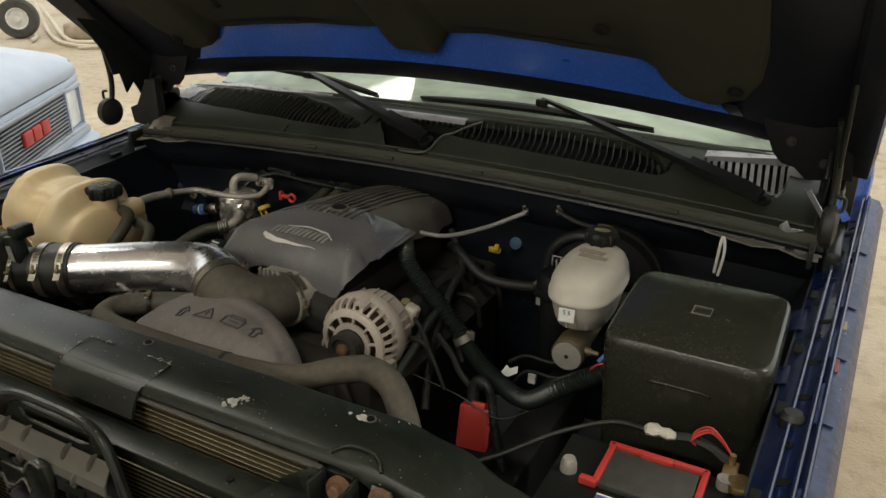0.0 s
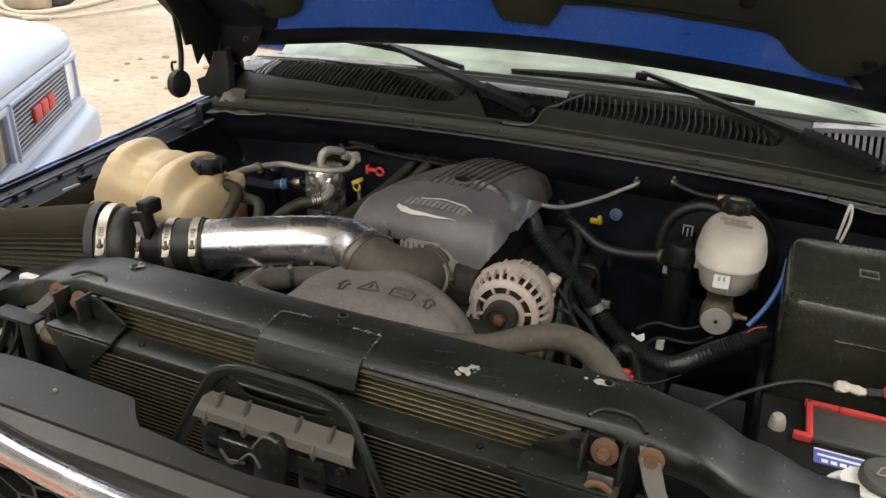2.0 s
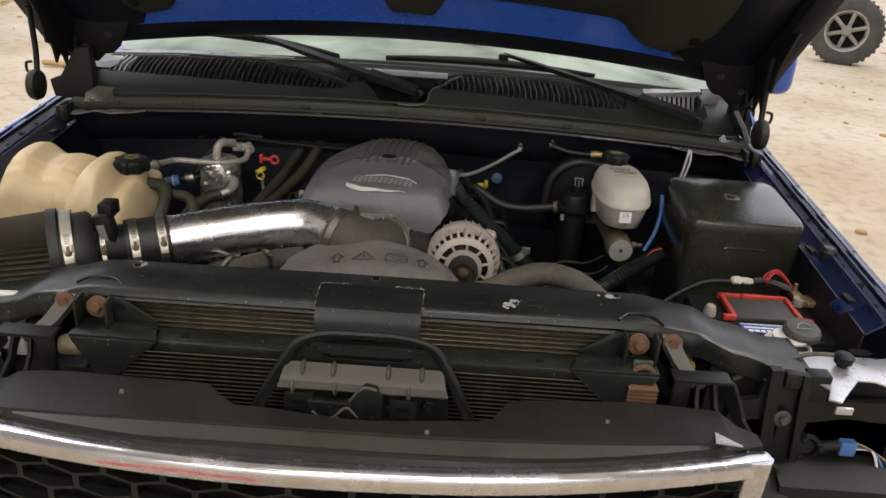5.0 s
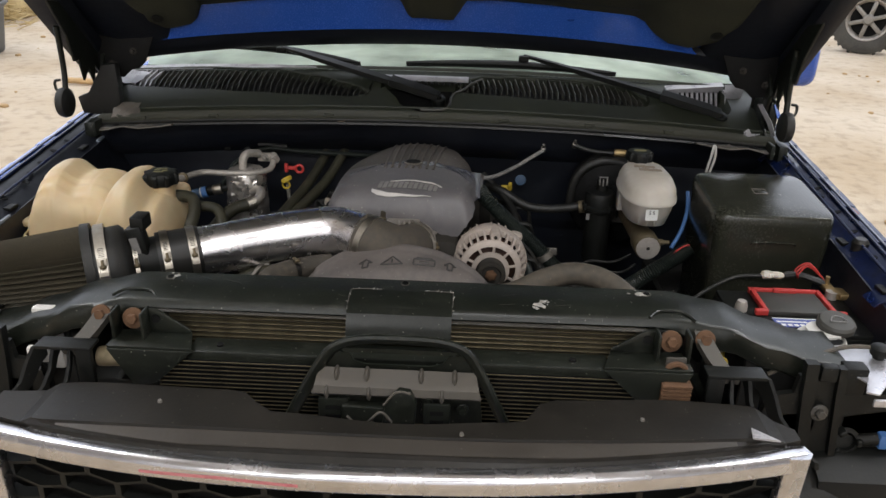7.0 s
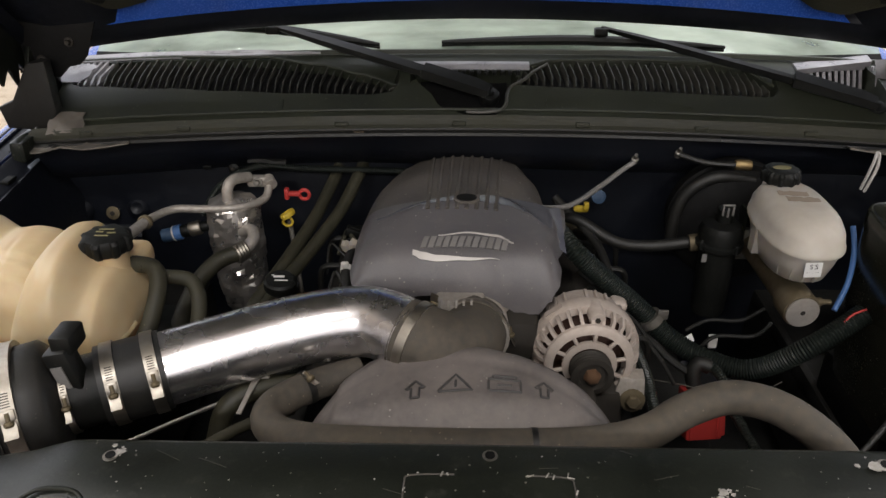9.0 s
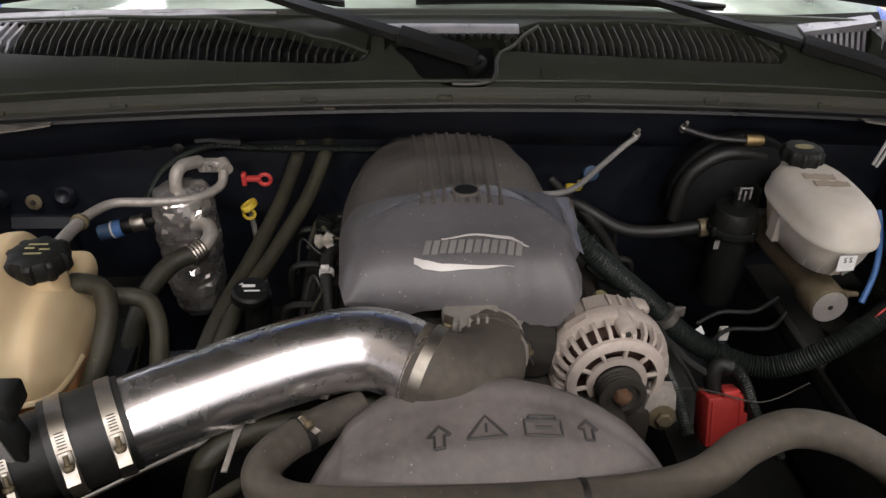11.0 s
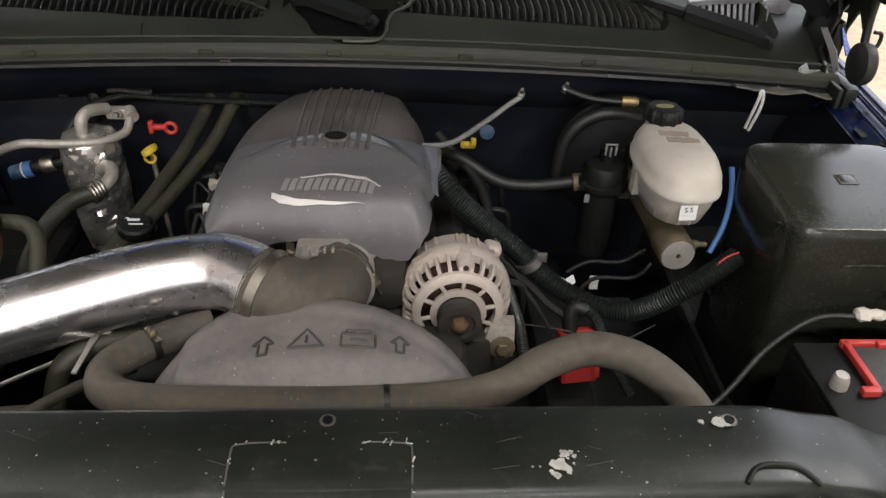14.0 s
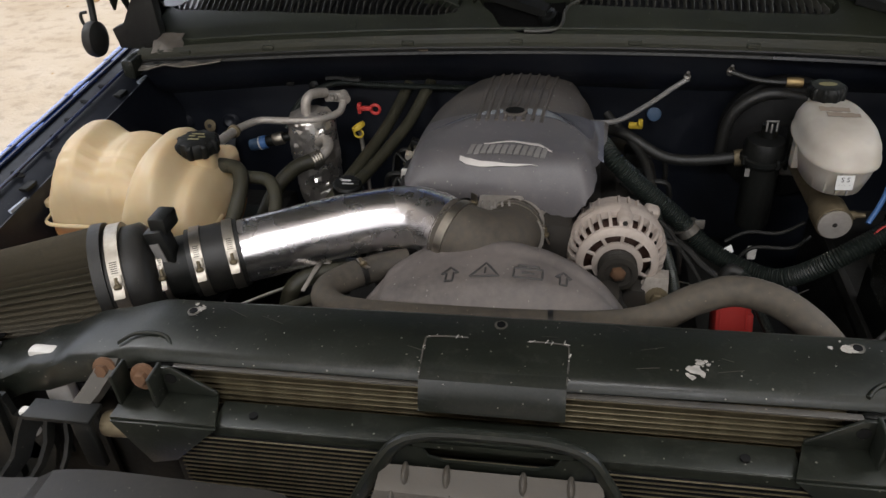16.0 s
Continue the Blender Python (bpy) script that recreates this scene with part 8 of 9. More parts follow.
    part("side_tab", loft([[V(0.497 + dx, 0.62 + dy, z) for dx, dy in ((0, -0.012), (0.012, -0.012), (0.012, 0.012), (0, 0.012))] for z in (1.03, 1.05, 1.08)]), M_RESERVOIR, t, "moulded side tab", 30)
    mc = thing("master_cylinder", "bare metal brake master cylinder", "master cylinder", "engine bay")
    part("barrel", lathe([(0.031, 0.0), (0.033, 0.003), (0.033, 0.05), (0.027, 0.055), (0.027, 0.24), (0.035, 0.25)], 28, (0.562, 0.499, 0.974), (-0.03, 1, 0.0)), M_MASTER, mc)
    part("end_plug", lathe([(0.029, 0), (0.029, -0.003), (0.004, -0.004)], 28, (0.562, 0.498, 0.974), (-0.03, 1, 0)), M_ALLOY, mc, "round machined end plug")
    part("plug_dimple", lathe([(0.005, -0.0035), (0.004, -0.0048)], 12, (0.562, 0.498, 0.974), (-0.03, 1, 0)), M_ENGINE, mc)
    part("port", lathe([(0.008, 0), (0.008, 0.012), (0.005, 0.018), (0.005, 0.03)], 12, (0.588, 0.52, 0.982), (1, 0, 0)), M_MASTER, mc)
    part("flange", box(0.566, 0.745, 0.977, 0.13, 0.012, 0.07, 0.01), M_STEEL, mc)
    bo = thing("brake_booster", "round black brake booster on the firewall", "brake booster", "engine bay")
    part("drum", lathe([(0.06, 0), (0.11, 0.012), (0.128, 0.03), (0.13, 0.06), (0.135, 0.065), (0.13, 0.1), (0.1, 0.13)], 40, (0.53, 0.775, 0.985), (0, 1, 0)), M_INK_SHADE, bo)
    part("step", lathe([(0.04, -0.012), (0.06, -0.01), (0.062, 0.004)], 28, (0.53, 0.775, 0.985), (0, 1, 0)), M_INK_SHADE, bo)
    c = thing("vapour_canister", "black cylindrical vapour canister with plug", "canister", "engine bay")
    part("can", lathe([(0.03, -0.2), (0.034, -0.19), (0.035, -0.055), (0.041, -0.05), (0.042, -0.012), (0.036, 0.0), (0.015, 0.004)], 28, (0.464, 0.69, 1.05)), M_PLASTIC, c)
    part("stalk", lathe([(0.016, 0), (0.016, 0.03), (0.01, 0.032)], 14, (0.468, 0.695, 1.05)), M_PLASTIC, c)
    part("collar", lathe([(0.043, -0.046), (0.046, -0.044), (0.046, -0.036), (0.043, -0.034)], 28, (0.464, 0.69, 1.05)), M_PLASTIC, c)
    for a in (0.4, 2.0, 3.6, 5.2):
        part("collar_clip", box(0.464 + 0.045 * math.cos(a), 0.69 + 0.045 * math.sin(a), 1.012, 0.009, 0.009, 0.02, 0.002, 1), M_PLASTIC, c)
    part("inlet_sleeve", lathe([(0.0165, -0.014), (0.0175, -0.01), (0.0175, 0.01), (0.015, 0.014)], 16, (0.425, 0.706, 0.999), (1, -0.05, 0.15)), M_MASTER, c, "brown worn hose sleeve")
    part("bracket", loft([[V(0.52, 0.73, z), V(0.526, 0.73, z), V(0.526, 0.76, z), V(0.52, 0.76, z)] for z in (0.96, 1.0, 1.06)]), M_BEAM, c)
    part("plug", join(*[box(0.457 + 0.0095 * i, 0.678, 1.082 - 0.003 * (i == 1), 0.0035, 0.004, 0.02, 0.001, 1) for i in range(3)], box(0.4665, 0.679, 1.094, 0.024, 0.004, 0.003, 0.001, 1)), M_EMBLEM_DULL, c, "pale forked plug")
    part("sticker", box(0.434, 0.668, 0.985, 0.011, 0.002, 0.018, 0), M_EMBLEM_DULL, c, "small pale sticker")


build_reservoir()


def build_fuse_box():
    t = thing("fuse_box", "large black plastic underhood fuse box", "fuse box", "engine bay")
    rows = []
    for z, k in ((0.80, 0.90), (0.84, 0.93), (1.05, 0.985), (1.085, 0.995), (1.115, 1.0), (1.126, 0.995), (1.133, 0.98), (1.137, 0.955), (1.138, 0.93), (1.1385, 0.5)):
        rows.append(superellipse(0.80, 0.47, 0.134 * k, 0.130 * k, z, 64, 9))
    rows = [[V(p.x, p.y, p.z + (0.07 * (p.y - 0.47) if p.z > 1.04 else 0)) for p in r] for r in rows]
    part("lid", loft(rows), M_FUSE, t, "dusty satin black lid", 40)
    part("embossed_bar", tube([(0.752, 0.344, 1.062), (0.758, 0.340, 1.068), (0.80, 0.340, 1.069), (0.842, 0.340, 1.068), (0.848, 0.344, 1.062)], 0.004, 8, flat=0.6), M_FUSE, t)
    part("icon_plate", moved(box(0, 0, 0, 0.03, 0.026, 0.002, 0.0008), Matrix.Translation((0.80, 0.48, 1.1398)) @ Matrix.Rotation(0.07, 4, "X")), M_FUSE, t, "embossed square icon")
    part("icon_rim", tube([(0.785, 0.467, 1.1395), (0.815, 0.467, 1.1395), (0.815, 0.493, 1.1413), (0.785, 0.493, 1.1413), (0.785, 0.467, 1.1395)], 0.0009, 6, smooth=False), M_PLASTIC_DUSTY, t)
    part("base", box(0.80, 0.49, 0.74, 0.24, 0.25, 0.16, 0.02), M_PLASTIC, t)
    z = thing("zip_tie", "white zip tie hanging from the cowl", "zip tie", "engine bay")
    part("loop", tube([(0.768, 0.80, 1.075), (0.773, 0.79, 1.135), (0.776, 0.792, 1.158), (0.781, 0.79, 1.15), (0.783, 0.792, 1.12), (0.776, 0.80, 1.07)], 0.0032, 6), M_WHITE, z)


build_fuse_box()


def build_battery():
    t = thing("battery", "black car battery with red terminal frame", "battery", "engine bay")
    part("case", box(0.80, 0.165, 0.87, 0.285, 0.185, 0.22, 0.006), M_PLASTIC, t)
    part("lid", box(0.80, 0.165, 0.982, 0.28, 0.18, 0.014, 0.005), M_PLASTIC, t)
    part("raised_lid", box(0.80, 0.19, 0.992, 0.13, 0.09, 0.012, 0.003), M_CRATE, t)
    part("red_frame", join(box(0.80, 0.242, 0.996, 0.15, 0.010, 0.012, 0.002), box(0.732, 0.195, 0.996, 0.010, 0.10, 0.012, 0.002), box(0.872, 0.195, 0.996, 0.010, 0.10, 0.012, 0.002), box(0.722, 0.145, 0.996, 0.026, 0.012, 0.012, 0.002),
                           box(0.882, 0.145, 0.996, 0.026, 0.012, 0.012, 0.002), box(0.80, 0.236, 1.0, 0.05, 0.012, 0.012, 0.003)), M_RED, t, "red plastic frame")
    part("label", box(0.79, 0.115, 0.9895, 0.10, 0.035, 0.001, 0), M_LABELBLUE, t, "blue label with white print")
    part("label_bars", join(*[box(0.755 + 0.0125 * i, 0.105, 0.9902, 0.009, 0.008, 0.0006, 0) for i in range(4)], box(0.79, 0.1315, 0.9902, 0.1, 0.003, 0.0006, 0), box(0.775, 0.118, 0.9902, 0.06, 0.005, 0.0006, 0)), M_LABEL, t)
    part("side_label", box(0.74, 0.0715, 0.93, 0.09, 0.001, 0.04, 0), M_INK_SHADE, t)
    part("side_print", join(*[lathe([(0.008, 0), (0.008, 0.0008)], 14, (0.715 + 0.025 * i, 0.0708, 0.925), (0, -1, 0)) for i in range(3)], box(0.735, 0.0706, 0.943, 0.07, 0.0008, 0.007, 0)), M_LABEL, t, "round warning signs and a plain bar")
    part("post", lathe([(0.013, 0), (0.0125, 0.016), (0.010, 0.024), (0.009, 0.026)], 16, (0.686, 0.163, 0.985)), M_ALLOY, t, "grey lead post")
    part("post", lathe([(0.013, 0), (0.0125, 0.02)], 16, (0.90, 0.235, 0.985)), M_ALLOY, t)
    cl = thing("battery_clamp", "corroded brass battery clamp with red wires", "battery clamp", "engine bay")
    part("clamp", join(lathe([(0.019, 0), (0.019, 0.012), (0.013, 0.014)], 16, (0.918, 0.238, 0.992)), box(0.902, 0.262, 1.0, 0.022, 0.035, 0.013, 0.003), box(0.925, 0.225, 1.0, 0.03, 0.02, 0.014, 0.004)), M_BRASS, cl)
    part("clamp_bolt", lathe([(0.005, 0), (0.005, 0.018)], 8, (0.902, 0.27, 1.005)), M_BRASS, cl)
    for i in range(3):
        part("red_wire", tube([(0.845, 0.285, 1.01), (0.84, 0.275 + 0.01 * i, 1.025), (0.865, 0.292, 1.035 + 0.004 * i), (0.898, 0.285, 1.012), (0.905, 0.268, 1.004)], 0.0018, 6), M_RED, cl)
    rl = random.Random(6)
    part("lug", loft([[V(0.765 + 0.05 * f, 0.29 + r * (0.011 + rl.uniform(-0.003, 0.003)) * math.cos(a), 1.012 + r * (0.008 + rl.uniform(-0.002, 0.002)) * math.sin(a)) for a in [2 * math.pi * i / 10 for i in range(10)]]
                      for f, r in ((0, 0.4), (0.1, 1), (0.35, 1.15), (0.5, 0.85), (0.75, 1.0), (1.0, 0.6))]), M_RESERVOIR, cl, "pale corroded lug", 20)
    part("cable", tube([(0.815, 0.29, 1.012), (0.84, 0.293, 1.014), (0.87, 0.288, 1.01), (0.9, 0.272, 1.003)], 0.008, 8), M_RUBBER, cl)
    w = thing("washer_bottle", "white washer bottle neck with black cap", "washer bottle", "engine bay")
    part("neck", lathe([(0.03, -0.16), (0.03, -0.02), (0.033, 0.0)], 20, (0.80, 0.035, 1.022)), M_WHITE, w)
    part("funnel", lathe([(0.028, -0.03), (0.043, -0.004), (0.046, 0.0), (0.043, 0.002), (0.03, -0.012)], 28, (0.795, 0.03, 1.004), (-0.05, -0.1, 1)), M_WHITE, w, "flared white filler rim")
    cap = part("cap", lathe([(0.031, -0.008), (0.035, -0.004), (0.035, 0.006), (0.031, 0.011), (0.026, 0.012)], 28, (0.824, 0.045, 1.028), (0.0, -0.15, 1)), M_CRATE, w, "dusty black washer cap")
    part("cap_sign", tube([(0.808, 0.035, 1.0405), (0.815, 0.048, 1.043), (0.824, 0.053, 1.0435), (0.833, 0.048, 1.043), (0.84, 0.035, 1.0405), (0.808, 0.035, 1.0405)], 0.0012, 6, smooth=False), M_EMBLEM_DULL, cap, "faded windscreen sign")
    tray = thing("battery_tray", "black steel tray under the battery", "tray", "engine bay")
    part("tray", box(0.80, 0.165, 0.75, 0.32, 0.22, 0.02, 0.005), M_BEAM, tray)


build_battery()


def build_accumulator():
    t = thing("accumulator", "foil-wrapped refrigerant accumulator with alloy pipes", "accumulator", "engine bay")
    rows = []
    prof = [(0.78, 0.034), (0.80, 0.045), (0.85, 0.054), (0.90, 0.054), (0.94, 0.056), (1.015, 0.056), (1.035, 0.053), (1.046, 0.042), (1.052, 0.02)]
    rf = random.Random(6)
    for k in range(30):
        row = []
        for i in range(34):
            z = 0.78 + 0.272 * k / 29 + rf.uniform(-0.0035, 0.0035) * (0 < k < 29)
            r = lerp_table(prof, z)[0]
            a = 2 * math.pi * (i + rf.uniform(-0.35, 0.35) + 0.15 * k) / 34
            q = r + rf.uniform(-0.0022, 0.0022) + 0.006 * (abs(noise.noise((3 * math.cos(a), 3 * math.sin(a), z * 30))) - 0.2)
            row.append(V(-0.525 + q * math.cos(a), 0.79 + q * math.sin(a), z))
        rows.append(row)
    part("can", loft(rows), M_FOIL, t, "crumpled foil wrap", 6)
    part("pipe", tube([(-0.527, 0.775, 1.02), (-0.527, 0.775, 1.07), (-0.518, 0.795, 1.086), (-0.497, 0.835, 1.075)], 0.0115, 12), M_ALLOY, t, "bent alloy pipe")
    part("pipe", tube([(-0.455, 0.83, 1.055), (-0.46, 0.80, 1.04), (-0.50, 0.755, 1.042), (-0.57, 0.74, 1.045), (-0.625, 0.735, 1.047), (-0.65, 0.70, 1.05), (-0.66, 0.65, 1.055), (-0.664, 0.58, 1.06), (-0.66, 0.53, 1.055)], 0.0085, 12), M_ALLOY, t, "long bent alloy pipe")
    part("pipe_sleeve", tube([(-0.659, 0.662, 1.054), (-0.664, 0.60, 1.06), (-0.664, 0.56, 1.06)], 0.0105, 12), M_ALLOY, t, "pale pipe sleeve")
    part("pipe_collar", lathe([(0.012, -0.006), (0.0145, -0.004), (0.0145, 0.004), (0.012, 0.006)], 14, (-0.659, 0.662, 1.054), (0, -1, 0.1)), M_MASTER, t, "brown pipe collar")
    blk = part("pipe_block", join(box(-0.478, 0.845, 1.062, 0.05, 0.02, 0.024, 0.005), lathe([(0.013, -0.012), (0.013, 0.012)], 14, (-0.455, 0.84, 1.062), (0.6, -1, -0.3))), M_ALLOY, t, "flanged pipe block")
    bolt((-0.478, 0.834, 1.064), (0, -1, 0.2), 0.006, M_STEEL, blk)
    part("low_port", tube([(-0.50, 0.75, 0.99), (-0.475, 0.735, 1.0), (-0.465, 0.71, 0.995), (-0.475, 0.685, 0.985), (-0.49, 0.67, 0.982)], 0.013, 12), M_ALLOY, t)
    part("crimp", join(*[lathe([(0.019, -0.003), (0.0205, 0), (0.019, 0.003)], 16, (-0.478 - 0.004 * i, 0.682 - 0.005 * i, 0.984 - 0.001 * i), (-0.7, -0.7, -0.1)) for i in range(4)]), M_CLAMP, t, "ridged crimp")
    s = thing("pressure_switch", "blue and silver pressure switch", "switch", "engine bay")
    ax, o = V(-0.088, -0.012, -0.019).normalized(), V(-0.575, 0.772, 0.992)
    for nm, s0, s1, r, m, lab in (("neck", 0.0, 0.02, 0.011, M_PLASTIC, ""), ("silver_ring", 0.018, 0.043, 0.0155, M_CLAMP, "silver collar"), ("body", 0.041, 0.062, 0.0135, M_PLASTIC, ""),
                                  ("blue_ring", 0.060, 0.076, 0.0165, M_BLUEPL, "blue locking ring"), ("white_ring", 0.075, 0.079, 0.0168, M_WHITE, "white seal"), ("plug", 0.078, 0.102, 0.0145, M_BLUE_DULL, "dark blue plug")):
        part(nm, lathe([(r * 0.9, s0), (r, s0 + 0.002), (r, s1 - 0.002), (r * 0.9, s1), (0.003, s1 + 0.0005)], 18, o, ax), m, s, lab)
    d = thing("oil_dipstick", "yellow ring handle of the oil dipstick", "dipstick", "engine bay")
    part("handle", lathe([(0.010, -0.006), (0.0185, -0.005), (0.020, 0.0), (0.0185, 0.005), (0.012, 0.006), (0.009, 0.0035)], 24, (-0.400, 0.75, 1.030), (-0.45, 0.1, 0.85), (0.95, 0.75)), M_YELLOW, d, "yellow dished grip")
    part("finger_loop", tube([(-0.401 + 0.010 * math.cos(a), 0.748, 1.014 + 0.010 * math.sin(a)) for a in [2 * math.pi * i / 16 for i in range(17)]], 0.0028, 8, per=1), M_YELLOW, d, "thin yellow loop")
    part("stick", tube([(-0.398, 0.752, 1.018), (-0.395, 0.75, 0.97), (-0.38, 0.72, 0.85)], 0.005, 8), M_STEEL, d)
    r = thing("trans_dipstick", "red dipstick handle at the firewall", "dipstick", "engine bay")
    part("handle", tube([(-0.385 + 0.011 * math.cos(a), 0.85, 1.028 + 0.011 * math.sin(a)) for a in [2 * math.pi * i / 14 for i in range(15)]], 0.004, 8, per=1), M_RED, r, "red ring")
    part("stem", join(box(-0.41, 0.85, 1.03, 0.035, 0.012, 0.010, 0.003), box(-0.423, 0.85, 1.03, 0.010, 0.014, 0.026, 0.003)), M_RED, r)
    o = part("filler_cap", join(lathe([(0.027, -0.012), (0.03, -0.008), (0.03, 0.006), (0.026, 0.01), (0.01, 0.011)], 24, (-0.37, 0.53, 1.0), (0.1, -0.1, 1)), box(-0.37, 0.53, 1.008, 0.055, 0.014, 0.008, 0.003)), M_PLASTIC, ENGINE, "black filler cap with white print")
    part("print", join(box(-0.372, 0.533, 1.0125, 0.02, 0.006, 0.0008, 0), box(-0.365, 0.52, 1.0125, 0.024, 0.003, 0.0008, 0), box(-0.385, 0.54, 1.0125, 0.006, 0.008, 0.0008, 0)), M_LABEL, o, "white printed marks")
    part("neck", lathe([(0.022, -0.1), (0.022, -0.01)], 16, (-0.36, 0.54, 1.0), (0.1, -0.1, 1)), M_PLASTIC, o)
    # a broken plug with its wires, a clamped hose and loose wires beside the cover
    ip = thing("injector_plug", "broken beige plug with bare wires beside the cover", "plug", "engine bay")
    rp = random.Random(12)
    part("plug_shell", loft([[V(-0.285 + 0.034 * f, 0.70 + r * (0.013 + rp.uniform(-0.004, 0.004)) * math.cos(q), 0.985 + r * (0.012 + rp.uniform(-0.004, 0.004)) * math.sin(q)) for q in [2 * math.pi * k / 10 for k in range(10)]]
                             for f, r in ((0, 0.35), (0.08, 0.9), (0.3, 1.1), (0.5, 0.8), (0.7, 1.15), (1.0, 0.75))]), M_RESERVOIR, ip, "chipped beige shell", 20)
    for k in range(5):
        z0 = 0.978 + 0.004 * k
        part("wire", tube([(-0.255, 0.70, z0), (-0.24, 0.695 + rp.uniform(-0.01, 0.01), z0 + rp.uniform(-0.004, 0.012)), (-0.225, 0.68, z0 - 0.012), (-0.21, 0.66, 0.955)], 0.0016, 6), (M_STAIN, M_RUBBER, M_BRASS, M_RUBBER, M_STAIN)[k], ip)
    sh = thing("clamped_hose", "black hose with a pale clamp beside the cover", "hose", "engine hoses")
    part("hose", tube([(-0.235, 0.66, 0.99), (-0.25, 0.62, 1.012), (-0.255, 0.585, 1.008), (-0.252, 0.54, 0.985), (-0.245, 0.49, 0.95), (-0.24, 0.45, 0.9)], 0.010, 12), M_RUBBER, sh)
    part("clamp", lathe([(0.0105, -0.005), (0.0125, -0.005), (0.0125, 0.005), (0.0105, 0.005)], 18, (-0.2545, 0.575, 1.004), (0.03, -0.8, -0.4)), M_WHITE, sh, "pale plastic clamp")
    part("clamp_ear", box(-0.256, 0.568, 1.019, 0.014, 0.008, 0.010, 0.002), M_WHITE, sh)
    for k in range(8):
        x, y = -0.30 + rp.uniform(-0.03, 0.05), 0.52 + 0.04 * k
        solo("engine_wire", tube([(x, y, 0.93), (x + rp.uniform(0, 0.03), y + rp.uniform(-0.02, 0.03), 0.975 + rp.uniform(0, 0.02)), (x + 0.04, y + rp.uniform(-0.03, 0.03), 0.965 + rp.uniform(-0.01, 0.02)), (-0.215, y - 0.02, 0.94)], rp.choice((0.0025, 0.004, 0.005)), 8), M_RUBBER if k % 3 else M_HOSE_DARK, "thin black wire looped beside the engine", "wire", "engine wires")
    for x, y, z in ((-0.27, 0.76, 0.985), (-0.265, 0.63, 0.96), (-0.27, 0.52, 0.955)):
        cn = thing("wire_connector", "small black wiring connector beside the engine", "connector", "engine wires")
        part("housing", moved(box(0, 0, 0, 0.03, 0.02, 0.02, 0.003), Matrix.Translation((x, y, z)) @ Matrix.Rotation(0.4, 4, "Y")), M_PLASTIC, cn)
        part("latch", moved(box(0, 0, 0.011, 0.016, 0.008, 0.004, 0.001), Matrix.Translation((x, y, z)) @ Matrix.Rotation(0.4, 4, "Y")), M_PLASTIC, cn)
    for m, rad, lab, pts in (
            (M_UNDERCOAT, 0.004, "thin black wire behind the alternator", [(0.243, 0.46, 0.993), (0.268, 0.45, 0.972), (0.29, 0.44, 0.938), (0.311, 0.43, 0.911), (0.335, 0.42, 0.871)]),
            (M_UNDERCOAT, 0.007, "black wire down to the red cover", [(0.264, 0.52, 0.929), (0.311, 0.5, 0.901), (0.341, 0.48, 0.878), (0.391, 0.46, 0.852)]),
            (M_UNDERCOAT, 0.006, "black wire along the engine side", [(0.18, 0.6, 0.993), (0.233, 0.58, 0.953), (0.284, 0.56, 0.914), (0.315, 0.54, 0.864)]),):
        solo("engine_wire", tube(pts, rad, 8), m, lab, "wire", "engine wires")
    yp = thing("olive_plug", "small dull yellow plug behind the alternator", "plug", "engine wires")
    part("cap", lathe([(0.011, -0.008), (0.012, 0.0), (0.010, 0.008), (0.004, 0.010)], 14, (0.185, 0.52, 0.985), (0.2, -0.3, 1)), M_PRINT, yp)
    part("collar", lathe([(0.014, -0.016), (0.014, -0.008)], 14, (0.185, 0.52, 0.985), (0.2, -0.3, 1)), M_PLASTIC, yp)
    ap = thing("alternator_plug", "pale grey plug on the back of the alternator", "plug", "engine wires")
    part("shell", moved(box(0, 0, 0, 0.03, 0.03, 0.05, 0.008, 3), Matrix.Translation((0.227, 0.47, 0.99)) @ Matrix.Rotation(0.3, 4, "Y")), M_CASE, ap)
    for nm, lab, g, m in (
            ("paper_tag", "torn white paper tag", plate([(-0.018, -0.012), (0.004, -0.014), (0.02, 0.0), (0.016, 0.016), (0.0, 0.006), (-0.01, 0.012)], 0.001, Matrix.Translation((0.40, 0.60, 0.835)) @ Matrix.Rotation(0.6, 4, "X")), M_LABEL),
            ("wire_plug", "small white wire plug", box(0.455, 0.60, 0.835, 0.018, 0.012, 0.028, 0.003), M_WHITE),
            ("master_plug", "blue round plug on the firewall", lathe([(0.016, 0), (0.018, 0.01), (0.016, 0.02), (0.008, 0.022)], 16, (0.265, 0.95, 0.985), (0, -1, 0.3)), M_BLUE_DULL),
            ("wire_clip", "pale yellow wire clip", join(box(0.222, 0.90, 0.976, 0.034, 0.012, 0.016, 0.005), box(0.232, 0.89, 0.988, 0.012, 0.012, 0.018, 0.004)), M_YELLOW)):
        solo(nm, g, m, lab, nm.split("_")[1], "engine bay")


build_accumulator()


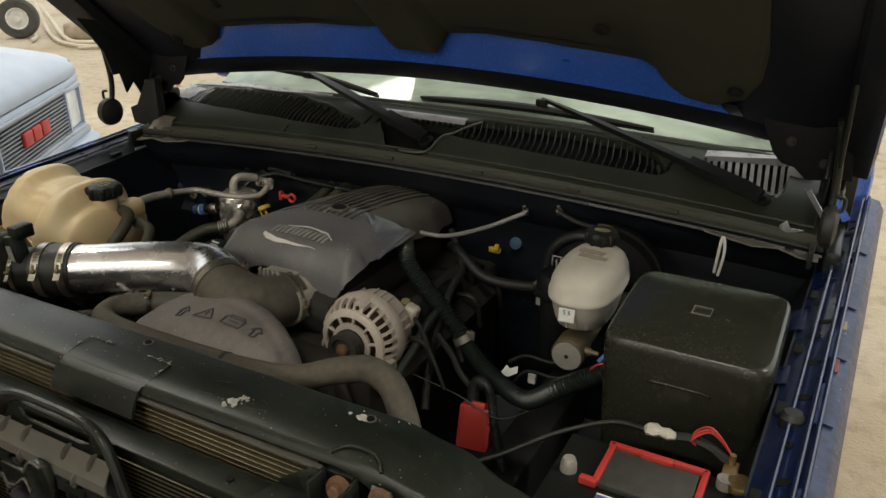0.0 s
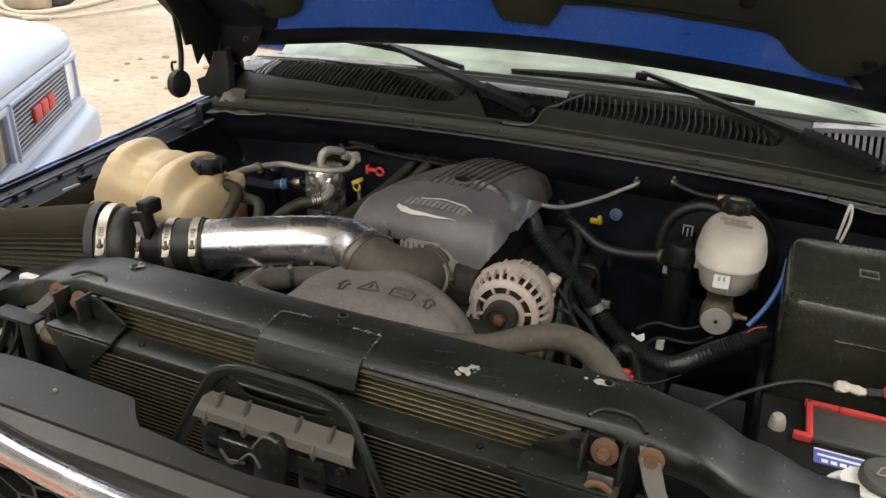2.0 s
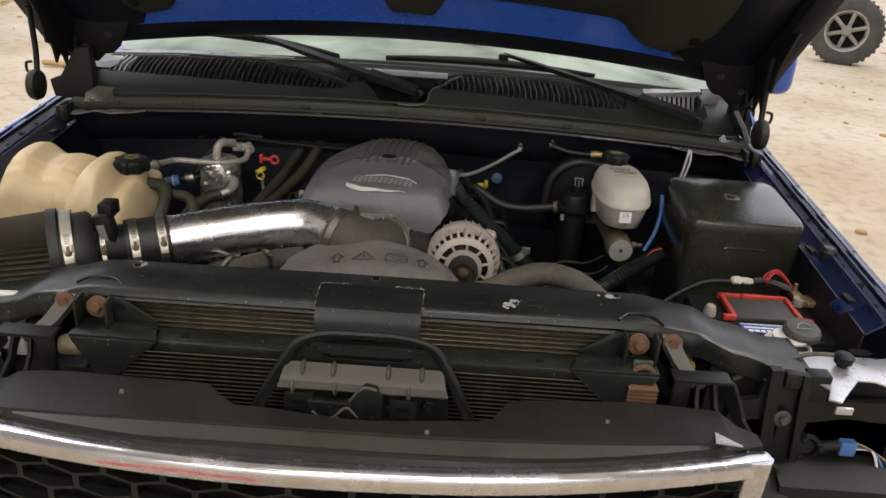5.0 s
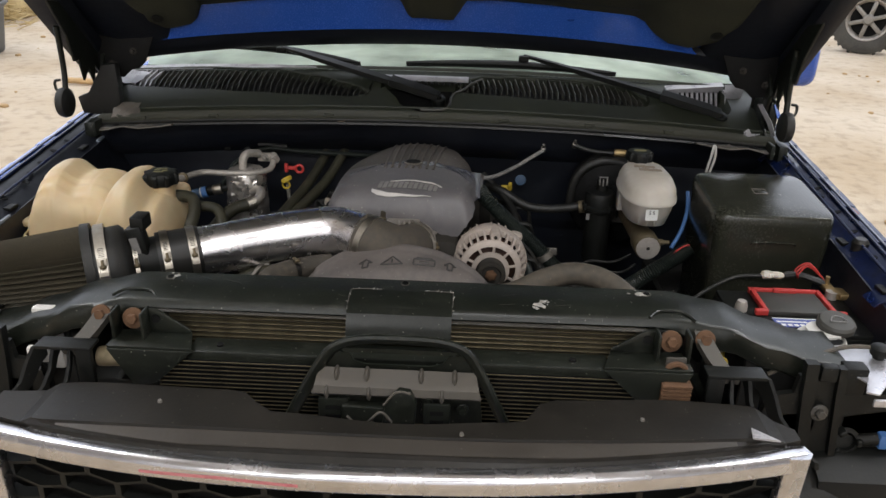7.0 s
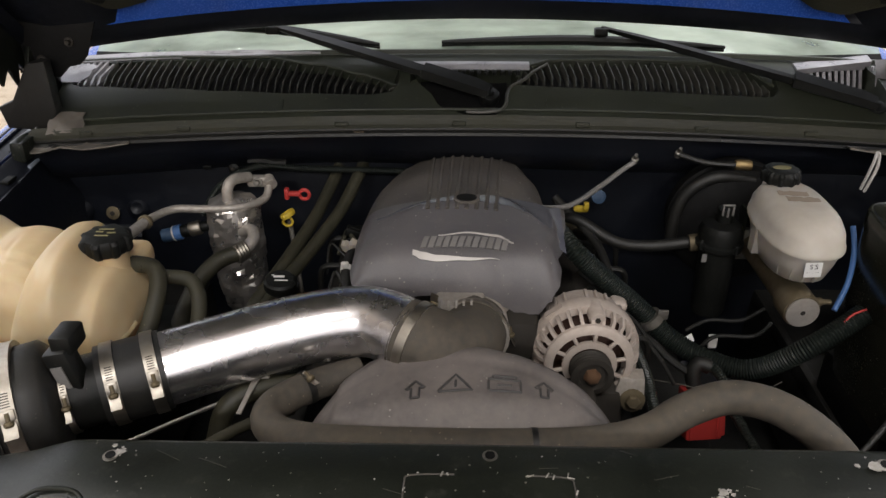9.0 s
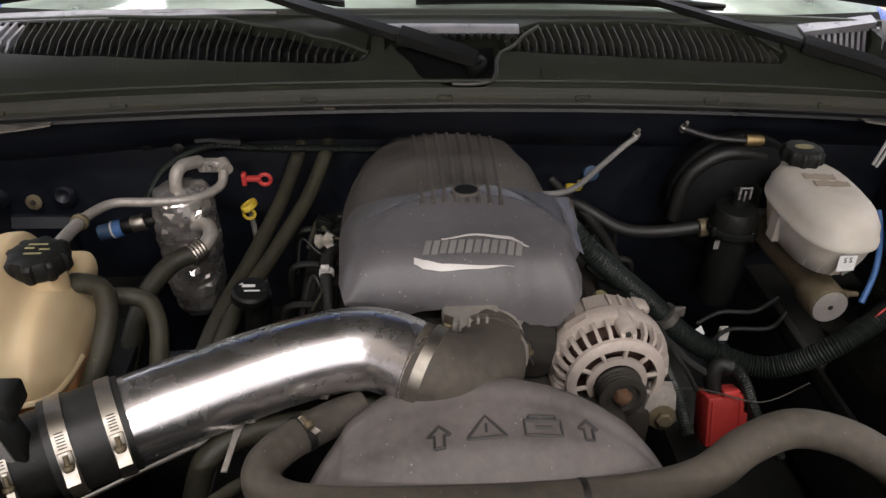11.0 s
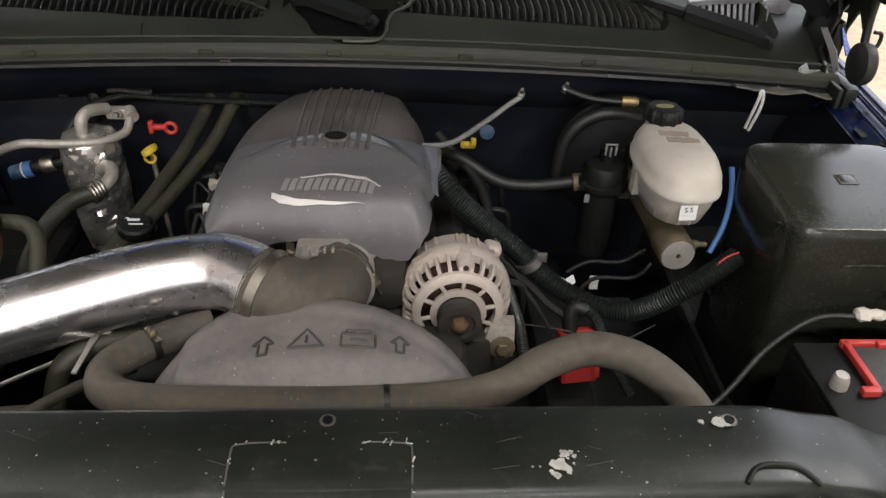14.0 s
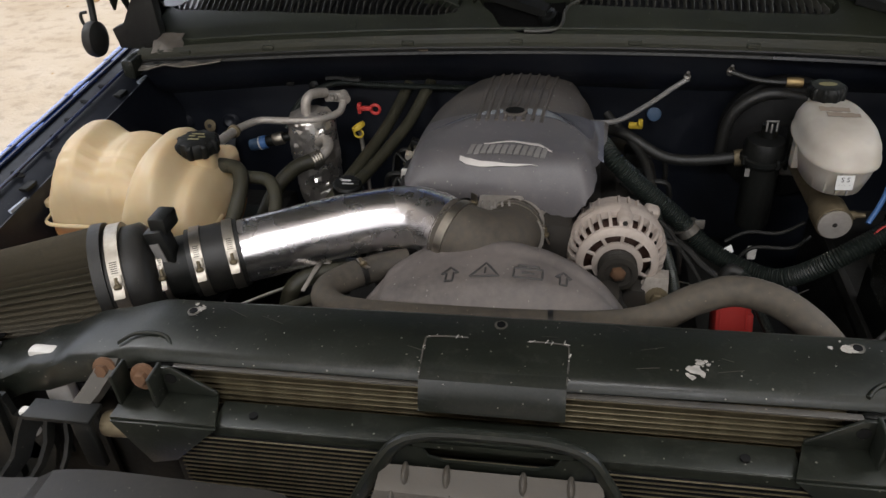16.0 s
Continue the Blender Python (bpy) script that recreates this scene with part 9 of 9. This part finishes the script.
def build_bay_floor():
    t = thing("bay_floor", "dark frame rails and inner panels under the engine", "chassis", "truck body")
    part("front_wall", box(0, -0.02, 0.62, 1.7, 0.02, 0.5, 0.005), M_UNDERCOAT, t)
    for sx in (-1, 1):
        part("rail", box(sx * 0.42, 0.45, 0.55, 0.1, 1.2, 0.16, 0.01), M_UNDERCOAT, t)
        part("wheel_house", box(sx * 0.82, 0.62, 0.70, 0.30, 0.9, 0.06, 0.02), M_UNDERCOAT, t)
        part("apron", box(sx * 0.68, 0.62, 0.62, 0.02, 1.0, 0.22, 0.005), M_UNDERCOAT, t)
    part("under_tray", box(0, 0.45, 0.46, 1.9, 1.2, 0.02, 0.005), M_UNDERCOAT, t)
    for sx in (-1, 1):
        for y in (0.62,):
            w = thing("front_wheel", "black truck tyre under the fender", "wheel", "truck wheels")
            part("tyre", lathe([(0.22, -0.12), (0.36, -0.12), (0.385, -0.09), (0.385, 0.09), (0.36, 0.12), (0.22, 0.12), (0.22, -0.12)], 36, (sx * 0.86, y, 0.39), (1, 0, 0)), M_TYRE, w)
            part("rim", lathe([(0.22, -0.1), (0.2, 0.0), (0.08, 0.02), (0.05, 0.06)], 24, (sx * 0.86, y, 0.39), (sx, 0, 0)), M_ALLOY, w)


build_bay_floor()

# ---- the yard round the truck ----


def build_other_truck():
    t = thing("parked_pickup", "dusty pale silver pickup with red grille badge", "pickup", "parked vehicles", at=(0, 0, 0))
    m = Matrix.Translation((-2.543, 1.528, 0)) @ Matrix.Rotation(math.atan2(0.822, -0.569), 4, "Z")
    # local: x along the grille, y backwards into the truck
    w = 0.77

    def P(n, g, mt, lab="", parent=t, angle=38):
        return part(n, moved(g, m), mt, parent, lab, angle)

    def back(x):
        return 0.09 * max(0, abs(x) - 0.5) ** 2 * 4
    hood = [[V(x, y + back(x), z - dz * (x / w) ** 4 + 0.012 * math.exp(-((abs(x) - 0.42) / 0.07) ** 2) * min(1, y * 4)) for x in [-w + 2 * w * i / 28 for i in range(29)]]
            for y, z, dz in ((-0.012, 0.950, 0.008), (-0.014, 0.975, 0.01), (-0.002, 1.012, 0.014), (0.026, 1.045, 0.02), (0.08, 1.075, 0.026), (0.25, 1.108, 0.03), (0.6, 1.16, 0.03), (1.2, 1.25, 0.03))]
    P("hood", sheet(hood, 0.01), M_SILVERCAR, "pale silver hood")
    xs = [-w + 2 * w * i / 28 for i in range(29)]
    P("header_panel", sheet([[V(x, y + back(x), z) for x in xs] for y, z in ((0.01, 0.944), (-0.008, 0.94), (-0.016, 0.93), (-0.018, 0.915), (-0.012, 0.905), (0.01, 0.9))], 0.006), M_SILVERCAR, "smooth silver header panel")
    for sx in (-1, 1):
        rows = [[V(sx * (w + dx), y, z) for dx, z in ((-0.02, 1.02 + 0.1 * y), (0.02, 0.98 + 0.09 * y), (0.045, 0.85), (0.045, 0.55))] for y in (0.03, 0.1, 0.3, 0.6, 1.2)]
        P("fender", sheet(rows, 0.01), M_SILVERCAR)
        P("lamp_frame", join(box(sx * 0.575, 0.0, 0.895, 0.25, 0.05, 0.03, 0.01), box(sx * 0.575, 0.0, 0.66, 0.25, 0.05, 0.03, 0.01), box(sx * 0.468, 0.004, 0.778, 0.034, 0.05, 0.26, 0.012), box(sx * 0.70, 0.01, 0.778, 0.02, 0.05, 0.26, 0.008)), M_SILVERCAR, "silver lamp frame")
        # like lamps, pale or dark by side: the glancing reflection is coloured in
        P("headlamp", box(sx * 0.583, 0.014, 0.778, 0.21, 0.035, 0.21, 0.02, 3), M_LAMP_DARK if sx < 0 else M_LAMP_HEAD, "glossy rectangular headlamp")
        P("corner_lamp", box(sx * 0.745, 0.06, 0.78, 0.06, 0.1, 0.22, 0.015), M_LAMP_DARK if sx > 0 else M_LAMP_HEAD, "corner lamp")
        P("bumper_end", lathe([(0.02, -0.1), (0.08, -0.09), (0.1, 0), (0.08, 0.09), (0.02, 0.1)], 16, (sx * 0.755, 0.045, 0.51)), M_SILVERCAR)
        P("wheel", lathe([(0.2, -0.1), (0.34, -0.1), (0.36, 0), (0.34, 0.1), (0.2, 0.1)], 28, (sx * 0.66, 0.75, 0.36), (1, 0, 0)), M_TYRE)
    P("grille_frame", join(box(0, -0.01, 0.908, 0.9, 0.04, 0.018, 0.006), box(0, -0.01, 0.672, 0.9, 0.04, 0.018, 0.006), box(-0.437, -0.01, 0.79, 0.016, 0.04, 0.23, 0.006), box(0.437, -0.01, 0.79, 0.016, 0.04, 0.23, 0.006)), M_SILVERCAR, "silver grille frame")
    P("grille_back", box(0, 0.04, 0.79, 0.9, 0.02, 0.26, 0.002), M_INK_SHADE)
    for i in range(12):
        P("grille_bar", box(0, -0.012, 0.688 + i * 0.0187, 0.86, 0.024, 0.0085, 0.0025, 1), M_GRILLEBAR)
    for i in range(3):
        P("badge_block", box(-0.145 + 0.112 * i, -0.032, 0.798, 0.098, 0.02, 0.07, 0.008), M_RED, "plain red badge block")
    P("valance", box(0, 0.0, 0.635, 1.5, 0.05, 0.05, 0.015), M_SILVERCAR)
    P("bumper", box(0, -0.02, 0.515, 1.54, 0.13, 0.2, 0.05, 4), M_SILVERCAR)
    P("body", box(0, 1.9, 0.75, 1.6, 2.4, 0.5, 0.05), M_SILVERCAR)
    P("cabin", box(0, 1.9, 1.35, 1.4, 1.3, 0.6, 0.15, 3, top=(0.85, 0.7)), M_DARK)
    return t


build_other_truck()


def build_yard():
    c = thing("storage_tote", "black plastic storage tote on the dirt", "tote", "yard things")
    m = Matrix.Translation((-5.85, 7.55, 0)) @ Matrix.Rotation(0.25, 4, "Z")
    wall = []
    for z, k in ((0.0, 0.82), (0.02, 0.84), (0.5, 0.97), (0.52, 1.03), (0.56, 1.03), (0.56, 0.97), (0.05, 0.8)):
        wall.append([m @ p for p in superellipse(0, 0, 0.52 * k, 0.32 * k, z, 40, 8)])
    part("tub", loft(wall), M_CRATE, c)
    part("rim", tube([m @ p for p in superellipse(0, 0, 0.54, 0.335, 0.555, 40, 8)] + [m @ superellipse(0, 0, 0.54, 0.335, 0.555, 40, 8)[0]], 0.02, 8, per=1), M_CRATE, c, "thick rolled rim")
    w = thing("spare_wheel", "off-road tyre on a grey alloy wheel", "wheel", "yard things")
    wx, wy, ax = 5.35, 9.6, Vector((-0.45, -0.9, 0.05)).normalized()
    part("tyre", lathe([(0.27, -0.14), (0.38, -0.15), (0.44, -0.12), (0.45, 0), (0.44, 0.12), (0.38, 0.15), (0.27, 0.14), (0.27, -0.14)], 48, (wx, wy, 0.44), ax), M_TYRE, w, "dusty black tyre")
    am = axis_matrix((wx, wy, 0.44), ax)
    lug = mesh_of("tread_block", box(0.45, 0, 0, 0.03, 0.04, 0.1, 0.006, 1), M_TYRE)
    for i in range(36):
        piece("tread_block", lug, w, am @ Matrix.Rotation(2 * math.pi * i / 36, 4, "Z") @ Matrix.Translation((0, 0, 0.06 if i % 2 else -0.06)))
    part("rim", lathe([(0.275, 0.05), (0.285, 0.13), (0.26, 0.135), (0.24, 0.1), (0.22, 0.02), (0.275, 0.05)], 40, (wx, wy, 0.44), ax), M_ALLOY, w, "bright rim lip")
    part("rim_back", lathe([(0.25, 0.0), (0.25, 0.02)], 32, (wx, wy, 0.44), ax), M_INK_SHADE, w)
    spoke = mesh_of("spoke", box(0.135, 0, 0.09, 0.22, 0.055, 0.05, 0.012, 2), M_STEEL)
    for i in range(6):
        piece("spoke", spoke, w, am @ Matrix.Rotation(2 * math.pi * i / 6 + 0.3, 4, "Z"))
    part("hub_cap", lathe([(0.07, 0.05), (0.07, 0.12), (0.05, 0.14)], 20, (wx, wy, 0.44), ax), M_STEEL, w)
    h = thing("pale_hose", "thick pale hose looped on the dirt", "hose", "yard things")
    part("loop", tube([(-12.0, 8.3, 0.35), (-11.3, 8.0, 0.12), (-10.7, 7.65, 0.05), (-10.2, 7.36, 0.04), (-9.8, 7.15, 0.04), (-9.5, 7.08, 0.04), (-9.32, 7.3, 0.04), (-9.36, 7.65, 0.04), (-9.41, 8.04, 0.04), (-9.55, 8.5, 0.04), (-9.8, 9.19, 0.04), (-10.2, 10.0, 0.04)], 0.035, 10), M_HOSEPALE, h)
    part("loop", tube([(-12.4, 8.5, 0.35), (-11.7, 8.1, 0.12), (-10.9, 7.6, 0.05), (-10.17, 7.17, 0.04), (-9.7, 6.95, 0.04), (-9.2, 6.85, 0.04), (-8.8, 6.95, 0.04)], 0.03, 10), M_HOSEPALE, h)
    part("loop", tube([(-11.95, 7.85, 0.3), (-11.2, 7.5, 0.08), (-10.6, 7.15, 0.04), (-10.3, 6.85, 0.04)], 0.03, 10), M_HOSEPALE, h)
    part("loop", tube([(-9.1, 6.75, 0.03), (-8.75, 7.2, 0.03), (-8.68, 7.8, 0.03), (-8.68, 8.4, 0.03), (-8.8, 9.3, 0.03)], 0.022, 8), M_HOSEPALE, h)
    for wx, wy, wr, face in ((-9.85, 8.05, 0.33, (0.55, -0.83, 0.08)), (-10.95, 7.15, 0.3, (0.7, -0.7, 0.05))):
        v = thing("far_wheel", "dusty black tyre on a white rim, parked on the dirt", "wheel", "yard things")
        fz = Vector(face).normalized()
        part("tyre", lathe([(0.55 * wr, -0.09), (0.9 * wr, -0.1), (wr, -0.07), (wr, 0.07), (0.9 * wr, 0.1), (0.55 * wr, 0.09), (0.55 * wr, -0.09)], 40, (wx, wy, wr), fz), M_TYRE, v, "dusty black tyre")
        part("rim", lathe([(0.56 * wr, 0.02), (0.57 * wr, 0.09), (0.5 * wr, 0.085), (0.44 * wr, 0.03), (0.2 * wr, 0.05), (0.18 * wr, 0.09), (0.05 * wr, 0.1)], 32, (wx, wy, wr), fz), M_WHITE, v, "white steel rim")
    solo("sandstone_block", moved(box(0, 0, 0, 0.62, 0.3, 0.26, 0.06, 3), Matrix.Translation((-10.0, 7.62, 0.12)) @ Matrix.Rotation(0.5, 4, "Z")), M_BLOCK, "pale tan stone block lying on the dirt", "stone", "yard things")
    rnd = random.Random(8)
    blades = []
    for i in range(420):
        x, y = -7.1 + rnd.gauss(0, 0.5), 10.1 + rnd.gauss(0, 0.5)
        hgt = max(0.02, 0.35 - 0.25 * math.hypot(x + 7.1, y - 10.1))
        a, l = rnd.uniform(0, 6.28), rnd.uniform(0.15, 0.4)
        p = Vector((x, y, rnd.uniform(0, hgt)))
        blades.append(tube([p, p + Vector((math.cos(a) * l, math.sin(a) * l, rnd.uniform(-0.05, 0.15)))], 0.008, 3, smooth=False))
    tagged(new("straw_heap", mesh_of("straw_heap", join(*blades), M_STRAW)), "loose heap of dry straw", "straw", "yard things", "stuff")
    solo("straw_bale", box(-7.2, 10.5, 0.2, 1.3, 0.9, 0.4, 0.08, 3), M_STRAW, "pale dry straw bale on the dirt", "straw bale", "yard things")
    solo("wooden_stick", tube([(-3.9, 6.2, 0.04), (-3.35, 6.15, 0.04)], 0.03, 8), M_WOOD, "short orange-brown wooden stick on the dirt", "stick", "yard things")
    stones = []
    for i in range(160):
        x, y = rnd.uniform(-7, 7), rnd.uniform(2, 11)
        r = rnd.uniform(0.01, 0.04)
        stones.append(moved(box(0, 0, 0, r * 2, r * 1.5, r, r * 0.3, 1), Matrix.Translation((x, y, ground_height(x, y - 2) + r * 0.2)) @ Matrix.Rotation(rnd.uniform(0, 6), 4, "Z")))
    tagged(new("clods", mesh_of("clods", join(*stones), M_WOOD)), "small clods and crumbs on the dirt", "clods", "yard things", "stuff")
    solo("stone", moved(box(0, 0, 0, 0.3, 0.2, 0.16, 0.05, 2), Matrix.Translation((-7.4, 8.7, 0.06))), M_WOOD, "tan stone on the dirt", "stone", "yard things")


build_yard()
